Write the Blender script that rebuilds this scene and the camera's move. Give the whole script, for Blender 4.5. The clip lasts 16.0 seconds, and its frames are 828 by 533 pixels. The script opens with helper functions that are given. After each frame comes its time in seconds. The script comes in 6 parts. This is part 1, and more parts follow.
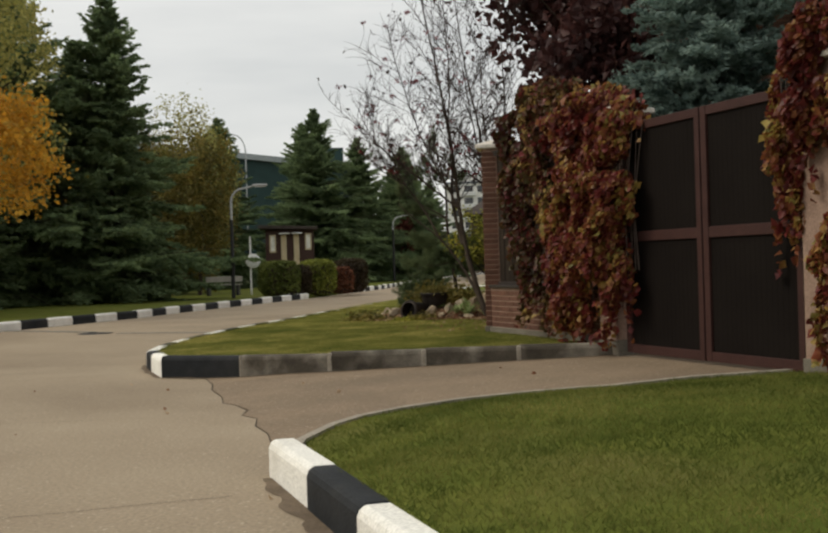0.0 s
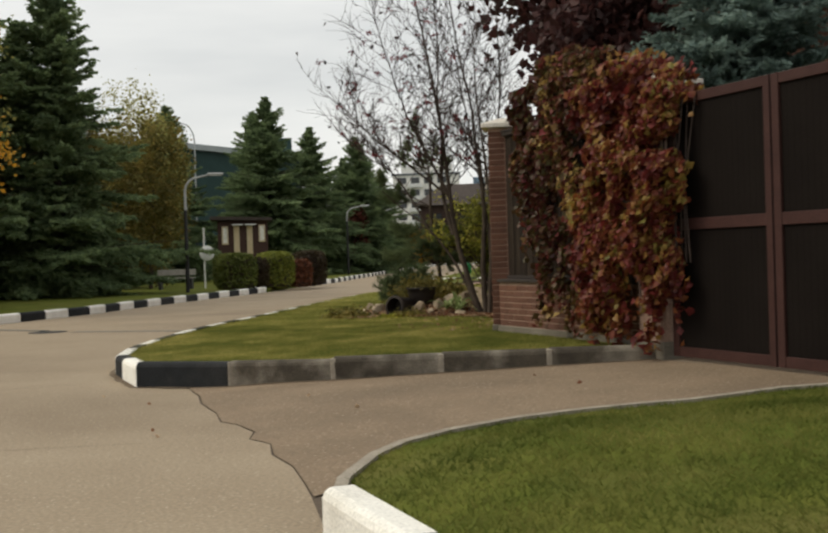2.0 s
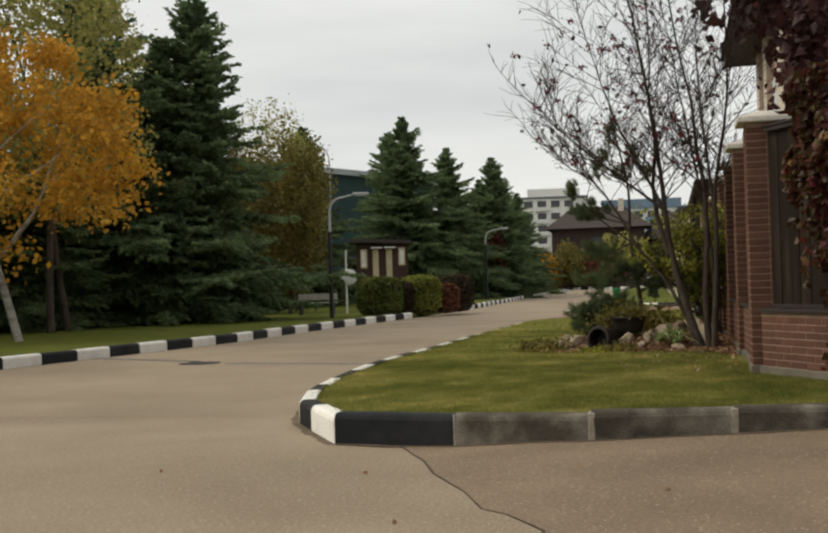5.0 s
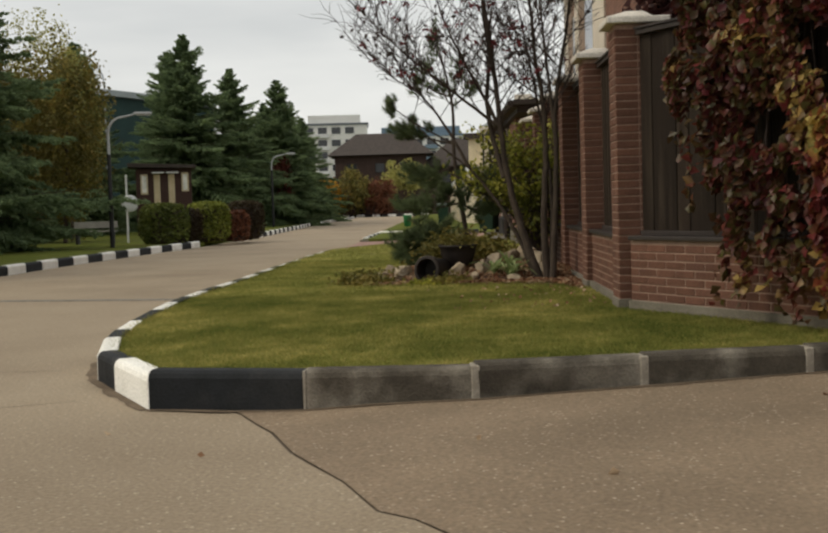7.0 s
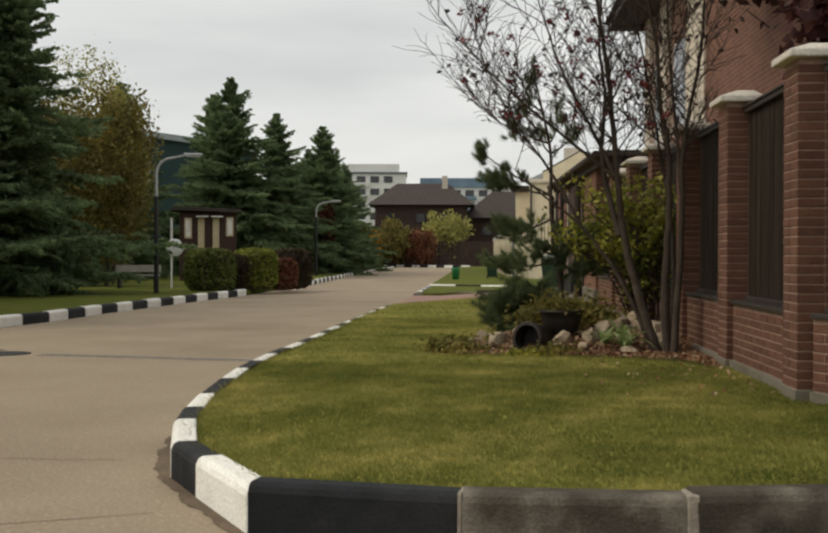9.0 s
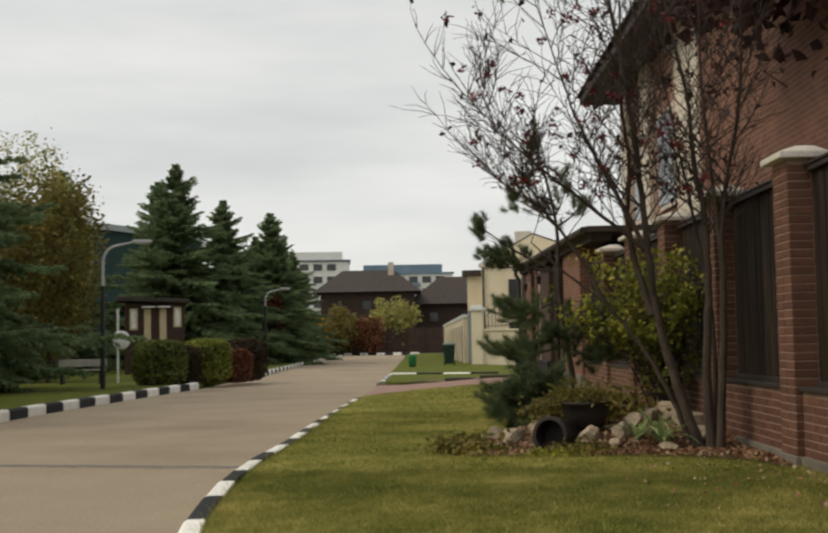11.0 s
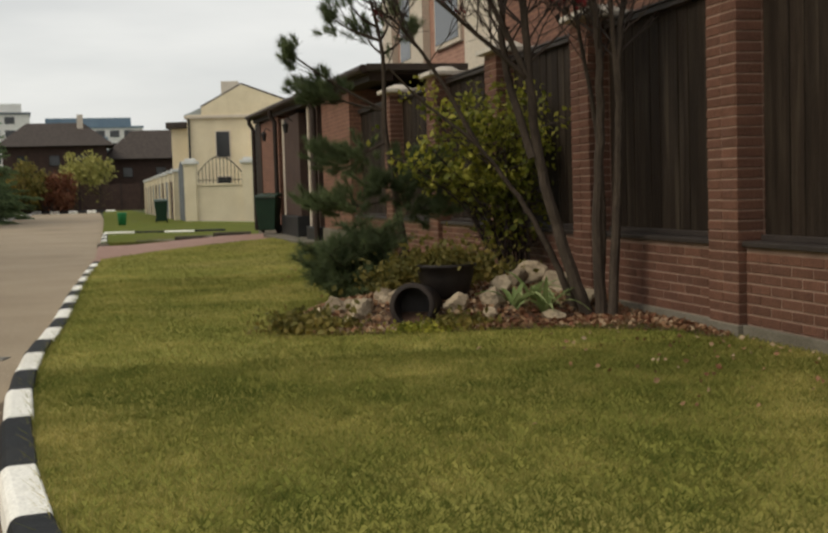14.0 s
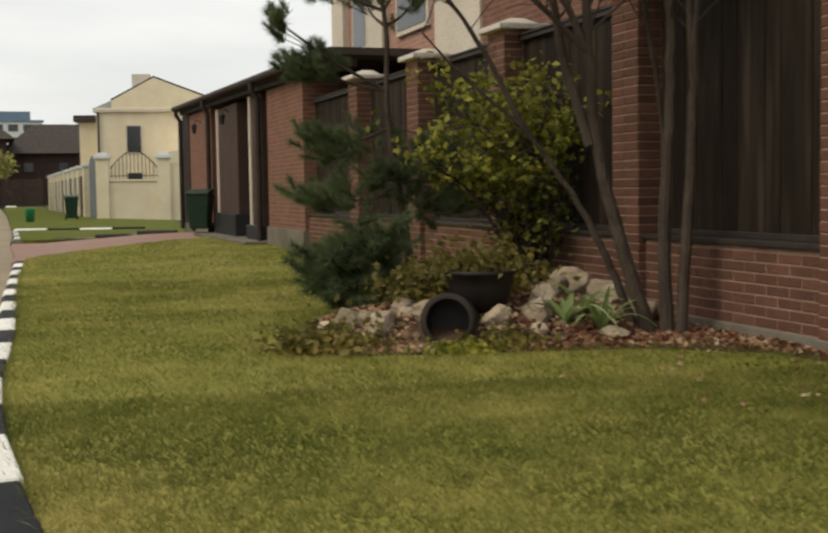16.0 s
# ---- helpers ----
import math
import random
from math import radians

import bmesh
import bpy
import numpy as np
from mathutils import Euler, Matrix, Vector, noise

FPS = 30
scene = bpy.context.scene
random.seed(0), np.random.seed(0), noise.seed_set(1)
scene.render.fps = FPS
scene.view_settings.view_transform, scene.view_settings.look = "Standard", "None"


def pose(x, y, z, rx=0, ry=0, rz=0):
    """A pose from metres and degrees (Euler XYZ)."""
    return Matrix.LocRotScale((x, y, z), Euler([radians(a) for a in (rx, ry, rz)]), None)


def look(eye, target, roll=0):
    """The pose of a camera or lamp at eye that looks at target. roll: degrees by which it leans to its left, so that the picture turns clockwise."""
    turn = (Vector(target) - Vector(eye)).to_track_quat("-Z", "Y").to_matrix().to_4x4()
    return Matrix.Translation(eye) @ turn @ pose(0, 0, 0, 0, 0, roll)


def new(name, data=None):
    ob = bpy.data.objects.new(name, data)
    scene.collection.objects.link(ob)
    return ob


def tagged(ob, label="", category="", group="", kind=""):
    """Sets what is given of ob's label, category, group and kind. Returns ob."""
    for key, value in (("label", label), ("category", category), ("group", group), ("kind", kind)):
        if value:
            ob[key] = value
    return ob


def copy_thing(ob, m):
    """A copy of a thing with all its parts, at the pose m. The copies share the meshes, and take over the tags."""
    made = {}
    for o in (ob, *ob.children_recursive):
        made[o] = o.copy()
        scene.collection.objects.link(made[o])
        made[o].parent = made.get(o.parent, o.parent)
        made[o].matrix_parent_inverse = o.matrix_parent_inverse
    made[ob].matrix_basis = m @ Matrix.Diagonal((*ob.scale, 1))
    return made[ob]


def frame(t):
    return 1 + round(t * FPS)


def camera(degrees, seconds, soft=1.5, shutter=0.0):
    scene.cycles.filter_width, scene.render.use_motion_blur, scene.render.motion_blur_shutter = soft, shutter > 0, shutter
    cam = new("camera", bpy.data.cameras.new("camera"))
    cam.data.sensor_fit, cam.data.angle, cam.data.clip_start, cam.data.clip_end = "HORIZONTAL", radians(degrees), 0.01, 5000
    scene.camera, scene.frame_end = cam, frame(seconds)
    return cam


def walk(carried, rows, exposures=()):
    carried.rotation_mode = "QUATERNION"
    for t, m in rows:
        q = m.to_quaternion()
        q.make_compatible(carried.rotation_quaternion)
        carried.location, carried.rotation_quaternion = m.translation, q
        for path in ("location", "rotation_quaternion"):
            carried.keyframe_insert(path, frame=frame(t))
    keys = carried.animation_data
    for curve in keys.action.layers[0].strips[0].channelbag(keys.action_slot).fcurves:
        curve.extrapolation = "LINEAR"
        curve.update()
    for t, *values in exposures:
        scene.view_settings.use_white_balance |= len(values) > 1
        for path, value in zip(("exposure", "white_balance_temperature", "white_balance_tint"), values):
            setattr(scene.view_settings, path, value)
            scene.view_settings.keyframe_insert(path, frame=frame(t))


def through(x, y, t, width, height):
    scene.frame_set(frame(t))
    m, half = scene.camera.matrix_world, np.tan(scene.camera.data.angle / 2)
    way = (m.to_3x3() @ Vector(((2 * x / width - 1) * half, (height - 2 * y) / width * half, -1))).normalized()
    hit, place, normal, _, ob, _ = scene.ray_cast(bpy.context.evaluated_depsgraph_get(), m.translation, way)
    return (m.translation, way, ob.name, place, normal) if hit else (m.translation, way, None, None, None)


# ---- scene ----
cam = camera(38.3, 16.0, soft=2.3, shutter=0.3)

# camera path: seconds, eye, target, roll
PATH = [
    (0, (7.391, -11.279, 1.17), (6.671, -9.413, 1.167), -1.7),
    (0.5, (7.08, -11.014, 1.174), (6.443, -9.118, 1.174), -0.5),
    (1, (6.75, -10.699, 1.184), (6.21, -8.773, 1.18), -1.9),
    (1.5, (6.497, -10.332, 1.189), (5.888, -8.427, 1.179), -2.0),
    (2, (6.194, -10.016, 1.19), (5.562, -8.118, 1.171), -1.8),
    (2.5, (5.872, -9.636, 1.198), (5.142, -7.774, 1.167), -0.9),
    (3, (5.575, -9.429, 1.215), (4.779, -7.595, 1.26), -1.3),
    (3.5, (5.21, -9.053, 1.206), (4.389, -7.231, 1.266), -1.2),
    (3.7, (5.093, -8.902, 1.223), (4.24, -7.094, 1.283), -1.2),
    (5.8, (3.916, -7.499, 1.209), (3.152, -5.651, 1.174), -1.2),
    (6, (3.82, -7.338, 1.21), (3.079, -5.481, 1.152), -0.9),
    (6.5, (3.559, -6.944, 1.198), (2.962, -5.038, 1.108), -0.9),
    (7, (3.281, -6.555, 1.195), (2.807, -4.615, 1.091), -1.7),
    (7.5, (3.011, -6.186, 1.211), (2.509, -4.253, 1.11), -1.6),
    (8, (2.705, -5.841, 1.222), (2.195, -3.909, 1.132), -1.6),
    (8.5, (2.464, -5.453, 1.233), (1.899, -3.534, 1.197), -1.0),
    (9, (2.166, -5.032, 1.277), (1.64, -3.103, 1.258), 0.1),
    (9.2, (2.07, -4.932, 1.312), (1.496, -3.016, 1.303), 0.5),
    (11.3, (1.034, -3.388, 1.279), (0.69, -1.422, 1.413), -2.3),
    (11.5, (0.946, -3.257, 1.303), (0.712, -1.273, 1.394), -2.8),
    (12, (0.75, -2.832, 1.272), (0.596, -0.838, 1.272), -3.5),
    (12.5, (0.508, -2.525, 1.267), (0.371, -0.53, 1.285), -3.3),
    (13, (0.206, -2.172, 1.262), (0.08, -0.176, 1.269), -2.0),
    (13.5, (-0.061, -1.788, 1.272), (-0.17, 0.209, 1.227), -1.3),
    (14, (-0.352, -1.416, 1.27), (-0.275, 0.579, 1.142), -1.7),
    (14.5, (-0.567, -1.005, 1.256), (-0.462, 0.98, 1.034), -1.0),
    (15, (-0.8, -0.661, 1.263), (-0.57, 1.317, 1.08), -1.3),
    (15.5, (-0.952, -0.211, 1.232), (-0.648, 1.76, 1.079), -0.6),
    (16, (-1.135, 0.159, 1.229), (-0.897, 2.14, 1.099), -0.9),
]
walk(cam, [(t, look(eye, target, roll)) for t, eye, target, roll in PATH],
     [(0.0, 0.08), (1.0, 0.15), (3.5, 0.2), (6.0, 0.03), (8.0, 0.1), (9.0, 0.05), (11.5, 0.08), (12.0, 0.3), (12.5, 0.06), (13.5, 0.0), (14.0, 0.05), (14.5, 0.25), (15.0, 0.1), (16.0, 0.22)])

# ---- world ----
from mathutils import geometry

rng = np.random.default_rng(7)
world = bpy.data.worlds.new("overcast_sky")
scene.world = world
world.use_nodes = True
wn, wl = world.node_tree.nodes, world.node_tree.links
wn.clear()
w_out = wn.new("ShaderNodeOutputWorld")
w_bg = wn.new("ShaderNodeBackground")
w_sky = wn.new("ShaderNodeTexSky")
w_sky.sky_type, w_sky.sun_disc = "NISHITA", False
w_sky.sun_elevation, w_sky.sun_rotation = radians(45), radians(249)
w_scale = wn.new("ShaderNodeVectorMath")
w_scale.operation = "SCALE"
w_scale.inputs["Scale"].default_value = 0.10
w_co = wn.new("ShaderNodeTexCoord")
w_map = wn.new("ShaderNodeMapping")
w_map.inputs["Scale"].default_value = (1.0, 1.0, 5.0)
w_noise = wn.new("ShaderNodeTexNoise")
w_noise.inputs["Scale"].default_value, w_noise.inputs["Detail"].default_value = 2.2, 5.0
w_ramp = wn.new("ShaderNodeValToRGB")
w_ramp.color_ramp.elements[0].position, w_ramp.color_ramp.elements[0].color = 0.3, (0.60, 0.61, 0.60, 1)
w_ramp.color_ramp.elements[1].position, w_ramp.color_ramp.elements[1].color = 0.7, (0.90, 0.89, 0.845, 1)
w_mix = wn.new("ShaderNodeMix")
w_mix.data_type = "RGBA"
w_mix.inputs["Factor"].default_value = 0.9
wl.new(w_sky.outputs["Color"], w_scale.inputs[0])
wl.new(w_co.outputs["Generated"], w_map.inputs["Vector"])
wl.new(w_map.outputs["Vector"], w_noise.inputs["Vector"])
wl.new(w_noise.outputs["Fac"], w_ramp.inputs["Fac"])
wl.new(w_scale.outputs["Vector"], w_mix.inputs["A"])
wl.new(w_ramp.outputs["Color"], w_mix.inputs["B"])
wl.new(w_mix.outputs["Result"], w_bg.inputs["Color"])
wl.new(w_bg.outputs["Background"], w_out.inputs["Surface"])
w_bg.inputs["Strength"].default_value = 1.0

sun_data = bpy.data.lights.new("sun", "SUN")
sun_data.energy, sun_data.angle, sun_data.color = 1.6, radians(28), (1.0, 0.92, 0.74)
sun = new("sun", sun_data)
sun.matrix_world = look((-42, -16, 46), (0, 0, 0))


# ---- materials ----
def mat(name, a, b, scale=4.0, rough=0.8, fine=40.0, bump=0.2, c=None, c_amount=0.35, island=0.0, piece=0.0, metal=0.0, stretch=(1, 1, 1), spec=0.3, coords="Object", contrast=0.25, both=False, grain=0.18, detail=3, specks=None):
    """A surface of two tones a and b on a broad noise, a third tone c in patches, and fine grain as relief."""
    m = bpy.data.materials.new(name)
    m.use_nodes = True
    n, l = m.node_tree.nodes, m.node_tree.links
    p = n["Principled BSDF"]
    co = n.new("ShaderNodeTexCoord")
    mp = n.new("ShaderNodeMapping")
    mp.inputs["Scale"].default_value = stretch
    l.new(co.outputs[coords], mp.inputs["Vector"])
    vector = mp.outputs["Vector"]
    if piece:
        shift = n.new("ShaderNodeVectorMath")
        shift.operation = "MULTIPLY_ADD"
        shift.inputs[1].default_value = (37, 19, 53)
        l.new(n.new("ShaderNodeObjectInfo").outputs["Random"], shift.inputs[0])
        l.new(vector, shift.inputs[2])
        vector = shift.outputs["Vector"]
    n1 = n.new("ShaderNodeTexNoise")
    n1.inputs["Scale"].default_value, n1.inputs["Detail"].default_value = scale, 6
    n2 = n.new("ShaderNodeTexNoise")
    n2.inputs["Scale"].default_value, n2.inputs["Detail"].default_value = fine, detail
    for q in (n1, n2):
        l.new(vector, q.inputs["Vector"])
    r = n.new("ShaderNodeMapRange")
    r.inputs["From Min"].default_value, r.inputs["From Max"].default_value = 0.5 - contrast, 0.5 + contrast
    l.new(n1.outputs["Fac"], r.inputs["Value"])
    mx = n.new("ShaderNodeMix")
    mx.data_type = "RGBA"
    mx.inputs["A"].default_value, mx.inputs["B"].default_value = (*a, 1), (*b, 1)
    l.new(r.outputs["Result"], mx.inputs["Factor"])
    out = mx.outputs["Result"]
    if c is not None:
        n3 = n.new("ShaderNodeTexNoise")
        n3.inputs["Scale"].default_value, n3.inputs["Detail"].default_value = scale * 0.37, 8
        l.new(vector, n3.inputs["Vector"])
        r3 = n.new("ShaderNodeMapRange")
        r3.inputs["From Min"].default_value, r3.inputs["From Max"].default_value = 0.5, 0.72
        r3.inputs["To Max"].default_value = c_amount
        l.new(n3.outputs["Fac"], r3.inputs["Value"])
        m3 = n.new("ShaderNodeMix")
        m3.data_type = "RGBA"
        m3.inputs["B"].default_value = (*c, 1)
        l.new(out, m3.inputs["A"])
        l.new(r3.outputs["Result"], m3.inputs["Factor"])
        out = m3.outputs["Result"]
    if specks is not None:
        vo = n.new("ShaderNodeTexVoronoi")
        vo.inputs["Scale"].default_value = 42
        l.new(vector, vo.inputs["Vector"])
        near = n.new("ShaderNodeMapRange")
        near.inputs["From Min"].default_value, near.inputs["From Max"].default_value = 0.38, 0.26
        l.new(vo.outputs["Distance"], near.inputs["Value"])
        few = n.new("ShaderNodeMapRange")
        few.inputs["From Min"].default_value, few.inputs["From Max"].default_value = 0.66, 0.95
        l.new(vo.outputs["Color"], few.inputs["Value"])
        both_ = n.new("ShaderNodeMath")
        both_.operation = "MULTIPLY"
        l.new(near.outputs["Result"], both_.inputs[0])
        l.new(few.outputs["Result"], both_.inputs[1])
        ms = n.new("ShaderNodeMix")
        ms.data_type = "RGBA"
        ms.inputs["B"].default_value = (*specks, 1)
        l.new(out, ms.inputs["A"])
        l.new(both_.outputs["Value"], ms.inputs["Factor"])
        out = ms.outputs["Result"]
    hs = n.new("ShaderNodeHueSaturation")
    l.new(out, hs.inputs["Color"])
    gr = n.new("ShaderNodeMapRange")
    gr.inputs["From Min"].default_value, gr.inputs["From Max"].default_value = 0.3, 0.7
    gr.inputs["To Min"].default_value, gr.inputs["To Max"].default_value = 1 - grain, 1 + grain
    l.new(n2.outputs["Fac"], gr.inputs["Value"])
    value = gr.outputs["Result"]
    if island or piece:
        src = n.new("ShaderNodeNewGeometry").outputs["Random Per Island"] if island else n.new("ShaderNodeObjectInfo").outputs["Random"]
        amount = island or piece
        rr = n.new("ShaderNodeMapRange")
        rr.inputs["To Min"].default_value, rr.inputs["To Max"].default_value = 1 - amount, 1 + amount
        l.new(src, rr.inputs["Value"])
        mul = n.new("ShaderNodeMath")
        mul.operation = "MULTIPLY"
        l.new(value, mul.inputs[0])
        l.new(rr.outputs["Result"], mul.inputs[1])
        value = mul.outputs["Value"]
    l.new(value, hs.inputs["Value"])
    l.new(hs.outputs["Color"], p.inputs["Base Color"])
    p.inputs["Roughness"].default_value = rough
    p.inputs["Metallic"].default_value = metal
    p.inputs["Specular IOR Level"].default_value = spec
    if bump:
        bp = n.new("ShaderNodeBump")
        bp.inputs["Strength"].default_value, bp.inputs["Distance"].default_value = bump, 0.02
        l.new(n2.outputs["Fac"], bp.inputs["Height"])
        l.new(bp.outputs["Normal"], p.inputs["Normal"])
    return m


def leaf_mat(name, colours, rough=0.6, through=0.35, spread=0.3, patch=1.3, rugged=0.5, patchy=0.42, spec=0.25):
    """Leaves: each one takes a tone of its own, and some light passes through it."""
    m = bpy.data.materials.new(name)
    m.use_nodes = True
    n, l = m.node_tree.nodes, m.node_tree.links
    p, out = n["Principled BSDF"], n["Material Output"]
    g = n.new("ShaderNodeNewGeometry")
    ramp = n.new("ShaderNodeValToRGB")
    ramp.color_ramp.interpolation = "LINEAR"
    els = ramp.color_ramp.elements
    while len(els) < len(colours):
        els.new(0.5)
    for k, col in enumerate(colours):
        els[k].position, els[k].color = k / max(1, len(colours) - 1), (*col, 1)
    ns = n.new("ShaderNodeTexNoise")
    ns.inputs["Scale"].default_value, ns.inputs["Detail"].default_value = patch, 5
    ns.inputs["Roughness"].default_value = rugged
    co = n.new("ShaderNodeTexCoord")
    l.new(co.outputs["Object"], ns.inputs["Vector"])
    r = n.new("ShaderNodeMapRange")
    r.inputs["From Min"].default_value, r.inputs["From Max"].default_value = 0.3, 0.7
    r.inputs["To Min"].default_value, r.inputs["To Max"].default_value = 1 - spread, 1 + spread
    l.new(ns.outputs["Fac"], r.inputs["Value"])
    tone = n.new("ShaderNodeMapRange")
    tone.inputs["From Min"].default_value, tone.inputs["From Max"].default_value = 0.33, 0.67
    l.new(ns.outputs["Fac"], tone.inputs["Value"])
    blend = n.new("ShaderNodeMix")
    blend.inputs["Factor"].default_value = patchy
    l.new(g.outputs["Random Per Island"], blend.inputs["A"])
    l.new(tone.outputs["Result"], blend.inputs["B"])
    l.new(blend.outputs["Result"], ramp.inputs["Fac"])
    hs = n.new("ShaderNodeHueSaturation")
    l.new(ramp.outputs["Color"], hs.inputs["Color"])
    l.new(r.outputs["Result"], hs.inputs["Value"])
    l.new(hs.outputs["Color"], p.inputs["Base Color"])
    p.inputs["Roughness"].default_value, p.inputs["Specular IOR Level"].default_value = rough, spec
    if through:
        t = n.new("ShaderNodeBsdfTranslucent")
        l.new(hs.outputs["Color"], t.inputs["Color"])
        mx = n.new("ShaderNodeMixShader")
        mx.inputs["Fac"].default_value = through
        l.new(p.outputs["BSDF"], mx.inputs[1])
        l.new(t.outputs["BSDF"], mx.inputs[2])
        l.new(mx.outputs["Shader"], out.inputs["Surface"])
    return m


M_ROAD = mat("worn_asphalt", (0.268, 0.208, 0.143), (0.332, 0.266, 0.188), 0.7, 0.85, 42, 0.4, c=(0.200, 0.151, 0.102), c_amount=0.75, grain=0.2, detail=6, specks=(0.50, 0.43, 0.33))
M_DRIVE = mat("driveway_asphalt", (0.188, 0.137, 0.091), (0.250, 0.184, 0.123), 1.3, 0.85, 42, 0.45, c=(0.15, 0.110, 0.073), c_amount=0.6, grain=0.22, detail=6, specks=(0.48, 0.40, 0.30))
M_CRACK = mat("crack_dirt", (0.085, 0.064, 0.046), (0.13, 0.10, 0.075), 9, 0.95, 60, 0.3)
M_SOIL = mat("far_ground", (0.05, 0.065, 0.02), (0.085, 0.09, 0.03), 0.08, 0.95, 3, 0.2)
M_TURF = mat("turf", (0.075, 0.100, 0.016), (0.128, 0.135, 0.026), 1.6, 0.95, 60, 0.3, c=(0.145, 0.12, 0.045), c_amount=0.55, spec=0.06)
M_ISLE = mat("yellowing_turf", (0.165, 0.180, 0.036), (0.280, 0.250, 0.064), 1.6, 0.95, 60, 0.3, c=(0.38, 0.30, 0.115), c_amount=0.6, spec=0.06)
M_WHITE = mat("white_kerb_paint", (0.76, 0.74, 0.68), (0.85, 0.83, 0.78), 5, 0.7, 60, 0.25, c=(0.45, 0.41, 0.34), c_amount=0.35, piece=0.06)
M_BLACK = mat("black_kerb_paint", (0.010, 0.0115, 0.013), (0.020, 0.022, 0.025), 6, 0.75, 60, 0.25, c=(0.075, 0.07, 0.062), c_amount=0.3, piece=0.15, spec=0.2)
M_KERB = mat("weathered_concrete", (0.040, 0.033, 0.025), (0.095, 0.080, 0.060), 5, 0.9, 70, 0.5, c=(0.36, 0.32, 0.26), c_amount=0.85, piece=0.12)
M_MORTAR = mat("mortar", (0.23, 0.20, 0.16), (0.37, 0.33, 0.27), 8, 0.9, 60, 0.4)
M_BRICK = mat("red_brown_brick", (0.100, 0.045, 0.029), (0.152, 0.070, 0.046), 7, 0.85, 70, 0.35, c=(0.105, 0.052, 0.040), c_amount=0.4, piece=0.18)
M_JOINT = mat("pale_joint", (0.22, 0.14, 0.105), (0.34, 0.23, 0.175), 6, 0.9, 60, 0.3)
M_FOOT = mat("grey_foundation", (0.135, 0.118, 0.092), (0.20, 0.178, 0.142), 3, 0.9, 60, 0.4, c=(0.08, 0.068, 0.05), c_amount=0.5)
M_BOARD = mat("dark_stained_boards", (0.015, 0.0098, 0.0070), (0.029, 0.0195, 0.0135), 5, 0.7, 50, 0.25, c=(0.10, 0.077, 0.055), c_amount=0.38, piece=0.25, stretch=(6, 6, 0.5), spec=0.15)
M_RAIL = mat("dark_metal_trim", (0.030, 0.024, 0.022), (0.05, 0.04, 0.036), 5, 0.5, 50, 0.1)
M_CAP = mat("pale_stone_cap", (0.55, 0.50, 0.44), (0.68, 0.63, 0.56), 5, 0.85, 60, 0.3, c=(0.30, 0.27, 0.23), c_amount=0.5)
M_GATE = mat("brown_gate_frame", (0.040, 0.0175, 0.0150), (0.056, 0.025, 0.021), 4, 0.55, 60, 0.08, spec=0.2)
M_SHEET = mat("dark_gate_sheet", (0.0075, 0.0055, 0.0047), (0.0115, 0.0088, 0.0074), 1.5, 0.75, 60, 0.06, spec=0.06)
M_BARK = mat("grey_brown_bark", (0.038, 0.027, 0.020), (0.088, 0.065, 0.048), 9, 0.9, 50, 0.6, stretch=(1, 1, 0.4))
M_TWIG = mat("twig_bark", (0.040, 0.028, 0.024), (0.075, 0.055, 0.045), 9, 0.9, 50, 0.2)
M_PALEBARK = mat("pale_birch_bark", (0.30, 0.27, 0.24), (0.46, 0.43, 0.39), 6, 0.85, 30, 0.3, c=(0.05, 0.045, 0.04), c_amount=0.8, stretch=(1, 1, 2))
M_SPRUCE = leaf_mat("spruce_needles", [(0.095, 0.148, 0.072), (0.175, 0.238, 0.114), (0.265, 0.330, 0.158)], 0.7, 0.5)
M_BLUE = leaf_mat("blue_spruce_needles", [(0.10, 0.155, 0.135), (0.195, 0.265, 0.235), (0.30, 0.375, 0.325)], 0.7, 0.45)
M_PINE = leaf_mat("pine_needles", [(0.075, 0.106, 0.048), (0.125, 0.160, 0.074), (0.20, 0.232, 0.112)], 0.65, 0.5)
M_MAPLE = leaf_mat("purple_leaves", [(0.030, 0.014, 0.014), (0.060, 0.025, 0.024), (0.105, 0.042, 0.036)], 0.5, 0.4)
M_IVY = leaf_mat("creeper_leaves", [(0.060, 0.015, 0.015), (0.135, 0.025, 0.023), (0.21, 0.038, 0.031), (0.095, 0.019, 0.019), (0.25, 0.092, 0.031), (0.16, 0.031, 0.026), (0.34, 0.205, 0.054), (0.16, 0.145, 0.035), (0.48, 0.35, 0.105)], 0.4, 0.4, 0.35, 1.6)
M_IVYDARK = leaf_mat("maroon_creeper_leaves", [(0.045, 0.013, 0.015), (0.10, 0.022, 0.024), (0.070, 0.060, 0.020), (0.17, 0.030, 0.032), (0.095, 0.085, 0.024), (0.075, 0.018, 0.020), (0.28, 0.18, 0.055), (0.38, 0.28, 0.085)], 0.4, 0.35, 0.35, 1.6)
M_GOLD = leaf_mat("golden_leaves", [(0.50, 0.24, 0.026), (0.70, 0.37, 0.040), (0.42, 0.24, 0.034), (0.62, 0.38, 0.06)], 0.6, 0.5)
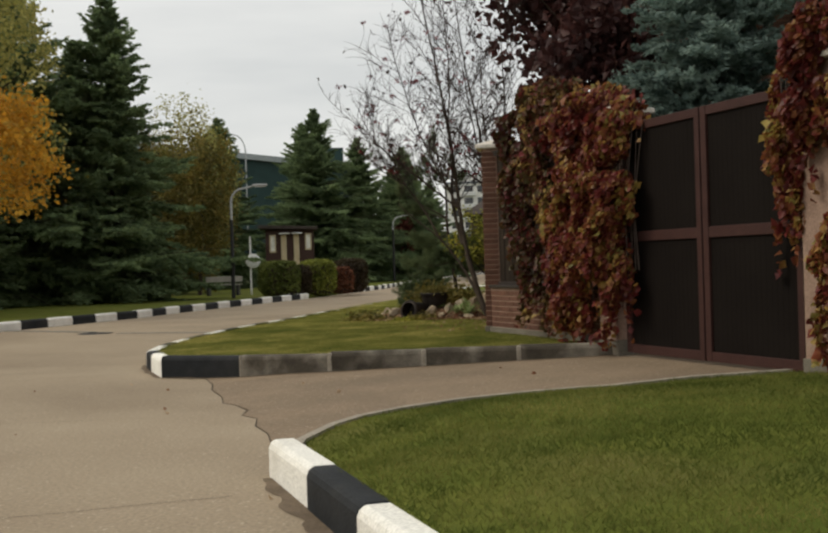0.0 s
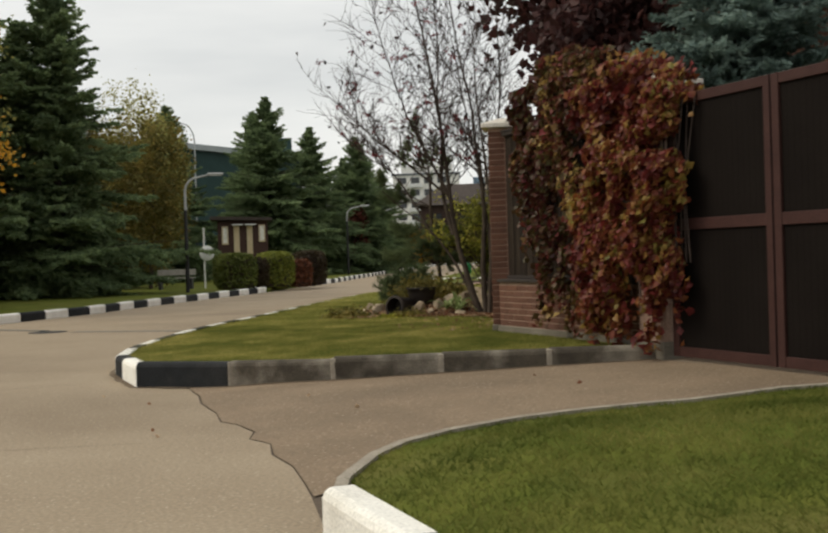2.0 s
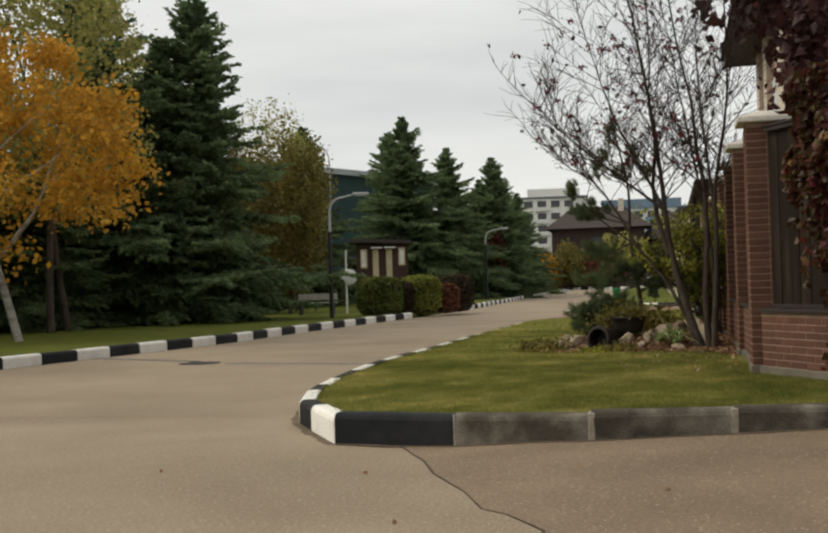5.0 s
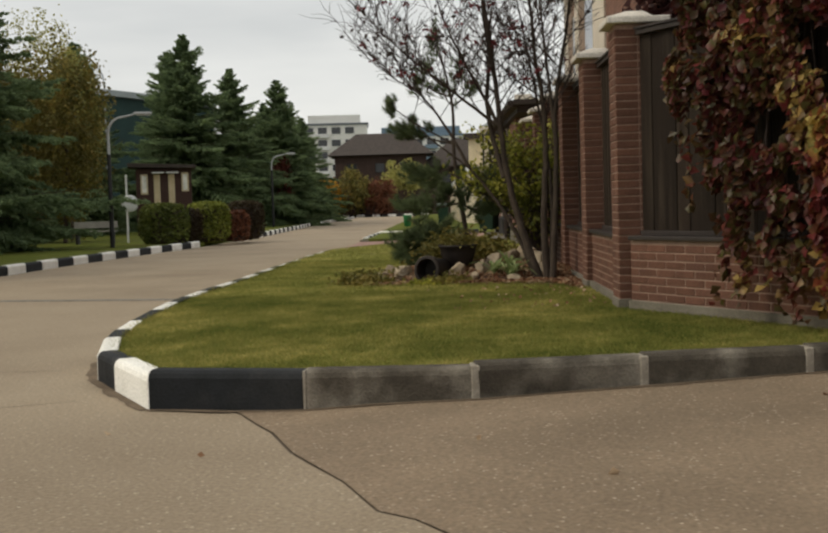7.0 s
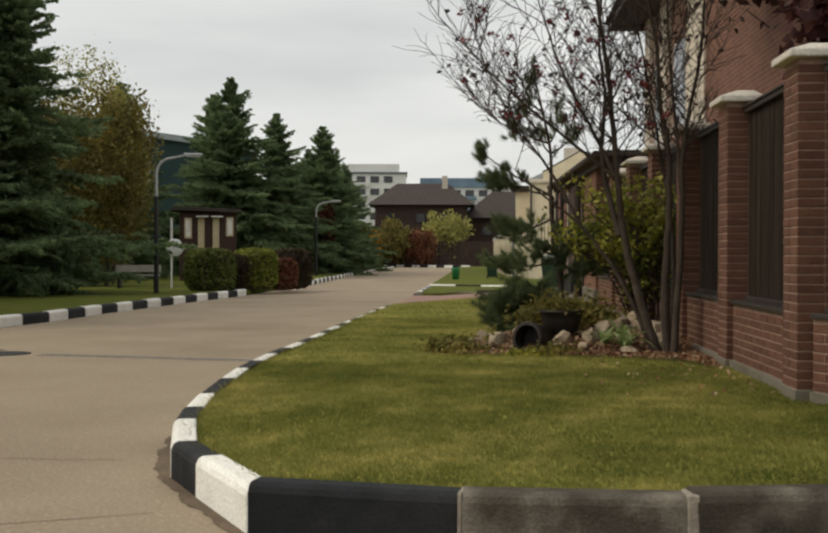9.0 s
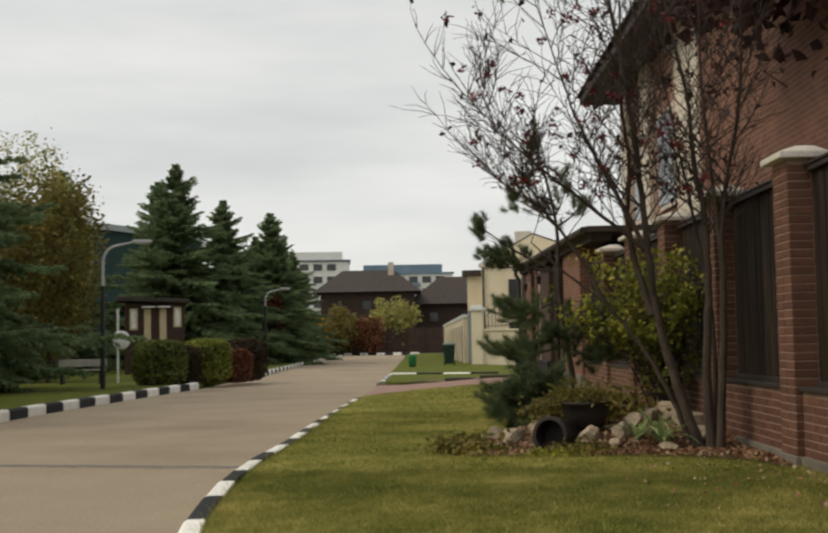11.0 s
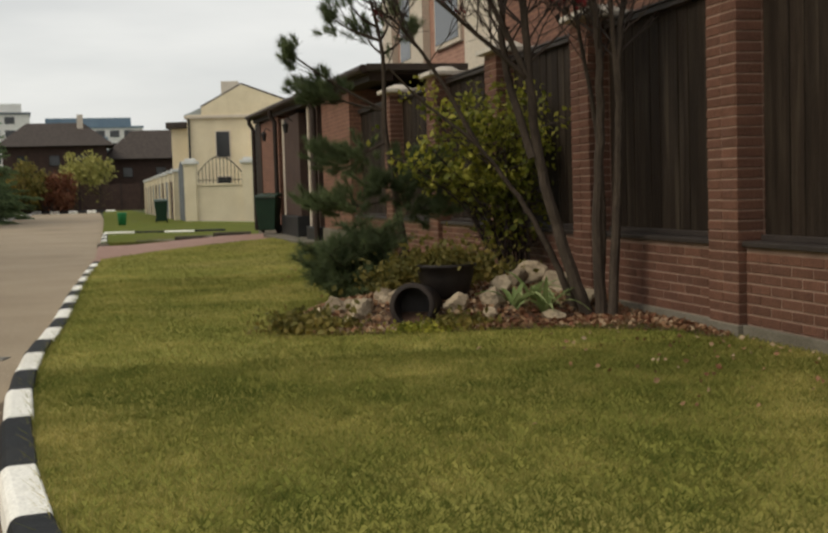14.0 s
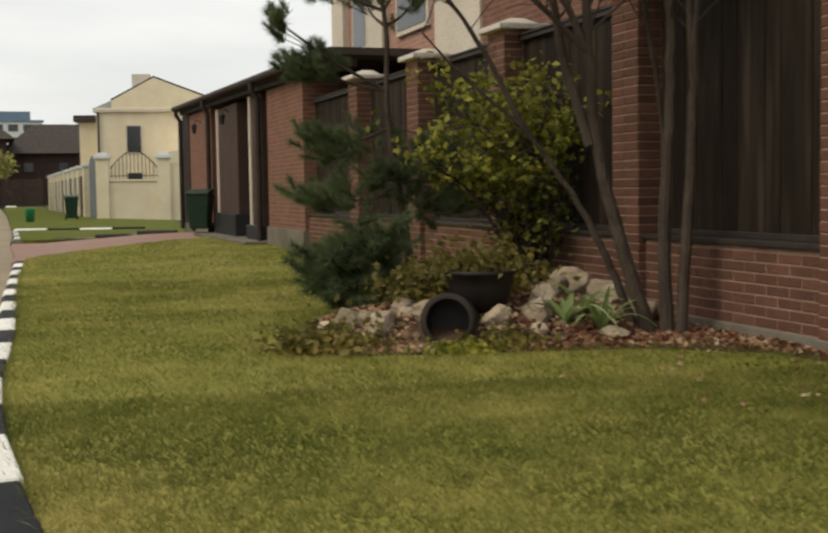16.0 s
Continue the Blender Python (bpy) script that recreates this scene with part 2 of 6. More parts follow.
M_BIRCH = leaf_mat("yellow_green_leaves", [(0.26, 0.27, 0.075), (0.44, 0.40, 0.13), (0.19, 0.21, 0.06)], 0.6, 0.5)
M_OCHRE = leaf_mat("ochre_green_leaves", [(0.10, 0.105, 0.030), (0.18, 0.155, 0.040), (0.25, 0.180, 0.046)], 0.6, 0.45)
M_SHRUB = leaf_mat("shrub_leaves", [(0.085, 0.112, 0.018), (0.18, 0.20, 0.032), (0.34, 0.325, 0.052), (0.56, 0.51, 0.10)], 0.5, 0.5, 0.35, 1.6, 0.6, 0.45)
M_HEDGE = leaf_mat("hedge_leaves", [(0.075, 0.10, 0.02), (0.125, 0.15, 0.032), (0.175, 0.19, 0.046)], 0.6, 0.25)
M_LIGHTHEDGE = leaf_mat("bright_hedge_leaves", [(0.13, 0.165, 0.024), (0.20, 0.225, 0.038), (0.27, 0.27, 0.05)], 0.6, 0.3)
M_REDHEDGE = leaf_mat("red_hedge_leaves", [(0.13, 0.045, 0.024), (0.19, 0.07, 0.034), (0.10, 0.055, 0.03)], 0.6, 0.25)
M_BROWNHEDGE = leaf_mat("brown_hedge_leaves", [(0.035, 0.028, 0.014), (0.06, 0.04, 0.02), (0.045, 0.045, 0.016)], 0.6, 0.25)
M_BERRY = leaf_mat("rowan_fruit", [(0.11, 0.012, 0.016), (0.18, 0.022, 0.024), (0.07, 0.012, 0.014)], 0.45, 0.1)
M_BLADE2 = leaf_mat("dry_grass_blades", [(0.098, 0.134, 0.028), (0.172, 0.194, 0.046), (0.305, 0.280, 0.086), (0.62, 0.51, 0.20)], 0.8, 0.62, 0.22, 0.9, 0.74, 0.58, 0.1)
M_BLADE = leaf_mat("grass_blades", [(0.066, 0.100, 0.018), (0.112, 0.140, 0.028), (0.175, 0.178, 0.046), (0.29, 0.245, 0.085)], 0.8, 0.5, 0.3, 1.0, 0.72, 0.6, 0.1)
M_MULCH = leaf_mat("fallen_leaves", [(0.12, 0.040, 0.024), (0.20, 0.080, 0.042), (0.30, 0.17, 0.09), (0.42, 0.31, 0.20), (0.09, 0.038, 0.024)], 0.7, 0.15)
M_EARTH = mat("dark_earth", (0.055, 0.030, 0.019), (0.10, 0.056, 0.035), 6, 0.95, 40, 0.8)
M_STONE = mat("pale_limestone", (0.27, 0.205, 0.138), (0.46, 0.375, 0.265), 4, 0.9, 40, 0.6, c=(0.16, 0.12, 0.08), c_amount=0.65, piece=0.3)
M_POT = mat("dark_iron_pot", (0.014, 0.0105, 0.009), (0.026, 0.0195, 0.017), 5, 0.6, 50, 0.15)
M_CLAY = mat("dark_clay_pipe", (0.020, 0.014, 0.012), (0.036, 0.026, 0.021), 5, 0.75, 50, 0.2)
M_STRAP = leaf_mat("strap_leaves", [(0.13, 0.20, 0.055), (0.24, 0.31, 0.11), (0.46, 0.48, 0.27)], 0.5, 0.4)
M_CREAM = mat("cream_render", (0.70, 0.60, 0.42), (0.80, 0.70, 0.51), 1.2, 0.85, 40, 0.15, c=(0.52, 0.43, 0.30), c_amount=0.4)
M_CREAMSTRIP = mat("cream_pilaster", (0.56, 0.49, 0.40), (0.68, 0.60, 0.50), 1.2, 0.85, 40, 0.15, c=(0.45, 0.38, 0.31), c_amount=0.4)
M_ROOF = mat("dark_brown_roof", (0.040, 0.031, 0.027), (0.07, 0.055, 0.047), 3, 0.8, 30, 0.3)
M_EAVE = mat("dark_brown_timber", (0.025, 0.016, 0.013), (0.045, 0.03, 0.024), 3, 0.6, 30, 0.2)
M_DARKHOUSE = mat("brown_timber_house", (0.048, 0.028, 0.022), (0.075, 0.045, 0.035), 2, 0.8, 20, 0.2)
M_GLASS = mat("dark_window_glass", (0.02, 0.022, 0.024), (0.035, 0.037, 0.04), 1, 0.12, 20, 0.0, spec=0.6)
M_BINGREEN = mat("green_bin_plastic", (0.009, 0.030, 0.016), (0.014, 0.042, 0.023), 3, 0.45, 40, 0.05)
M_BRIGHTGREEN = mat("bright_green_plastic", (0.02, 0.16, 0.055), (0.03, 0.21, 0.075), 3, 0.5, 40, 0.05)
M_GREYPANEL = mat("grey_fence_panel", (0.12, 0.135, 0.155), (0.17, 0.185, 0.205), 3, 0.6, 40, 0.1)
M_IRON = mat("black_iron", (0.016, 0.016, 0.017), (0.03, 0.03, 0.03), 4, 0.5, 40, 0.05)
M_ALU = mat("grey_metal", (0.35, 0.36, 0.36), (0.46, 0.47, 0.47), 4, 0.4, 40, 0.05, metal=0.3)
M_WHITEMETAL = mat("white_enamel", (0.62, 0.62, 0.60), (0.74, 0.74, 0.72), 4, 0.4, 40, 0.03)
M_TEAL = mat("teal_cladding", (0.012, 0.034, 0.032), (0.02, 0.05, 0.046), 1, 0.6, 10, 0.1)
M_TEALROOF = mat("grey_roof_sheet", (0.26, 0.29, 0.30), (0.34, 0.37, 0.38), 1, 0.5, 10, 0.1)
M_APT = mat("white_apartment_render", (0.72, 0.71, 0.66), (0.84, 0.82, 0.77), 0.2, 0.85, 5, 0.05)
M_APTBLUE = mat("blue_grey_cladding", (0.14, 0.20, 0.26), (0.20, 0.27, 0.33), 0.3, 0.7, 5, 0.05)
M_PAVER = mat("pink_pavers", (0.24, 0.145, 0.115), (0.32, 0.20, 0.16), 3, 0.85, 50, 0.3, piece=0.12)
M_DRAIN = mat("steel_drain", (0.075, 0.066, 0.058), (0.13, 0.118, 0.104), 6, 0.6, 60, 0.2)
M_WOODPALE = mat("pale_yellow_boards", (0.52, 0.42, 0.26), (0.62, 0.52, 0.35), 4, 0.7, 40, 0.1)
M_BOOTH = mat("brown_booth_boards", (0.045, 0.022, 0.017), (0.07, 0.036, 0.028), 4, 0.7, 40, 0.15, stretch=(1, 1, 8))
M_BENCH = mat("pale_bench_stone", (0.26, 0.25, 0.22), (0.36, 0.34, 0.30), 4, 0.8, 40, 0.2)


# ---- building helpers ----
class Shape:
    """Gathers corners and faces of one mesh."""

    def __init__(self):
        self.v, self.f = [], []

    def add(self, verts, faces, m=None):
        k = len(self.v)
        self.v += [tuple(m @ Vector(p)) if m else tuple(p) for p in verts]
        self.f += [tuple(i + k for i in q) for q in faces]
        return self

    def box(self, x0, x1, y0, y1, z0, z1, m=None):
        return self.add([(x0, y0, z0), (x1, y0, z0), (x1, y1, z0), (x0, y1, z0), (x0, y0, z1), (x1, y0, z1), (x1, y1, z1), (x0, y1, z1)],
                        [(3, 2, 1, 0), (4, 5, 6, 7), (0, 1, 5, 4), (1, 2, 6, 5), (2, 3, 7, 6), (3, 0, 4, 7)], m)

    def tube(self, path, radii, n=8, caps=True):
        path = [Vector(p) for p in path]
        k = len(self.v)
        side = None
        for i, p in enumerate(path):
            d = (path[min(i + 1, len(path) - 1)] - path[max(i - 1, 0)]).normalized()
            if side is None:
                side = d.orthogonal().normalized()
            side = (side - d * side.dot(d)).normalized()
            up = d.cross(side)
            r = radii[i] if hasattr(radii, "__len__") else radii
            for j in range(n):
                a = 2 * math.pi * j / n
                self.v.append(tuple(p + side * (r * math.cos(a)) + up * (r * math.sin(a))))
        for i in range(len(path) - 1):
            for j in range(n):
                a, b = k + i * n + j, k + i * n + (j + 1) % n
                self.f.append((a, b, b + n, a + n))
        if caps:
            self.f.append(tuple(k + j for j in reversed(range(n))))
            self.f.append(tuple(k + (len(path) - 1) * n + j for j in range(n)))
        return self

    def lathe(self, profile, n=24, m=None):
        """profile: radius and height, turned round z."""
        verts = [(r * math.cos(2 * math.pi * j / n), r * math.sin(2 * math.pi * j / n), z) for r, z in profile for j in range(n)]
        faces = [(i * n + j, i * n + (j + 1) % n, (i + 1) * n + (j + 1) % n, (i + 1) * n + j) for i in range(len(profile) - 1) for j in range(n)]
        return self.add(verts, faces, m)

    def mesh(self, name, material, bevel=0.0, smooth=False, segments=2):
        me = bpy.data.meshes.new(name)
        me.from_pydata(self.v, [], self.f)
        if bevel:
            bm = bmesh.new()
            bm.from_mesh(me)
            bmesh.ops.remove_doubles(bm, verts=bm.verts, dist=1e-5)
            bmesh.ops.bevel(bm, geom=[e for e in bm.edges if e.is_manifold and e.calc_face_angle(0) > 0.5], offset=bevel, segments=segments, affect="EDGES", profile=0.5)
            bm.to_mesh(me)
            bm.free()
        if smooth:
            me.shade_smooth()
        me.materials.append(material)
        return me


def place(ob, parent=None, label="", kind=""):
    if parent is not None:
        ob.parent = parent
    return tagged(ob, label=label, kind=kind)


def part(name, shape, material, parent, label="", bevel=0.0, smooth=False, kind=""):
    return place(new(name, shape.mesh(name, material, bevel, smooth)), parent, label, kind)


def thing(name, m, label, category, group="", kind=""):
    ob = new(name)
    ob.empty_display_size = 0.2
    ob.matrix_world = m
    return tagged(ob, label, category, group, kind)


def array_mesh(name, verts, faces, material):
    me = bpy.data.meshes.new(name)
    me.vertices.add(len(verts))
    me.vertices.foreach_set("co", np.asarray(verts, np.float32).ravel())
    f = np.asarray(faces, np.int32)
    me.loops.add(f.size)
    me.loops.foreach_set("vertex_index", f.ravel())
    me.polygons.add(len(f))
    me.polygons.foreach_set("loop_start", np.arange(0, f.size, f.shape[1], dtype=np.int32))
    me.update(calc_edges=True)
    me.materials.append(material)
    return me


def leaves(name, centres, material, size, r, aim=None, long=1.6, droop=0.0, fold=0.25):
    """Small folded leaves of four corners each, at the centres, along aim or at random."""
    c = np.asarray(centres, float)
    n = len(c)
    d = r.normal(size=(n, 3)) if aim is None else np.asarray(aim, float) + r.normal(size=(n, 3)) * 0.35
    d[:, 2] -= droop
    d /= np.linalg.norm(d, axis=1, keepdims=True) + 1e-9
    q = r.normal(size=(n, 3))
    w = np.cross(d, q)
    w /= np.linalg.norm(w, axis=1, keepdims=True) + 1e-9
    h = np.cross(w, d)
    s = (size * r.uniform(0.6, 1.3, n))[:, None]
    tip, root = c + d * s * long * 0.5, c - d * s * long * 0.5
    a, b = c + w * s * 0.5 + h * s * fold, c - w * s * 0.5 + h * s * fold
    verts = np.stack([root, a, tip, b], 1).reshape(-1, 3)
    k = np.arange(n)[:, None] * 4
    faces = np.concatenate([k + [0, 1, 2], k + [0, 2, 3]], 1).reshape(-1, 3)
    return array_mesh(name, verts, faces, material)


def inside(poly, pts):
    """Which points lie in a polygon."""
    x, y = pts[:, 0], pts[:, 1]
    hit = np.zeros(len(pts), bool)
    for (x0, y0), (x1, y1) in zip(poly, poly[1:] + poly[:1]):
        cross = ((y0 > y) != (y1 > y)) & (x < (x1 - x0) * (y - y0) / (y1 - y0 + 1e-12) + x0)
        hit ^= cross
    return hit


def resample(points, step):
    out, left = [Vector(points[0])], step
    for a, b in zip(points, points[1:]):
        a, b = Vector(a), Vector(b)
        d = (b - a).length
        at = 0.0
        while d - at >= left:
            at += left
            out.append(a.lerp(b, at / d))
            left = step
        left -= d - at
    return out


# ---- plan ----
WU = Vector((-0.206, 0.979, 0)).normalized()      # along the garden wall
WN = Vector((-WU.y, WU.x, 0))                      # from the wall towards the road
W0 = Vector((2.56, 3.84, 0))                       # the wall's corner by the driveway
GU = Vector((0.66, -0.75, 0)).normalized()         # along the wall and gate by the driveway
ROAD_EDGE = [(13.0, -16.6), (7.6, -9.65), (4.25, -5.4), (0.0, 0.0), (-0.60, 0.72), (-0.97, 1.17), (-1.27, 1.74), (-1.60, 2.6), (-1.87, 3.4), (-2.19, 4.5), (-2.45, 5.45), (-2.79, 6.95), (-3.17, 9.2), (-3.8, 12.3), (-4.6, 16.6), (-5.6, 22.0), (-7.0, 28.2), (-9.0, 38.0), (-12.0, 52.0), (-17.0, 75.0), (-24.5, 108.0)]
FAR_EDGE = [(2.0, -21.5), (-3.0, -13.0), (-8.0, -3.0), (-9.5, 4.0), (-9.85, 7.0), (-10.2, 12.0), (-10.45, 15.0), (-11.1, 18.2), (-12.0, 24.0), (-12.85, 30.2), (-13.6, 33.6), (-14.24, 36.9), (-15.4, 42.9), (-17.2, 50.0), (-19.0, 57.6), (-20.4, 63.0), (-24.3, 80.0), (-30.0, 106.0)]
ISLAND_EDGE = ROAD_EDGE[3:15]
DRIVE_NEAR = [(4.22, -5.33), (3.91, -4.3), (3.84, -3.65), (3.88, -3.27), (4.04, -2.88), (4.36, -2.44), (4.76, -2.12), (5.1, -1.92), (5.42, -1.78), (5.98, -1.3), (6.65, -1.02), (6.95, -0.85)]
DRIVE_FAR = [(0.0, 0.0), (1.0, 0.0), (1.99, 0.17), (2.93, 0.50), (3.88, 0.82), (4.86, 1.10)]


def rise(x, y):
    """The driveway's height, climbing from the road to the gate."""
    return min(0.19, max(0.0, 0.036 * (0.78 * x + 0.62 * y)))


def lawn_height(x, y):
    away = (Vector((x, y, 0)) - W0).dot(WN)
    return 0.245 - 0.013 * min(max(away, 0.0), 5.2) + 0.0035 * max(0.0, min(y, 30.0) - 8.0) + 0.012 * noise.noise((x * 0.9, y * 0.9, 3.0))


def near_lawn_height(x, y):
    d = min((Vector((x, y)) - Vector(p)).length for p in resample([(*p, 0) for p in DRIVE_NEAR], 0.25) for p in [p.to_2d()])
    k = min(1.0, d / 1.3)
    return rise(x, y) + 0.02 + (0.185 - 0.6 * min(rise(x, y), 0.18)) * k * k * (3 - 2 * k) + 0.01 * noise.noise((x, y, 7.0))


# ---- ground ----
def offset(points, d):
    """A line moved d metres to its left."""
    pts = [Vector((p[0], p[1])) for p in points]
    out = []
    for i, p in enumerate(pts):
        t = (pts[min(i + 1, len(pts) - 1)] - pts[max(i - 1, 0)]).normalized()
        out.append((p.x - t.y * d, p.y + t.x * d))
    return out


def sheet(name, outline, height, material, step=0.35, label="", skirt=0.0, kind="structure", category=""):
    """A sheet over an outline, laid on a height field, its edge dropped by a skirt."""
    edge = []
    for a, b in zip(outline, outline[1:] + outline[:1]):
        n = max(1, int(math.dist(a, b) / step))
        edge += [Vector((a[0] + (b[0] - a[0]) * k / n, a[1] + (b[1] - a[1]) * k / n)) for k in range(n)]
    lo, hi = np.min(outline, 0), np.max(outline, 0)
    gx, gy = np.meshgrid(np.arange(lo[0], hi[0], step), np.arange(lo[1], hi[1], step))
    grid = np.stack([gx.ravel(), gy.ravel()], 1) + 0.01
    grid = grid[inside([tuple(p) for p in outline], grid)]
    pts = edge + [Vector(p) for p in grid]
    ring = [(i, (i + 1) % len(edge)) for i in range(len(edge))]
    got = geometry.delaunay_2d_cdt(pts, ring, [], 1, 1e-4)
    verts = [(p.x, p.y, height(p.x, p.y)) for p in got[0]]
    faces = [tuple(f) for f in got[2]]
    faces = [f if (verts[f[1]][0] - verts[f[0]][0]) * (verts[f[2]][1] - verts[f[0]][1]) > (verts[f[2]][0] - verts[f[0]][0]) * (verts[f[1]][1] - verts[f[0]][1]) else f[::-1] for f in faces]
    if skirt:
        k = len(verts)
        rim = [(p.x, p.y, height(p.x, p.y)) for p in edge]
        n = len(rim)
        verts += rim + [(x, y, z - skirt) for x, y, z in rim]
        faces += [(k + i, k + (i + 1) % n, k + n + (i + 1) % n, k + n + i) for i in range(n)]
    me = bpy.data.meshes.new(name)
    me.from_pydata(verts, [], faces)
    me.materials.append(material)
    return tagged(new(name, me), label=label, category=category or name.replace("_", " "), kind=kind)


g = Shape()
g.add([(-900, -300, -0.06), (900, -300, -0.06), (900, 1400, -0.06), (-900, 1400, -0.06)], [(0, 1, 2, 3)])
ground = tagged(new("ground", g.mesh("ground", M_SOIL)), "rough dark green ground reaching to the horizon", "ground", kind="structure")

CRACK = [(4.2, -5.3), (3.8, -4.55), (3.66, -4.3), (3.35, -3.78), (3.05, -3.42), (2.85, -3.02), (2.62, -2.86), (2.5, -2.55), (2.2, -2.22), (2.02, -2.12), (1.74, -1.66), (1.5, -1.36), (1.3, -1.1), (1.02, -0.62), (0.85, -0.4), (0.64, -0.1), (0.55, 0.0)]
CRACK_PTS = np.array([p[:2] for p in resample([(*p, 0) for p in CRACK], 0.1)])


def drive_height(x, y):
    """Flush with the road at the crack, then climbing."""
    d = float(np.min(np.hypot(CRACK_PTS[:, 0] - x, CRACK_PTS[:, 1] - y)))
    return 0.002 + rise(x, y) * min(1.0, d / 0.7)


road_outline = ROAD_EDGE[:3] + offset(CRACK, 0.004) + ROAD_EDGE[3:] + [(-25.5, 113.0), (-52.0, 122.0), (-52.0, 113.0)] + FAR_EDGE[::-1]
road = sheet("road", road_outline, lambda x, y: 0.0, M_ROAD, 1.5, "worn tan asphalt estate road with fine cracks")
drive = sheet("driveway", DRIVE_FAR[1:] + [(5.0, 1.35), (7.3, -1.15)] + DRIVE_NEAR[::-1][:-1] + [(p[0] + 0.009 + 0.007 * math.sin(p[1] * 9), p[1] + 0.003) for p in CRACK[1:]], drive_height, M_DRIVE, 0.5, "brown asphalt driveway rising to the gate")
crack_bed = sheet("crack", [(4.4, -5.3), (3.9, -4.2), (0.9, 0.0), (0.3, 0.0), (2.2, -2.9), (4.0, -5.4)], lambda x, y: -0.006, M_CRACK, 0.6, "dark dirt in the crack across the driveway mouth", category="crack")
wall_far = W0 + WU * 22.7
lawn_outline = offset([(0.1, 0.0)] + DRIVE_FAR[1:], 0.14) + [(5.1, 1.3), (3.4, 3.1), (2.66, 3.9), (wall_far.x + 0.1, wall_far.y), (-3.3, 24.0), (-4.3, 21.6), (-5.0, 19.6)] + offset(ISLAND_EDGE, -0.14)[::-1][:-1]
lawn = sheet("lawn", lawn_outline, lawn_height, M_ISLE, 0.4, "short mown lawn with yellowing patches", 0.3)
near_lawn = sheet("lawn", DRIVE_NEAR[1:] + [(8.2, -2.2), (17.0, -11.0), (13.2, -16.4)] + offset([(4.3, -5.46), (7.6, -9.65)], 0.14)[::-1], near_lawn_height, M_TURF, 0.5, "short mown green lawn beside the driveway", 0.3)
far_outline = [(-6.75, 29.7), (-2.6, 30.4), (-3.5, 34.0), (-4.9, 48.6), (-8.5, 54.2), (-10.2, 60.0), (-22.5, 112.0), (-24.2, 108.0), (-17.0, 75.0), (-12.0, 52.0), (-9.0, 38.0), (-7.35, 30.2)]
far_lawn = sheet("lawn", far_outline, lambda x, y: 0.14, M_TURF, 1.5, "green verge before the cream boundary wall", 0.25)
verge_outline = offset(FAR_EDGE, 0.14) + [(-40.0, 111.0), (-33.0, 60.0), (-30.0, 36.0), (-28.0, 0.0), (-20.0, -20.0), (0.0, -30.0)]
verge = sheet("lawn", verge_outline, lambda x, y: 0.14, M_TURF, 1.5, "shaded green verge under the spruces", 0.25)


# ---- kerbs ----
def kerb_mesh(name, material, length=0.985, width=0.15, high=0.30):
    s = Shape()
    prof = [(0, 0), (0, high - 0.045), (0.012, high - 0.018), (0.035, high), (width, high), (width, 0)]
    n = len(prof)
    for x in (-length / 2, length / 2):
        s.v += [(x, y, z) for y, z in prof]
    s.f += [(j, (j + 1) % n, n + (j + 1) % n, n + j) for j in range(n)] + [tuple(range(n))[::-1], tuple(range(n, 2 * n))]
    me = s.mesh(name, material, 0.008, False, 1)
    bm = bmesh.new()
    bm.from_mesh(me)
    bmesh.ops.recalc_face_normals(bm, faces=bm.faces)
    bm.to_mesh(me)
    bm.free()
    return me


KERB_MESH = {"white": kerb_mesh("kerb_stone", M_WHITE), "black": kerb_mesh("kerb_stone", M_BLACK), "bare": kerb_mesh("kerb_stone", M_KERB)}


def cut(points, lengths):
    """Points along a line after each of the lengths, the last one repeated with the one before it."""
    fine, out, k, run = resample([(*p, 0) for p in points], 0.02), [Vector((*points[0], 0))], 0, 0.0
    for p in fine[1:]:
        run += 0.02
        want = lengths[k] if k < len(lengths) else lengths[-2 + (k - len(lengths)) % 2]
        if run >= want - 0.01:
            out.append(p)
            k, run = k + 1, 0.0
    return out


def kerb(points, colours, top, label, step=1.0, face=1, lengths=None):
    """A row of kerb stones along a line, their faces to the left of it (face 1) or to the right."""
    run = thing("kerb", Matrix.Identity(4), label, "kerb", kind="structure")
    pts = cut(points, lengths) if lengths else resample([(*p, 0) for p in points], step)
    for k, (a, b) in enumerate(zip(pts, pts[1:])):
        d = (b - a).normalized()
        mid = (a + b) / 2
        q = d if face == -1 else -d
        ang = math.atan2(q.y, q.x)
        z = top(mid.x, mid.y) - 0.30 + random.uniform(-0.006, 0.006)
        ob = new("kerb_stone", KERB_MESH[colours(k)])
        ob.matrix_world = Matrix.Translation((mid.x, mid.y, z)) @ Matrix.Rotation(ang + random.uniform(-0.012, 0.012), 4, "Z") @ Matrix.Rotation(random.uniform(-0.01, 0.01), 4, "X")
        ob.scale.x = (b - a).length / (1.0 if lengths else step)
        ob.parent = run
    return run


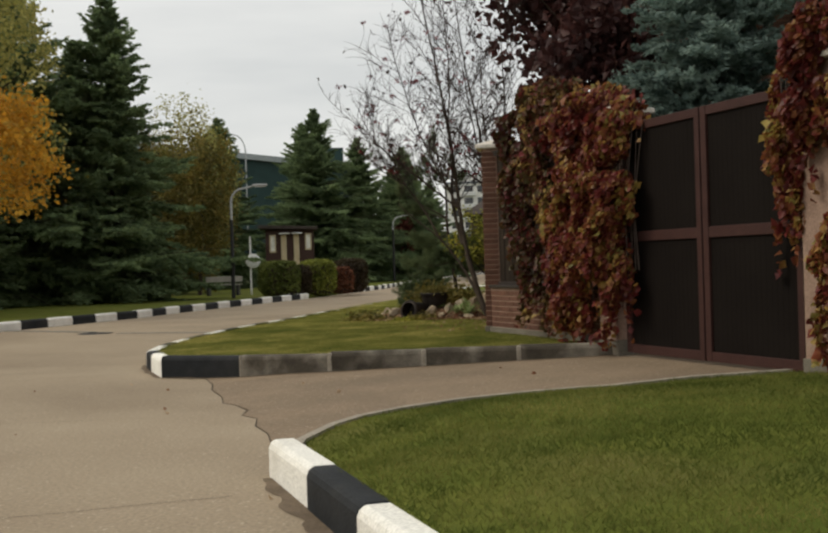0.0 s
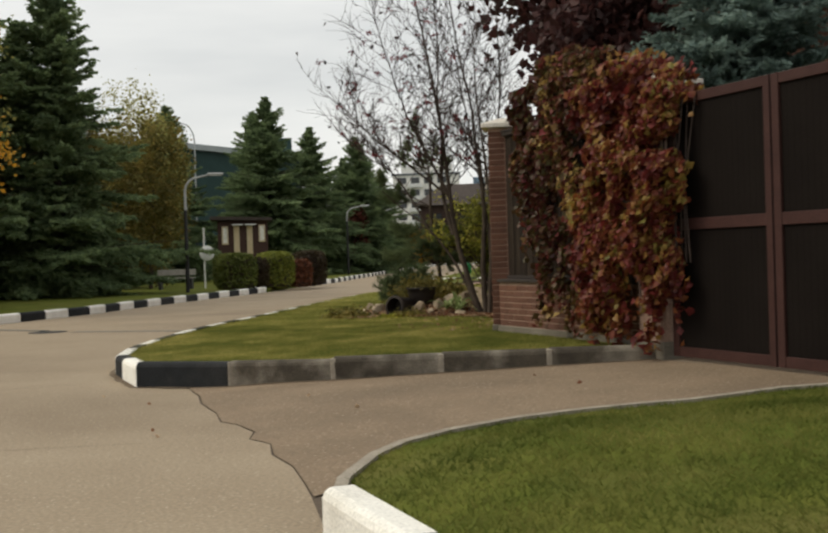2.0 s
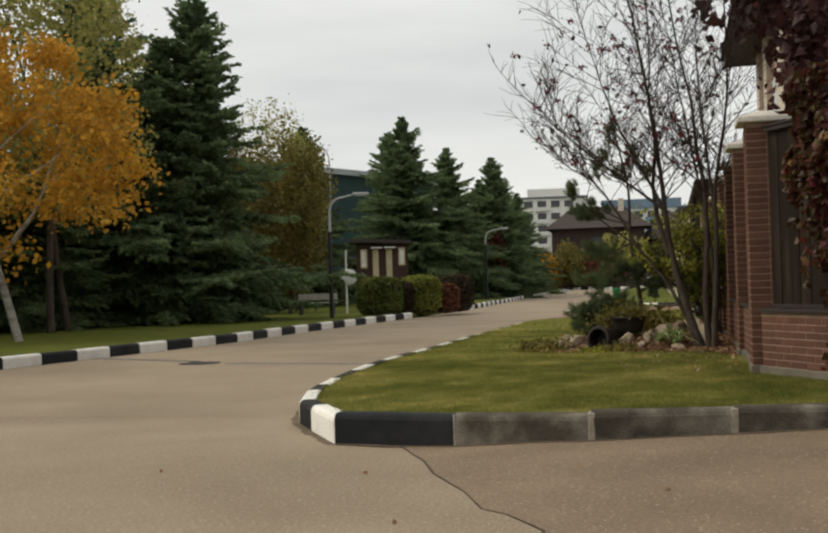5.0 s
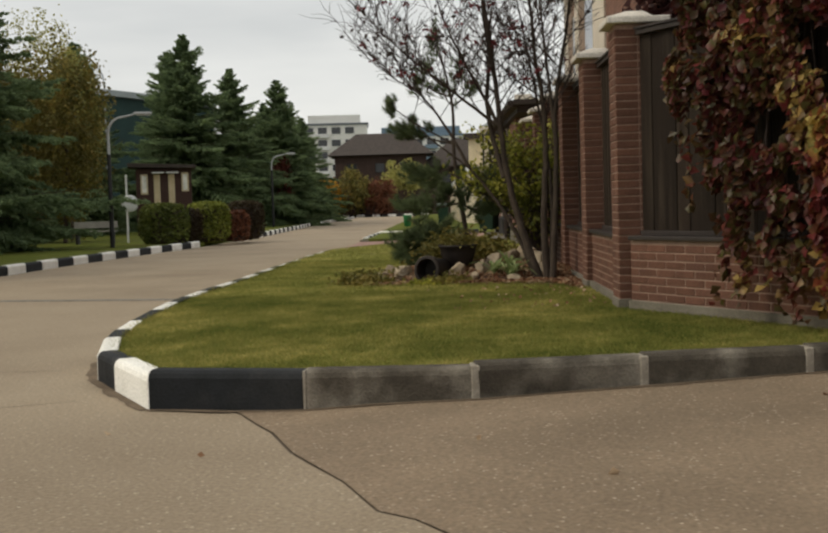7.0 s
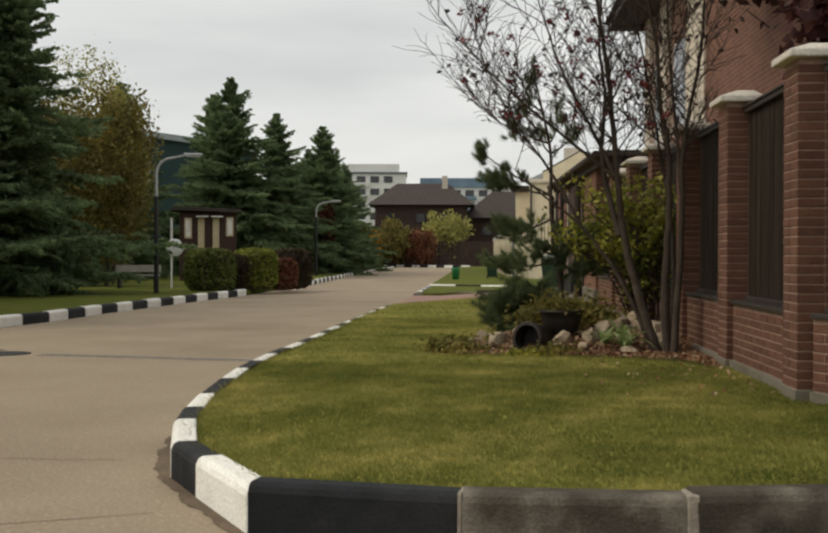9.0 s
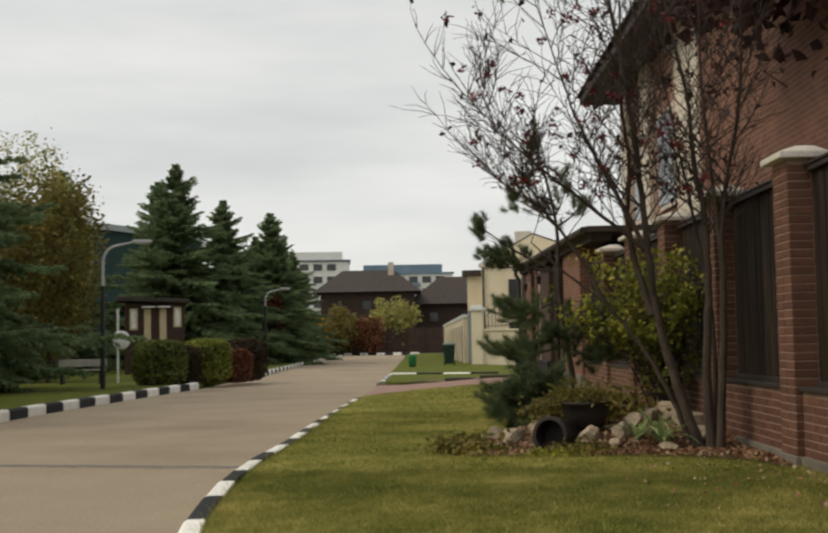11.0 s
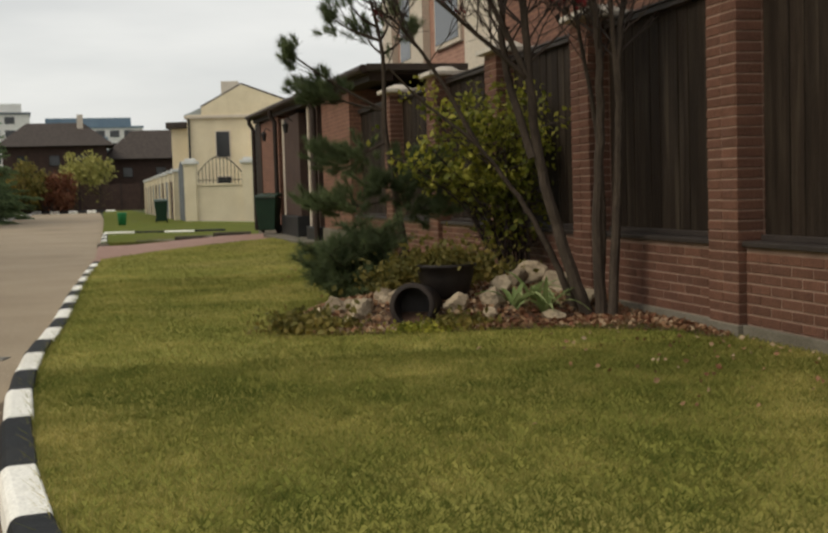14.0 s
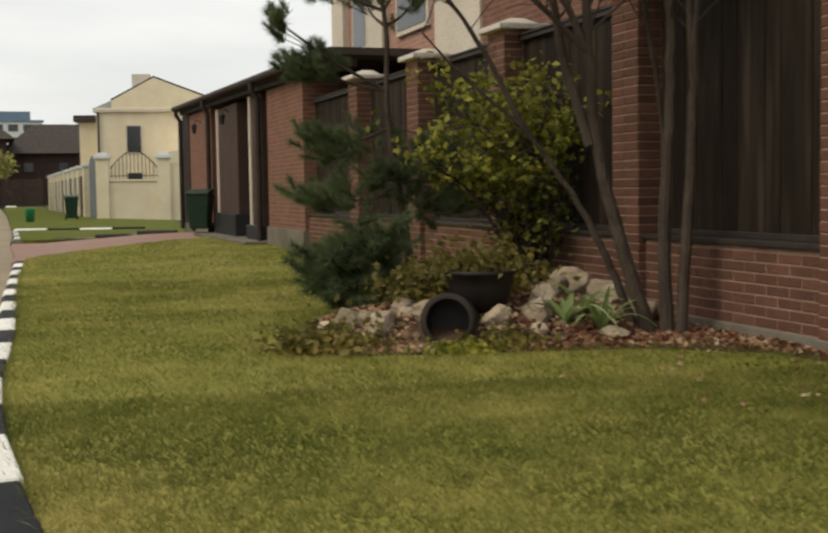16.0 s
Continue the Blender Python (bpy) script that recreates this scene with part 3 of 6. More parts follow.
stripe = lambda k: "white" if k % 2 == 0 else "black"
kerb(ISLAND_EDGE + [(-5.22, 19.9)], stripe, lambda x, y: 0.215, "black and white painted kerb round the lawn", face=1, lengths=(0.93, 0.58, 0.92, 0.64, 0.84, 1.15, 0.88, 0.80, 0.93, 0.76, 0.90, 0.76))
kerb(DRIVE_FAR + [(5.35, 1.26)], lambda k: "black" if k == 0 else "bare", lambda x, y: 0.235 + 0.012 * x, "bare weathered concrete kerb beside the driveway", face=-1)
kerb([(4.18, -5.31), (7.6, -9.65), (13.0, -16.6)], stripe, lambda x, y: 0.205, "black and white painted kerb beside the lawn", face=-1)
kerb(FAR_EDGE[3:10], lambda k: stripe(k + 1), lambda x, y: 0.20, "black and white painted kerb across the road", face=-1)
kerb(FAR_EDGE[11:], stripe, lambda x, y: 0.20, "black and white painted kerb further down the road", face=-1)
kerb([(-7.35, 30.2), (-9.0, 38.0)], stripe, lambda x, y: 0.19, "black and white painted kerb by the verge", face=1)
kerb([(-24.2, 113.0), (-52, 122.1)], stripe, lambda x, y: 0.25, "black and white painted kerb at the road's bend", face=1)


# ---- garden wall ----
def frame_of(origin, x_axis, z=0.0):
    x = Vector(x_axis).normalized()
    y = Vector((-x.y, x.x, 0))
    m = Matrix(((x.x, y.x, 0, origin[0]), (x.y, y.y, 0, origin[1]), (0, 0, 1, z), (0, 0, 0, 1)))
    return m


COURSE, BRICK_L = 0.068, 0.235


def brick_mesh(length, depth=0.05, high=COURSE - 0.011):
    s = Shape().box(-length / 2, length / 2, -depth, 0, 0, high)
    return s.mesh("brick", M_BRICK, 0.004, False, 1)


BRICKS = {n: brick_mesh(l) for n, l in (("full", BRICK_L - 0.011), ("half", 0.215 - 0.009), ("third", 0.145 - 0.009))}


def lay(parent, x0, x1, y, z0, z1, turn=0.0, at=(0, 0), kind="full"):
    """Courses of bricks on one face: x0 to x1 along it, the face at y, in the parent's own axes turned by turn about at."""
    pitch = {"full": BRICK_L, "half": (x1 - x0) / 2, "third": (x1 - x0)}[kind]
    rot = Matrix.Translation((at[0], at[1], 0)) @ Matrix.Rotation(turn, 4, "Z")
    k, z = 0, z0
    while z + COURSE <= z1 + 1e-6:
        x = x0 + (pitch / 2 if kind == "full" and k % 2 else 0.0)
        while x + pitch <= x1 + 1e-6:
            ob = new("brick", BRICKS[kind])
            ob.parent = parent
            ob.matrix_local = rot @ Matrix.Translation((x + pitch / 2, y + random.uniform(-0.002, 0.002), z + 0.005))
            if kind == "half":
                ob.scale.x = pitch / 0.215
            elif kind == "third":
                ob.scale.x = pitch / 0.145
            x += pitch
        if kind == "full":
            for e0, e1 in ((x0, x0 + pitch / 2 if k % 2 else x0), (x, x1)):
                if e1 - e0 > 0.05:
                    ob = new("brick", BRICKS["third"])
                    ob.parent = parent
                    ob.matrix_local = rot @ Matrix.Translation(((e0 + e1) / 2, y, z + 0.005))
                    ob.scale.x = (e1 - e0 - 0.006) / 0.136
        z += COURSE
        k += 1


PILLAR_TOP, PLINTH_TOP, BASE, PW = 2.68, 0.838, 0.328, 0.395
WALL_M = frame_of(W0, WU)


def pillar(m, label, near=True, top=PILLAR_TOP, base=BASE):
    """A square brick pillar, PW wide, its outer face on y = 0, with a pale cap."""
    t = thing("fence_pillar", m, label, "pillar", "pillars of the garden wall")
    part("core", Shape().box(0.006, PW - 0.006, 0.006 - PW, -0.006, base - 0.02, top), M_JOINT, t, "pale mortar joints")
    part("footing", Shape().box(-0.012, PW + 0.012, -PW - 0.012, 0.012, -0.1, base - 0.004), M_FOOT, t, "grey concrete footing", 0.006)
    cap = Shape()
    cap.box(-0.075, PW + 0.075, -PW - 0.075, 0.075, top, top + 0.055)
    k = len(cap.v)
    cap.v += [(-0.07, -PW + 0.07, top + 0.055), (PW + 0.07, -PW + 0.07, top + 0.055), (PW + 0.07, 0.07, top + 0.055), (-0.07, 0.07, top + 0.055), (0.12, 0.12 - PW, top + 0.125), (PW - 0.12, 0.12 - PW, top + 0.125), (PW - 0.12, -0.12, top + 0.125), (0.12, -0.12, top + 0.125)]
    cap.f += [(k, k + 1, k + 5, k + 4), (k + 1, k + 2, k + 6, k + 5), (k + 2, k + 3, k + 7, k + 6), (k + 3, k, k + 4, k + 7), (k + 4, k + 5, k + 6, k + 7)]
    part("cap", cap, M_CAP, t, "pale stone cap", 0.012)
    if near:
        lay(t, 0.0, PW, 0.0, base, top, kind="half")
        lay(t, -PW, 0.0, 0.0, base, top, turn=math.pi / 2, kind="half")
    return t


def bay(m, length, label, bricks=True, boards=True, base=BASE):
    """A bay between two pillars: brick plinth with a dark coping, and upright boards over it. x runs along it, y out."""
    p = thing("plinth_wall", m, "low red-brown brick plinth under " + label, "wall", "plinths of the garden wall")
    part("core", Shape().box(0, length, -0.36, -0.066, base - 0.02, PLINTH_TOP), M_JOINT, p, "pale mortar joints")
    part("footing", Shape().box(0, length, -0.38, -0.03, -0.1, base - 0.004), M_FOOT, p, "grey concrete footing", 0.006)
    part("coping", Shape().box(0, length, -0.37, -0.03, PLINTH_TOP, PLINTH_TOP + 0.035), M_RAIL, p, "dark metal coping", 0.006)
    if bricks:
        lay(p, 0.0, length, -0.06, base, PLINTH_TOP - 0.0)
    f = thing("fence_panel", m, label, "fence panel", "board panels of the garden wall")
    n = max(1, round(length / 0.155))
    if boards:
        for k in range(n):
            w = length / n
            b = Shape().box(k * w + 0.003, (k + 1) * w - 0.003, -0.225, -0.2 + 0.004 * (k % 3), PLINTH_TOP + 0.05, PILLAR_TOP - 0.11 + random.uniform(-0.004, 0.004))
            part("board", b, M_BOARD, f, bevel=0.004)
    else:
        part("boarding", Shape().box(0, length, -0.225, -0.2, PLINTH_TOP + 0.05, PILLAR_TOP - 0.11), M_BOARD, f)
    part("bottom_rail", Shape().box(0, length, -0.25, -0.17, PLINTH_TOP + 0.036, PLINTH_TOP + 0.075), M_RAIL, f, bevel=0.004)
    part("top_rail", Shape().box(0, length, -0.26, -0.15, PILLAR_TOP - 0.105, PILLAR_TOP - 0.06), M_RAIL, f, bevel=0.004)
    part("top_trim", Shape().box(0, length, -0.275, -0.135, PILLAR_TOP - 0.058, PILLAR_TOP - 0.04), M_RAIL, f, "thin dark metal drip edge")
    return f


for k, s0 in enumerate((0.0, 2.46, 4.92, 7.38, 9.84, 12.3)):
    pillar(WALL_M @ Matrix.Translation((s0, 0, 0)), "square red-brown brick pillar with a pale stone cap", near=True)
    if k < 5:
        bay(WALL_M @ Matrix.Translation((s0 + PW + 0.003, 0, 0)), 2.46 - PW - 0.006, "dark weathered upright boards between brick pillars")
bay(WALL_M @ Matrix.Translation((12.745, 0, 0)), 2.55, "dark boards beside the brick entrance building")

# the wall and gate facing the driveway
GATE_M = frame_of(W0 + Vector((0.07, -0.10, 0)), -GU)
bay(GATE_M @ Matrix.Translation((-3.05, 0.02, 0)), 3.04, "dark boards half hidden by red creeper")
pillar(GATE_M @ Matrix.Translation((-3.55, 0.1, 0)), "brick gate pillar buried under red creeper", near=False)
end_pillar = pillar(GATE_M @ Matrix.Translation((-6.9, 0.1, 0)), "grey gate pillar with creeper over its top", near=False)
rear = thing("plinth_wall", GATE_M @ Matrix.Translation((-12.5, -0.05, 0)), "rough grey wall running on past the gate", "wall")
part("core", Shape().box(0, 5.6, -0.3, -0.05, -0.1, 2.5), M_FOOT, rear)


def gate(m):
    t = thing("driveway_gate", m, "closed reddish-brown two-leaf metal gate with dark sheets", "gate")
    z0, z1, zm = 0.20, 2.55, 1.39
    for a, b in ((-6.42, -5.02), (-4.995, -3.6)):
        leaf = new("gate_leaf")
        place(leaf, t, "reddish-brown painted leaf")
        for x, w in ((a, 0.075), (b - 0.085, 0.085)):
            part("stile", Shape().box(x, x + w, -0.03, 0.03, z0, z1), M_GATE, leaf, bevel=0.004)
        for zz, h in ((z0, 0.09), (zm - 0.05, 0.10), (z1 - 0.085, 0.085)):
            part("rail", Shape().box(a + 0.076, b - 0.086, -0.026, 0.026, zz, zz + h), M_GATE, leaf, bevel=0.004)
        for za, zb in ((z0 + 0.09, zm - 0.05), (zm + 0.05, z1 - 0.085)):
            sh = Shape()
            n = 34
            for k in range(n):
                w = (b - a - 0.16) / n
                x = a + 0.075 + k * w
                sh.box(x, x + w * 0.99, -0.008 - 0.0012 * (k % 2), 0.004 - 0.0012 * (k % 2), za, zb)
            part("sheet", sh, M_SHEET, leaf, "dark profiled sheet")
    part("threshold", Shape().box(-6.45, -3.58, -0.06, 0.06, 0.05, 0.165), M_FOOT, t, "grey threshold strip")
    return t


gate(GATE_M)


# ---- the brick house behind the wall and the entrance building ----
def brick_wall_mat(name, a, b, j, sx=4.2, sz=14.5):
    """Brickwork too far off to build brick by brick."""
    m = mat(name, a, b, 3, 0.85, 50, 0.2)
    n, l = m.node_tree.nodes, m.node_tree.links
    p = n["Principled BSDF"]
    old = p.inputs["Base Color"].links[0].from_socket
    co = n.new("ShaderNodeTexCoord")
    sep = n.new("ShaderNodeSeparateXYZ")
    add = n.new("ShaderNodeMath")
    com = n.new("ShaderNodeCombineXYZ")
    l.new(co.outputs["Object"], sep.inputs["Vector"])
    l.new(sep.outputs["X"], add.inputs[0])
    l.new(sep.outputs["Y"], add.inputs[1])
    l.new(add.outputs["Value"], com.inputs["X"])
    l.new(sep.outputs["Z"], com.inputs["Y"])
    br = n.new("ShaderNodeTexBrick")
    br.inputs["Scale"].default_value = 1.0
    br.inputs["Brick Width"].default_value, br.inputs["Row Height"].default_value, br.inputs["Mortar Size"].default_value = 0.24, 0.07, 0.008
    br.inputs["Color1"].default_value, br.inputs["Color2"].default_value, br.inputs["Mortar"].default_value = (1, 1, 1, 1), (0.78, 0.78, 0.78, 1), (*j, 1)
    l.new(com.outputs["Vector"], br.inputs["Vector"])
    mx = n.new("ShaderNodeMix")
    mx.data_type, mx.blend_type = "RGBA", "MULTIPLY"
    mx.inputs["Factor"].default_value = 1.0
    l.new(old, mx.inputs["A"])
    l.new(br.outputs["Color"], mx.inputs["B"])
    l.new(mx.outputs["Result"], p.inputs["Base Color"])
    return m


M_HOUSEBRICK = brick_wall_mat("house_brickwork", (0.155, 0.078, 0.055), (0.205, 0.104, 0.074), (1.45, 1.4, 1.3))
M_PINKBRICK = brick_wall_mat("pink_brickwork", (0.34, 0.19, 0.14), (0.42, 0.24, 0.18), (1.25, 1.25, 1.25))

HOUSE_M = frame_of((0.1, 22.5), -WU)     # x runs back towards the driveway, y away from the road
house = thing("brick_house", HOUSE_M, "tall brown brick house with cream pilasters behind the wall", "house")
part("wall", Shape().box(7.3, 15.5, 0.02, 9.0, 0, 6.6), M_HOUSEBRICK, house, "brown brick wall")
part("wall", Shape().box(0.0, 7.3, 0.12, 9.0, 0, 6.6), M_PINKBRICK, house, "pink brick wall")
for a, b in ((0.0, 0.75), (2.3, 3.1), (5.6, 7.3)):
    part("pilaster", Shape().box(a, b, -0.02, 0.12, 0, 6.55), M_CREAMSTRIP, house, "cream rendered pilaster", 0.01)
for a, b in ((1.1, 2.0), (3.6, 5.1)):
    w = part("window", Shape().box(a, b, 0.06, 0.13, 3.6, 5.4), M_CREAMSTRIP, house, "pale framed window", 0.01)
    part("pane", Shape().box(a + 0.08, b - 0.08, 0.05, 0.058, 3.68, 5.32), M_GLASS, w, "dark glass")
part("eave", Shape().box(-1.0, 16.2, -0.75, 9.6, 6.55, 6.72), M_EAVE, house, "dark timber eaves", 0.01)
rf = Shape()
rf.add([(-1.1, -0.85, 6.73), (16.3, -0.85, 6.73), (16.3, 9.7, 6.73), (-1.1, 9.7, 6.73), (3.0, 4.4, 10.2), (12.5, 4.4, 10.2)], [(0, 1, 5, 4), (1, 2, 5), (2, 3, 4, 5), (3, 0, 4)])
part("roof", rf, M_ROOF, house, "dark brown hipped roof")

# the low entrance building that the garden wall runs into; x runs along the wall, y out to the road
ENT_M = frame_of(W0, WU)
ent = thing("entrance_building", ENT_M, "low brick entrance building with a dark overhanging roof", "outbuilding")


def eave(s):
    """The eaves climb a little with the ground."""
    return 2.93 + 0.0178 * (s - 12.7)


def leaning(a, b, y0, y1, z0, z1):
    """A beam from a to b whose under and upper side follow the eaves."""
    return Shape().add([(a, y0, eave(a) + z0), (b, y0, eave(b) + z0), (b, y1, eave(b) + z0), (a, y1, eave(a) + z0), (a, y0, eave(a) + z1), (b, y0, eave(b) + z1), (b, y1, eave(b) + z1), (a, y1, eave(a) + z1)], [(3, 2, 1, 0), (4, 5, 6, 7), (0, 1, 5, 4), (1, 2, 6, 5), (2, 3, 7, 6), (3, 0, 4, 7)])


part("wall", Shape().box(15.3, 18.0, -3.6, 0.0, 0, 2.99), M_HOUSEBRICK, ent, "brown brick wall")
part("wall", Shape().box(24.1, 27.4, -3.6, 0.0, 0, 3.14), M_HOUSEBRICK, ent, "brown brick wall")
part("corner_post", Shape().box(27.4, 28.5, -3.6, 0.03, 0, 3.19), M_EAVE, ent, "dark timber corner", 0.01)
part("wall", Shape().box(18.0, 24.1, -3.6, -1.5, 0, 3.1), M_EAVE, ent, "dark recessed porch wall")
part("footing", Shape().box(15.28, 18.02, -3.62, 0.04, -0.1, 0.60), M_FOOT, ent, "grey rendered footing", 0.01)
part("footing", Shape().box(24.08, 28.52, -3.62, 0.04, -0.1, 0.45), M_FOOT, ent, "grey rendered footing", 0.01)
for s0, s1, z0 in ((18.55, 19.45, 0.60), (20.9, 23.1, 0.78)):
    c = part("column", Shape().box(s0, s1, -0.6, 0.0, z0, 3.0), M_DARKHOUSE, ent, "square brown porch column", 0.008)
    part("strip", Shape().box(s1, s1 + 0.14, -0.3, 0.03, z0, 3.0), M_CREAMSTRIP, c, "pale edge strip", 0.005)
    part("base", Shape().box(s0 - 0.08, s1 + 0.2, -0.66, 0.10, 0, z0), M_IRON, c, "dark stone base", 0.02)
part("door", Shape().box(19.7, 20.7, -1.5, -1.44, 0.3, 2.4), M_IRON, ent, "dark entrance door")
part("step", Shape().box(18.02, 24.08, -1.5, 0.45, 0.0, 0.34), M_FOOT, ent, "grey concrete step", 0.01)
part("beam", leaning(13.2, 28.5, -0.28, 0.08, 0.0, 0.10), M_EAVE, ent, "dark timber beam")
part("soffit", leaning(13.2, 28.55, -4.0, 0.18, 0.101, 0.14), M_EAVE, ent, "dark boarded soffit")
part("roof", leaning(13.0, 28.7, -4.3, 0.16, 0.141, 0.24), M_ROOF, ent, "dark brown low roof")
part("gutter", Shape().tube([(13.0, 0.22, eave(13.0) + 0.17), (28.7, 0.22, eave(28.7) + 0.17)], 0.06, 10), M_EAVE, ent, "dark round gutter")
for s0 in (18.25, 23.8, 28.2):
    z = eave(s0) + 0.14
    part("downpipe", Shape().tube([(s0, 0.22, z), (s0, 0.22, z - 0.15), (s0, 0.12, z - 0.3), (s0, 0.12, 0.3)], 0.055, 10), M_EAVE, ent, "dark round downpipe")
for s0 in (21.6, 25.4):
    lan = part("wall_lantern", Shape().lathe([(0.0, 0), (0.04, 0.0), (0.065, 0.16), (0.075, 0.18), (0.0, 0.25)], 8, Matrix.Translation((s0, 0.18, 2.6))), M_IRON, ent, "black iron lantern")
    part("bracket", Shape().tube([(s0, 0.02, 2.85), (s0, 0.12, 2.92), (s0, 0.18, 2.84)], 0.012, 6), M_IRON, lan)


# ---- trees ----
def limb(start, direction, length, r0, r1, rnd, bend=0.25, n=7, up=0.0):
    """A bending tapered path: its points and radii."""
    p, d = Vector(start), Vector(direction).normalized()
    pts, rad = [p.copy()], [r0]
    for k in range(1, n + 1):
        d = (d + Vector((rnd.uniform(-1, 1), rnd.uniform(-1, 1), rnd.uniform(-1, 1))) * bend / n * 2 + Vector((0, 0, up / n))).normalized()
        p = p + d * (length / n)
        pts.append(p.copy())
        rad.append(r0 + (r1 - r0) * k / n)
    return pts, rad


def spruce_parts(seed, high=10.0, wide=2.6, per=34, sparse=1.0):
    """Trunk and needle sprays of a spruce of that height at the origin: whorls of boughs with side twigs, thin and rising at the top."""
    rnd, r = random.Random(seed), np.random.default_rng(seed)
    trunk = Shape().tube([(0, 0, 0), (0.03, 0, high * 0.5), (0, 0.02, high)], [0.17 * high / 10, 0.1 * high / 10, 0.008], 8)
    cs, ds = [], []
    z = 0.2
    while z < high * 0.99:
        f = 1 - z / high
        n = max(4, int(4 + 6 * f ** 0.5))
        reach = wide * (f ** 0.92) * rnd.uniform(0.85, 1.12) + 0.10
        a0 = rnd.uniform(0, 6.28)
        for k in range(n):
            a = a0 + 6.283 * k / n + rnd.uniform(-0.4, 0.4)
            ln = reach * rnd.choice((0.5, 0.75, 0.95, 1.1, 1.38)) * rnd.uniform(0.9, 1.1)
            d = Vector((math.cos(a), math.sin(a), 0.72 - 0.95 * f + rnd.uniform(-0.22, 0.22))).normalized()
            foot = Vector((0, 0, z + rnd.uniform(-0.1, 0.1)))
            trunk.tube([tuple(foot), tuple(foot + d * ln * 0.9)], [0.016 + 0.015 * f, 0.003], 4, False)
            side = Vector((-d.y, d.x, 0)).normalized()
            sprays = max(5, int(4 + ln * 5.0 * sparse))
            for q in range(sprays):
                t = (q + 0.6) / sprays
                sag = -0.16 * ln * t * t * min(1.0, f * 2.2) + 0.22 * ln * max(0.0, t - 0.7)
                at_ = foot + d * (ln * t) + Vector((0, 0, sag))
                for w in (-1, 1):
                    tl = (0.16 + 0.40 * ln * (1.05 - t)) * rnd.uniform(0.6, 1.15)
                    aim = (d * 0.75 + side * w * rnd.uniform(0.5, 1.0) + Vector((0, 0, rnd.uniform(-0.35, 0.2)))).normalized()
                    m = max(4, int(per * tl))
                    u = r.uniform(0, 1, m)
                    c = np.array(at_)[None] + np.array(aim)[None] * (u * tl)[:, None] + r.normal(size=(m, 3)) * 0.022
                    c[:, 2] -= 0.10 * tl * u ** 2
                    cs.append(c)
                    ds.append(np.repeat(np.array(aim)[None], m, 0) + r.normal(size=(m, 3)) * 0.35)
        z += (0.17 + 0.22 * f) * high / 10
    return trunk, np.concatenate(cs), np.concatenate(ds), r


def spruce(name, m, seed, high, wide, label, material=None, per=60, needle=0.062, group="spruces along the verge", sparse=1.0):
    trunk, c, d, r = spruce_parts(seed, high, wide, per, sparse)
    t = thing(name, m, label, "tree", group)
    part("trunk", trunk, M_BARK, t)
    place(new("crown", leaves("crown", c, material or M_SPRUCE, needle, r, d, 2.8, 0.05)), t)
    return t


def crown_points(r, n, centre, size, clumps=60, tight=0.16, low=-0.9):
    """Points gathered in clumps within an uneven round crown."""
    k = r.normal(size=(clumps * 3, 3))
    k /= np.linalg.norm(k, axis=1, keepdims=True)
    k *= (r.uniform(0.25, 1.0, len(k)) ** 0.5)[:, None]
    k = k[k[:, 2] > low][:clumps]
    pick = r.integers(0, len(k), n)
    p = k[pick] + r.normal(size=(n, 3)) * tight
    return p * np.array(size) + np.array(centre)


def broadleaf(name, m, seed, high, crown_low, size, material, label, n=9000, leaf=0.09, bark=None, stems=1, group="", clumps=70, tight=0.15, trunk_r=0.09, taper=0.0):
    rnd, r = random.Random(seed), np.random.default_rng(seed)
    t = thing(name, m, label, "tree", group)
    wood = Shape()
    mid = (high + crown_low) / 2
    for k in range(stems):
        lean = Vector((rnd.uniform(-0.15, 0.15), rnd.uniform(-0.15, 0.15), 1))
        pts, rad = limb((rnd.uniform(-0.1, 0.1), rnd.uniform(-0.1, 0.1), 0), lean, high * 0.9, trunk_r, 0.012, rnd, 0.25, 10)
        wood.tube(pts, rad, 8)
        for j in range(3, 10):
            for _ in range(2):
                a = rnd.uniform(0, 6.28)
                q, qr = limb(pts[j], (math.cos(a), math.sin(a), rnd.uniform(0.2, 0.9)), size[0] * rnd.uniform(0.55, 1.0), rad[j] * 0.55, 0.006, rnd, 0.5, 5, 0.2)
                wood.tube(q, qr, 5, False)
    part("trunk", wood, bark or M_BARK, t)
    p = crown_points(r, n, (0, 0, mid), (size[0], size[1], (high - crown_low) / 2), clumps, tight)
    if taper:
        k = 1.12 - taper * np.clip((p[:, 2:3] - crown_low) / (high - crown_low), 0, 1)
        p[:, :2] *= k
    place(new("crown", leaves("crown", p, material, leaf, r, None, 1.4, 0.3)), t)
    return t


def at(x, y, z=0.14, turn=0.0, s=1.0):
    return Matrix.Translation((x, y, z)) @ Matrix.Rotation(turn, 4, "Z") @ Matrix.Scale(s, 4)


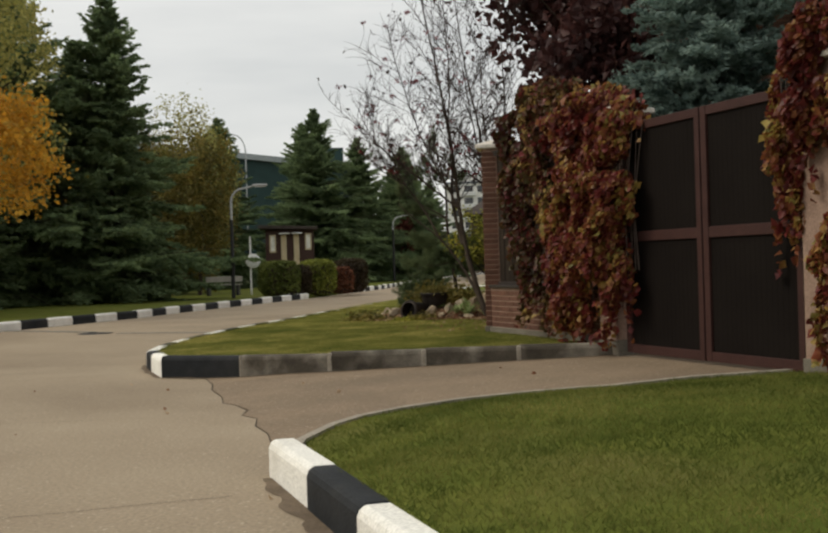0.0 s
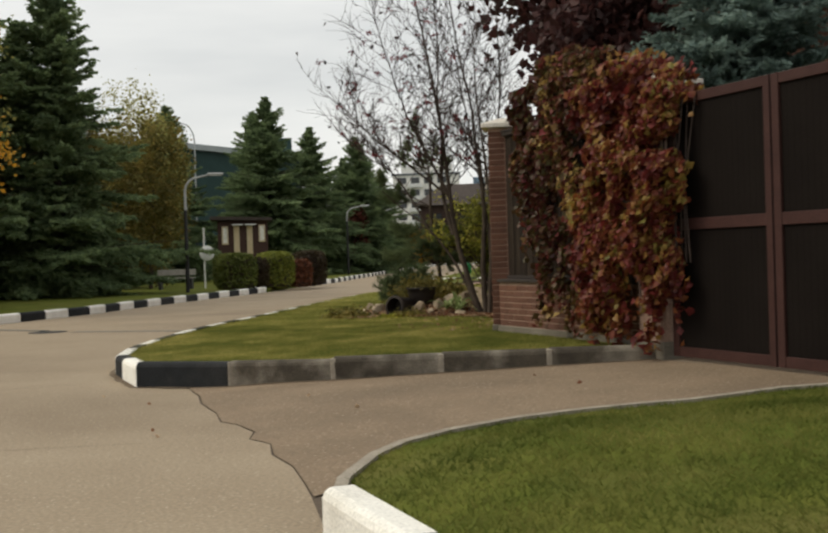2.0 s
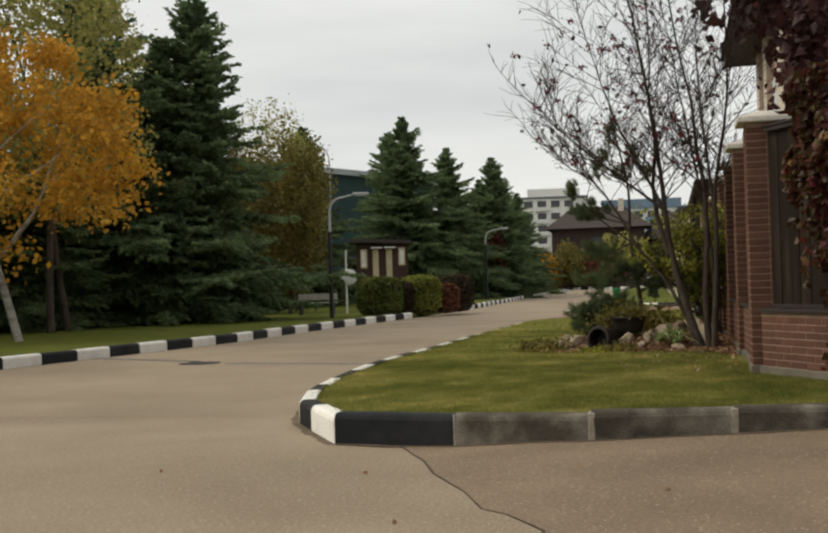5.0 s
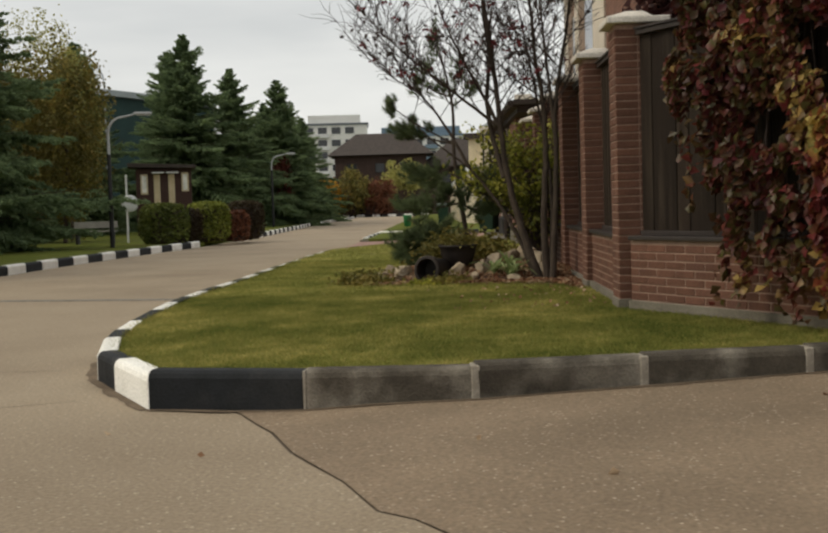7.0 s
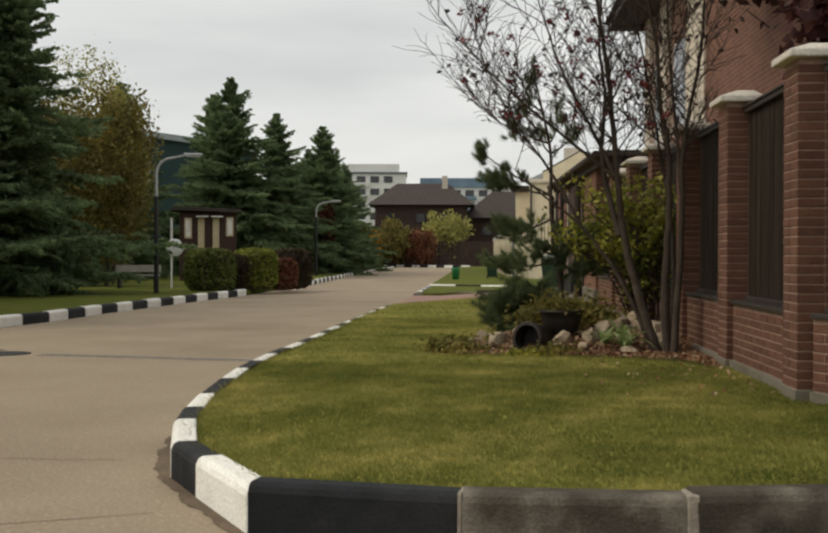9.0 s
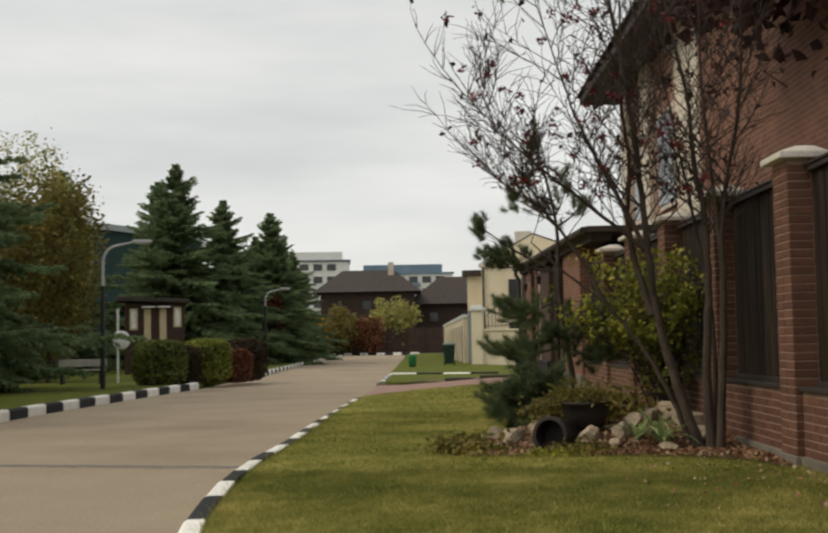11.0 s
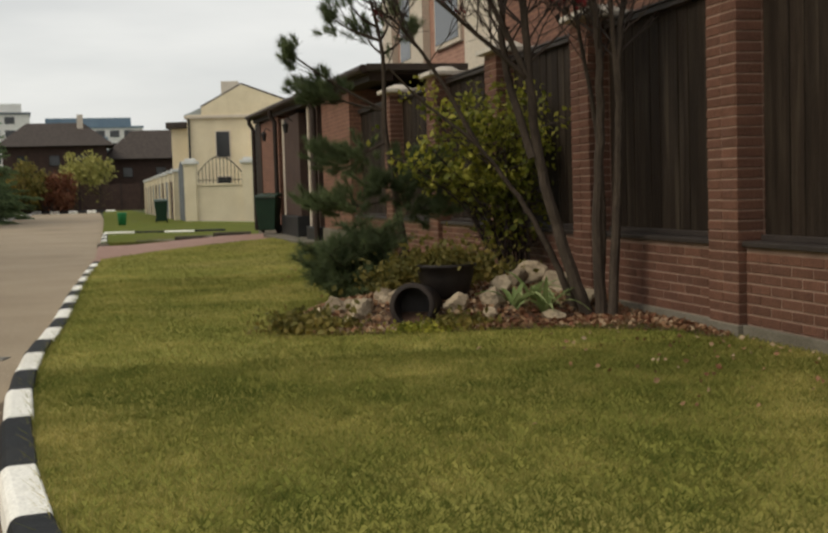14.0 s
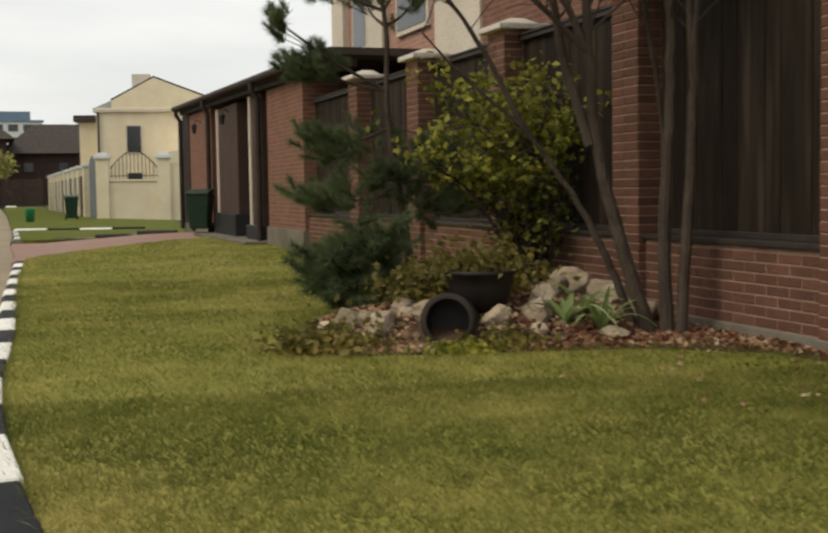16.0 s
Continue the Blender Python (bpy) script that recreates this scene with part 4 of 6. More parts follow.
SP_LABEL = "tall dark green spruce with drooping boughs on the verge"
sp_a = spruce("spruce", at(-18.65, 25.5), 11, 11.2, 3.9, SP_LABEL, per=52)
sp_b = spruce("spruce", at(-20.9, 23.0), 12, 12.2, 4.2, SP_LABEL, per=52)
sp_c = spruce("spruce", at(-25.0, 56.0), 13, 10.9, 4.6, SP_LABEL, per=56)
for k, (src, x, y, s) in enumerate(((sp_b, -23.5, 15.5, 0.95), (sp_a, -24.6, 10.8, 1.05), (sp_a, -24.0, 33.0, 0.8), (sp_c, -19.8, 4.0, 1.0), (sp_a, -26.5, 20.0, 1.05), (sp_c, -24.3, 61.0, 0.87), (sp_c, -23.7, 67.5, 0.86), (sp_c, -26.0, 75.0, 0.82), (sp_c, -27.4, 83.0, 0.74), (sp_a, -19.7, 25.0, 0.86), (sp_a, -29.5, 52.0, 0.92), (sp_c, -29.5, 64.0, 0.85), (sp_a, -33.5, 93.0, 0.65), (sp_a, -29.0, 40.0, 0.9), (sp_b, -29.5, 27.0, 0.95), (sp_c, -28.0, 34.0, 0.9), (sp_a, -30.0, 12.0, 1.0), (sp_b, -26.5, 3.0, 0.95), (sp_c, -27.0, 46.0, 0.75), (sp_a, -22.0, -3.0, 0.95), (sp_c, -22.0, 9.0, 0.8), (sp_a, -20.8, 6.2, 0.7), (sp_b, -27.0, 14.5, 0.9), (sp_c, -20.5, 19.5, 0.6), (sp_a, -27.8, 60.0, 0.95), (sp_c, -25.6, 70.0, 0.75), (sp_b, -33.0, 20.0, 0.95), (sp_c, -32.0, 7.0, 0.95))):
    copy_thing(src, at(x, y, 0.14, k * 1.7 + 0.4, s)).matrix_basis = at(x, y, 0.14, k * 1.7 + 0.4, s)

broadleaf("golden_tree", at(-15.05, 13.0), 31, 7.0, 1.8, (3.9, 3.5), M_GOLD, "small tree with golden autumn leaves on the verge", 11000, 0.105, M_PALEBARK, trunk_r=0.10, clumps=80, tight=0.085, taper=0.6)
b1 = broadleaf("birch", at(-23.3, 38.0), 32, 9.4, 2.0, (1.9, 1.9), M_BIRCH, "slender birch with thin yellow-green leaves", 4600, 0.085, M_BARK, clumps=150, tight=0.085, group="birches by the verge")
copy_thing(b1, at(-22.6, 39.0, 0.14, 2.0, 0.84))
copy_thing(b1, at(-19.6, 16.4, 0.14, 1.0, 1.22))
copy_thing(b1, at(-21.5, 13.2, 0.14, 4.0, 1.25))
copy_thing(b1, at(-18.3, 17.6, 0.14, 5.0, 1.30))
copy_thing(b1, at(-18.6, 18.9, 0.14, 0.6, 1.24))
ochre = broadleaf("ochre_tree", at(-19.7, 33.2), 33, 7.4, 0.7, (1.75, 1.75), M_OCHRE, "bushy tree turning ochre behind the lamp post", 10000, 0.11, clumps=130, tight=0.12, group="ochre trees")
copy_thing(ochre, at(-21.7, 33.6, 0.14, 2.2, 1.0))
redtree = broadleaf("red_shrub", at(-23.0, 66.0), 34, 4.6, 0.8, (0.7, 0.7), leaf_mat("scarlet_leaves", [(0.09, 0.026, 0.018), (0.14, 0.042, 0.026)], 0.6, 0.3), "slim shrub with scarlet leaves among spruces", 1500, 0.14, clumps=40)

# behind the garden wall
maple = broadleaf("purple_maple", at(4.7, 9.8, 0.2), 41, 9.0, 3.9, (4.3, 3.3), M_MAPLE, "dark purple-leaved maple overhanging the garden wall", 21000, 0.15, clumps=170, tight=0.10, trunk_r=0.16)
copy_thing(maple, at(9.6, 7.2, 0.2, 2.0, 1.0))
broadleaf("purple_shrub", at(3.75, 6.3, 0.2), 43, 4.9, 1.2, (1.15, 1.15), M_MAPLE, "dark purple-leaved shrub rising over the wall", 7000, 0.11, clumps=80, tight=0.13, trunk_r=0.05)
bs = spruce("blue_spruce", at(5.45, 5.2, 0.2), 42, 6.6, 2.1, "blue-grey spruce behind the gate", M_BLUE, per=95, needle=0.040, group="", sparse=1.0)


def bent(points, per=5):
    """A smooth path through a few points."""
    p = [Vector(q) for q in points]
    p = [p[0] * 2 - p[1]] + p + [p[-1] * 2 - p[-2]]
    out = []
    for a, b, c, d in zip(p, p[1:], p[2:], p[3:]):
        for k in range(per):
            u = k / per
            out.append(0.5 * (2 * b + (c - a) * u + (2 * a - 5 * b + 4 * c - d) * u * u + (3 * b - a - 3 * c + d) * u ** 3))
    return out + [p[-2]]


ROWAN_STEMS = [
    (0.040, [(-0.16, 0.12, -0.06), (-0.22, 0.12, 0.16), (-0.36, 0.12, 0.5), (-0.60, 0.10, 0.93), (-0.92, 0.06, 1.35), (-1.30, 0.0, 1.66), (-1.6, -0.1, 1.95)]),
    (0.022, [(-0.92, 0.06, 1.35), (-1.22, 0.02, 1.90), (-1.48, 0.0, 2.25), (-1.75, -0.1, 2.45), (-1.95, -0.2, 2.60)]),
    (0.060, [(-0.08, 0.0, -0.06), (-0.15, 0.0, 0.16), (-0.33, 0.0, 0.72), (-0.45, 0.0, 1.24), (-0.52, -0.05, 1.83), (-0.57, -0.1, 2.5), (-0.65, -0.15, 3.2), (-0.77, -0.2, 4.0), (-0.95, -0.25, 5.0), (-1.1, -0.25, 5.8)]),
    (0.026, [(-0.52, -0.05, 1.83), (-0.80, -0.1, 2.4), (-1.10, -0.15, 3.0), (-1.30, -0.2, 3.6), (-1.6, -0.2, 4.6)]),
    (0.022, [(-0.52, -0.05, 1.83), (-1.02, -0.2, 2.25), (-1.50, -0.3, 2.65), (-1.85, -0.4, 3.0), (-2.1, -0.5, 3.3)]),
    (0.036, [(-0.50, 0.0, 1.24), (-0.70, 0.1, 2.05), (-0.67, 0.15, 2.7), (-0.74, 0.15, 3.3), (-0.72, 0.2, 4.2), (-0.8, 0.2, 5.5)]),
    (0.050, [(0.0, -0.05, -0.06), (-0.02, -0.05, 0.75), (0.02, -0.05, 1.5), (0.0, -0.1, 2.15), (-0.08, -0.1, 2.7), (-0.12, -0.15, 3.25), (-0.3, -0.2, 4.2), (-0.5, -0.2, 5.7)]),
    (0.030, [(0.02, 0.08, -0.06), (0.06, 0.12, 1.0), (-0.10, 0.12, 2.2), (-0.28, 0.12, 3.2), (-0.55, 0.12, 4.8)]),
    (0.042, [(0.07, -0.1, -0.06), (0.13, -0.1, 0.9), (0.15, -0.12, 1.65), (0.15, -0.14, 2.0), (0.20, -0.1, 2.4), (0.30, -0.15, 2.9), (0.36, -0.2, 3.4), (0.38, -0.3, 4.2), (0.34, -0.3, 5.2)]),
    (0.024, [(0.15, -0.12, 1.65), (0.06, -0.2, 2.7), (0.0, -0.3, 3.7), (0.05, -0.35, 4.9)]),
]


def rowan(m):
    """Several stems from one foot, with a bare, fine crown that carries a few dark red clusters."""
    rnd, r = random.Random(5), np.random.default_rng(5)
    t = thing("rowan_tree", m, "almost leafless multi-stemmed rowan with dark red clusters", "tree")
    tips = []
    for r0, control in ROWAN_STEMS:
        pts = [p + Vector((rnd.gauss(0, 0.004), rnd.gauss(0, 0.004), 0)) for p in bent(control)]
        n = len(pts) - 1
        rad = [r0 * (1 - 0.86 * (k / n) ** 0.8) for k in range(n + 1)]
        part("stem", Shape().tube(pts, rad, 9), M_BARK, t)
        tw = Shape()
        for j in range(2, n + 1):
            if pts[j].z < 1.9:
                continue
            for _ in range(2 if j % 2 else 1):
                d = (pts[j] - pts[j - 1]).normalized()
                a = rnd.uniform(0, 6.28)
                aim = d * 0.7 + Vector((math.cos(a) - 0.12, math.sin(a), rnd.uniform(0.0, 0.8)))
                q, qr = limb(pts[j], aim, rnd.uniform(0.35, 1.05), max(0.006, rad[j] * 0.38), 0.003, rnd, 0.40, 6, 0.25)
                tw.tube(q, qr, 4, False)
                for i in range(2, 7):
                    for _ in range(2):
                        b = rnd.uniform(0, 6.28)
                        u, ur = limb(q[i], (q[i] - q[i - 1]).normalized() + Vector((math.cos(b), math.sin(b), rnd.uniform(-0.3, 0.6))) * 0.8, rnd.uniform(0.15, 0.5), 0.0044, 0.002, rnd, 0.5, 3)
                        tw.tube(u, ur, 3, False)
                        tips.append(u[-1])
        part("twig_spray", tw, M_TWIG, t, "fine bare twigs", kind="stuff")
    e = np.array([tuple(p) for p in tips])
    odds = np.clip(0.25 - 0.5 * e[:, 0], 0.05, 1.6)
    pick = e[r.choice(len(e), 105, replace=False, p=odds / odds.sum())]
    c = np.concatenate([p[None] + r.normal(size=(16, 3)) * (0.026, 0.026, 0.020) + (0, 0, -0.045) for p in pick])
    place(new("fruit", leaves("fruit", c, M_BERRY, 0.034, r, None, 1.05)), t, "small dark red clusters", "stuff")
    few = e[r.choice(len(e), 420, replace=False)]
    place(new("withered_foliage", leaves("withered_foliage", few, M_TWIG, 0.045, r, None, 1.8, 0.6)), t, "last withered brown leaves", "stuff")
    return t


rowan(at(1.44, 7.74, 0.25))


def tuft(c, d, r, n, length, spread):
    """Needles bristling from one bough end."""
    a = r.normal(size=(n, 3)) * spread + np.array(d)[None]
    a /= np.linalg.norm(a, axis=1, keepdims=True)
    return np.array(c)[None] + a * length * 0.5, a


def pine(name, m, boughs, trunk_path, label, seed, n=90, length=0.13):
    rnd, r = random.Random(seed), np.random.default_rng(seed)
    t = thing(name, m, label, "tree")
    w = Shape()
    if trunk_path:
        w.tube(trunk_path, [0.045 - 0.035 * k / (len(trunk_path) - 1) for k in range(len(trunk_path))], 8)
    cs, ds, full = [], [], n
    for start, direction, ln in boughs:
        n = full // 3 if start[2] > 2.5 else full
        q, qr = limb(start, direction, ln, 0.014, 0.005, rnd, 0.3, 6, 0.35)
        w.tube(q, qr, 5, False)
        for i in range(1, 7):
            d = (q[i] - q[i - 1]).normalized()
            c, a = tuft(q[i], d * 0.8, r, n, length, 0.55)
            cs.append(c), ds.append(a)
            for _ in range(2):
                s = Vector((rnd.uniform(-1, 1), rnd.uniform(-1, 1), rnd.uniform(0.0, 0.8))).normalized()
                u = [q[i] + s * 0.06 * k for k in range(1, 4)]
                w.tube([q[i], u[-1]], [0.005, 0.003], 4, False)
                for p in u:
                    c, a = tuft(p, s * 0.8, r, n // 2, length, 0.55)
                    cs.append(c), ds.append(a)
    part("trunk", w, M_BARK, t)
    c, a = np.concatenate(cs), np.concatenate(ds)
    k = len(c)
    w2 = np.cross(a, r.normal(size=(k, 3)))
    w2 *= 0.0034 / (np.linalg.norm(w2, axis=1, keepdims=True) + 1e-9)
    ln = length * r.uniform(0.7, 1.1, k)[:, None] / 2
    verts = np.stack([c - a * ln - w2, c - a * ln + w2, c + a * ln], 1).reshape(-1, 3)
    place(new("foliage", array_mesh("foliage", verts, np.arange(3 * k).reshape(-1, 3), M_PINE)), t, "long dark green needles")
    return t


def puffed_pine(m, trunk, puffs, label, seed):
    """A young pine whose boughs end in soft puffs; a puff is its middle, its half sizes, its shoots and the height of its bough."""
    rnd, r = random.Random(seed), np.random.default_rng(seed)
    t = thing("young_pine", m, label, "tree")
    path = bent(trunk)
    w = Shape().tube(path, [0.042 - 0.034 * k / (len(path) - 1) for k in range(len(path))], 9)
    cs, ds = [], []
    for mid, half, count, z in puffs:
        root = min(path, key=lambda p: abs(p.z - z))
        mid = Vector(mid)
        hub = root.lerp(mid, 0.55) + Vector((0, 0, -0.03))
        w.tube(bent([root, hub, mid]), [0.016 - 0.0010 * k for k in range(11)], 6, False)
        for _ in range(int(count * (1.9 if z < 2.2 else 1.0))):
            o = Vector((rnd.gauss(0, 1), rnd.gauss(0, 1), rnd.gauss(0, 1))).normalized() * rnd.uniform(0.1, 0.95)
            tip = mid + Vector((o.x * half[0], o.y * half[1], o.z * half[2]))
            d = ((tip - hub).normalized() * 0.8 + Vector((rnd.gauss(0, 0.3), rnd.gauss(0, 0.3), 0.45))).normalized()
            ln = rnd.uniform(0.05, 0.13)
            if rnd.random() < 0.25:
                w.tube([hub.lerp(tip, 0.35), tip, tip + d * ln], [0.004, 0.003, 0.002], 4, False)
            for u in np.linspace(0, 1, 5):
                c, a = tuft(tip + d * ln * float(u), d * 0.95, r, 26 if z < 2.2 else 18, 0.085, 0.55)
                cs.append(c), ds.append(a)
    part("trunk", w, M_BARK, t)
    c, a = np.concatenate(cs), np.concatenate(ds)
    k = len(c)
    side = np.cross(a, r.normal(size=(k, 3)))
    side *= 0.0026 / (np.linalg.norm(side, axis=1, keepdims=True) + 1e-9)
    ln = 0.044 * r.uniform(0.7, 1.1, k)[:, None]
    verts = np.stack([c - a * ln - side, c - a * ln + side, c + a * ln], 1).reshape(-1, 3)
    place(new("foliage", array_mesh("foliage", verts, np.arange(3 * k).reshape(-1, 3), M_PINE)), t, "long dark green needles")
    return t


PUFFS = [((-0.80, 0.0, 1.96), (0.34, 0.30, 0.17), 34, 1.75), ((-1.06, -0.05, 2.30), (0.12, 0.12, 0.22), 12, 1.8), ((-0.62, 0.05, 1.34), (0.40, 0.32, 0.18), 36, 1.45), ((-0.66, -0.05, 0.88), (0.46, 0.36, 0.17), 40, 1.0),
         ((0.12, 0.05, 1.22), (0.34, 0.28, 0.18), 26, 1.3), ((0.16, -0.1, 0.82), (0.34, 0.28, 0.16), 24, 0.9), ((-0.25, -0.25, 1.05), (0.30, 0.2, 0.16), 18, 1.1),
         ((-0.44, 0.0, 3.18), (0.10, 0.10, 0.36), 22, 2.9), ((-0.68, 0.05, 2.66), (0.14, 0.13, 0.34), 22, 2.4), ((-0.50, -0.12, 2.74), (0.12, 0.12, 0.34), 16, 2.5), ((-0.12, 0.0, 2.66), (0.14, 0.13, 0.32), 20, 2.4), ((0.04, 0.1, 2.52), (0.12, 0.12, 0.2), 14, 2.3), ((-0.36, 0.15, 2.5), (0.22, 0.16, 0.22), 18, 2.3)]
puffed_pine(at(0.06, 10.05, 0.27), [(0.02, 0, -0.05), (-0.06, 0, 0.5), (-0.16, 0, 1.2), (-0.21, 0.02, 1.65), (-0.21, 0, 2.3), (-0.33, 0, 2.9), (-0.43, 0, 3.3)], PUFFS, "young pine with loose puffs of long dark needles", 21)
rp = random.Random(3)
MB = [((0, 0, rp.uniform(-0.02, 0.35)), (math.cos(a), math.sin(a), rp.uniform(-0.25, 0.9)), rp.uniform(0.28, 0.52)) for a in np.linspace(0, 18.8, 30)]
pine("dwarf_pine", at(-0.46, 9.5, 0.27), MB, None, "low spreading dwarf pine at the rockery's edge", 22, 60, 0.11)


def shrub(m):
    """Stems that fan out from one foot towards the light, leafy in their upper half."""
    rnd, r = random.Random(8), np.random.default_rng(8)
    t = thing("yellowing_shrub", m, "loose shrub with yellow-green leaves against the wall", "shrub")
    w, ends = Shape(), []
    for k in range(30):
        a = rnd.uniform(0, 6.28)
        foot = Vector((math.cos(a) * 0.14, math.sin(a) * 0.12, -0.03))
        x = rnd.uniform(-1.05, 0.28)
        tip = Vector((x, rnd.uniform(-0.5, 0.35), rnd.uniform(1.0, 1.5) if x < -0.8 else rnd.uniform(1.2, 1.85)))
        mid = foot.lerp(tip, 0.5) + Vector((-0.12 * x, 0, 0.16)) + Vector((rnd.gauss(0, 0.08), rnd.gauss(0, 0.08), 0))
        q = bent([foot, mid, tip], 6)
        w.tube(q, [0.015 - 0.0009 * i for i in range(len(q))], 5, False)
        for i in range(3, len(q)):
            for _ in range(3):
                b = rnd.uniform(0, 6.28)
                u, ur = limb(q[i], (math.cos(b), math.sin(b), rnd.uniform(0.0, 0.7)), rnd.uniform(0.15, 0.42), 0.005, 0.002, rnd, 0.4, 4)
                w.tube(u, ur, 3, False)
                ends += u[1:]
    part("branching", w, M_TWIG, t, "thin dark branching", kind="stuff")
    e = np.array([tuple(p) for p in ends])
    lump = np.array([noise.noise((x * 2.3, y * 2.3, z * 2.3)) for x, y, z in e])
    keep = r.uniform(size=len(e)) < np.clip(0.06 + 0.50 * (e[:, 2] - 0.6) + 0.7 * lump, 0.05, 1.0)
    e = np.repeat(e[keep], 4, 0) + r.normal(size=(keep.sum() * 4, 3)) * 0.05
    place(new("foliage", leaves("foliage", e, M_SHRUB, 0.046, r, None, 1.5, 0.35)), t)
    return t


shrub(at(1.08, 10.0, 0.27))


# ---- creeper on the gate wall ----
def creeper(m, lobes, label, n, seed, size=0.066):
    """Hanging leaves over the wall: lobes give x from and to, top and foot heights, depth, share and material."""
    r = np.random.default_rng(seed)
    t = thing("creeper", m, label, "climbing plant", kind="stuff")
    vines = Shape()
    for x0, x1, top, foot, depth, share, material in lobes:
        k = int(n * share)
        x = r.uniform(0, 1, k)
        xs = np.linspace(0, 1, 15)
        crest = np.interp(x, xs, -0.30 * np.abs(2 * xs - 1) ** 2.5 + r.uniform(-0.10, 0.10, 15))
        hang = np.interp(x, np.linspace(0, 1, 30), r.uniform(0, 0.85, 30) ** 1.5)
        u = r.uniform(0, 1, k) ** 0.92
        z = (foot + hang) + (top + crest - foot - hang) * u
        px, pz = x0 + (x1 - x0) * x, z
        lump = np.array([noise.noise((a * 2.6, b * 2.1, seed)) + 0.5 * noise.noise((a * 6.0, b * 5.0, seed + 3)) for a, b in zip(px, pz)])
        keep = lump > -0.34 + 0.25 * (1 - u)
        bulge = np.sin(np.clip(u, 0, 1) * 2.6 + 0.25) * 0.5 + 0.5
        y = depth * (0.15 + 0.55 * bulge + 0.55 * np.clip(lump, -0.5, 0.8)) * r.uniform(0.6, 1.08, k)
        y = np.where(u > 0.95, y * r.uniform(-0.7, 1, k), np.maximum(y, 0.01))
        c = np.stack([px, y, pz], 1)[keep]
        d = np.stack([r.normal(size=k) * 0.5, np.full(k, 0.5), np.full(k, -0.85)], 1)[keep]
        place(new("foliage", leaves("foliage", c, material, size, r, d, 1.3, 0.0)), t, "", "stuff")
        for q in np.linspace(x0 + 0.06, x1 - 0.06, 10):
            w = [(q, depth * 0.3, foot + 0.5), (q + r.normal() * 0.06, depth * 0.35, (top + foot) / 2), (q + r.normal() * 0.1, depth * 0.2, top - 0.3)]
            vines.tube(w, [0.008, 0.007, 0.004], 4, False)
        strand = []
        for q in r.uniform(x0, x1, 12):
            ln = r.uniform(0.3, 0.9)
            zz = foot + r.uniform(0.3, 0.9)
            for j in range(int(26 * ln)):
                strand.append((q + r.normal() * 0.02, depth * 0.45 + r.normal() * 0.02, zz - ln * r.uniform()))
        place(new("foliage", leaves("foliage", np.array(strand), material, size, r, None, 1.3, 0.6)), t, "", "stuff")
    part("vine", vines, M_TWIG, t, kind="stuff")
    return t


creeper(GATE_M, [(-3.95, -2.45, 2.98, 0.24, 0.50, 0.42, M_IVY), (-2.75, -1.30, 2.84, 0.34, 0.38, 0.24, M_IVYDARK), (-1.6, -0.70, 2.60, 1.45, 0.2, 0.07, M_IVYDARK), (-2.9, -1.0, 3.22, 2.3, 0.32, 0.15, M_IVYDARK), (-4.05, -3.35, 2.8, 0.55, 0.32, 0.08, M_IVY)], "thick red and orange creeper hanging over the wall", 27000, 51)
creeper(GATE_M, [(-7.9, -6.30, 3.06, 1.75, 0.38, 0.50, M_IVY), (-6.55, -6.18, 2.9, 1.25, 0.20, 0.10, M_IVY), (-7.8, -6.78, 1.75, 0.20, 0.30, 0.30, M_IVY)], "red and orange creeper spilling over the gate pillar", 13000, 52)


# ---- rockery on the lawn ----
def rock(x, y, z, size, seed, label="rough pale limestone boulder in the rockery"):
    """A broken stone: a ball cut by random planes, then roughened."""
    r = random.Random(seed)
    cuts = []
    for _ in range(13):
        p = Vector((r.gauss(0, 1), r.gauss(0, 1), r.gauss(0, 1))).normalized()
        cuts.append((p, r.uniform(0.62, 0.98)))
    bm = bmesh.new()
    bmesh.ops.create_icosphere(bm, subdivisions=4, radius=1.0)
    off = Vector((seed * 3.1, seed * 1.7, seed * 0.9))
    for v in bm.verts:
        n = v.co.normalized()
        k = min([1.25] + [d / max(n.dot(p), 1e-3) for p, d in cuts if n.dot(p) > 0.1])
        k *= 1 + 0.10 * noise.noise(n * 2.2 + off) + 0.05 * noise.noise(n * 7 + off)
        v.co = Vector((n.x * size[0], n.y * size[1], n.z * size[2])) * k * 1.15
    me = bpy.data.meshes.new("rock")
    bm.to_mesh(me)
    bm.free()
    me.materials.append(M_STONE)
    ob = new("rock", me)
    ob.matrix_world = Matrix.Translation((x, y, z)) @ Matrix.Rotation(seed * 1.3, 4, "Z")
    return tagged(ob, label, "rock", "rocks of the rockery")


ROCKERY = [(-1.02, 7.75), (-0.75, 7.42), (-0.2, 7.3), (0.5, 7.2), (1.1, 7.12), (1.75, 6.7), (1.95, 6.2), (2.18, 6.5), (1.75, 8.6), (1.3, 9.7), (0.2, 9.9), (-0.55, 9.3), (-0.95, 8.4)]


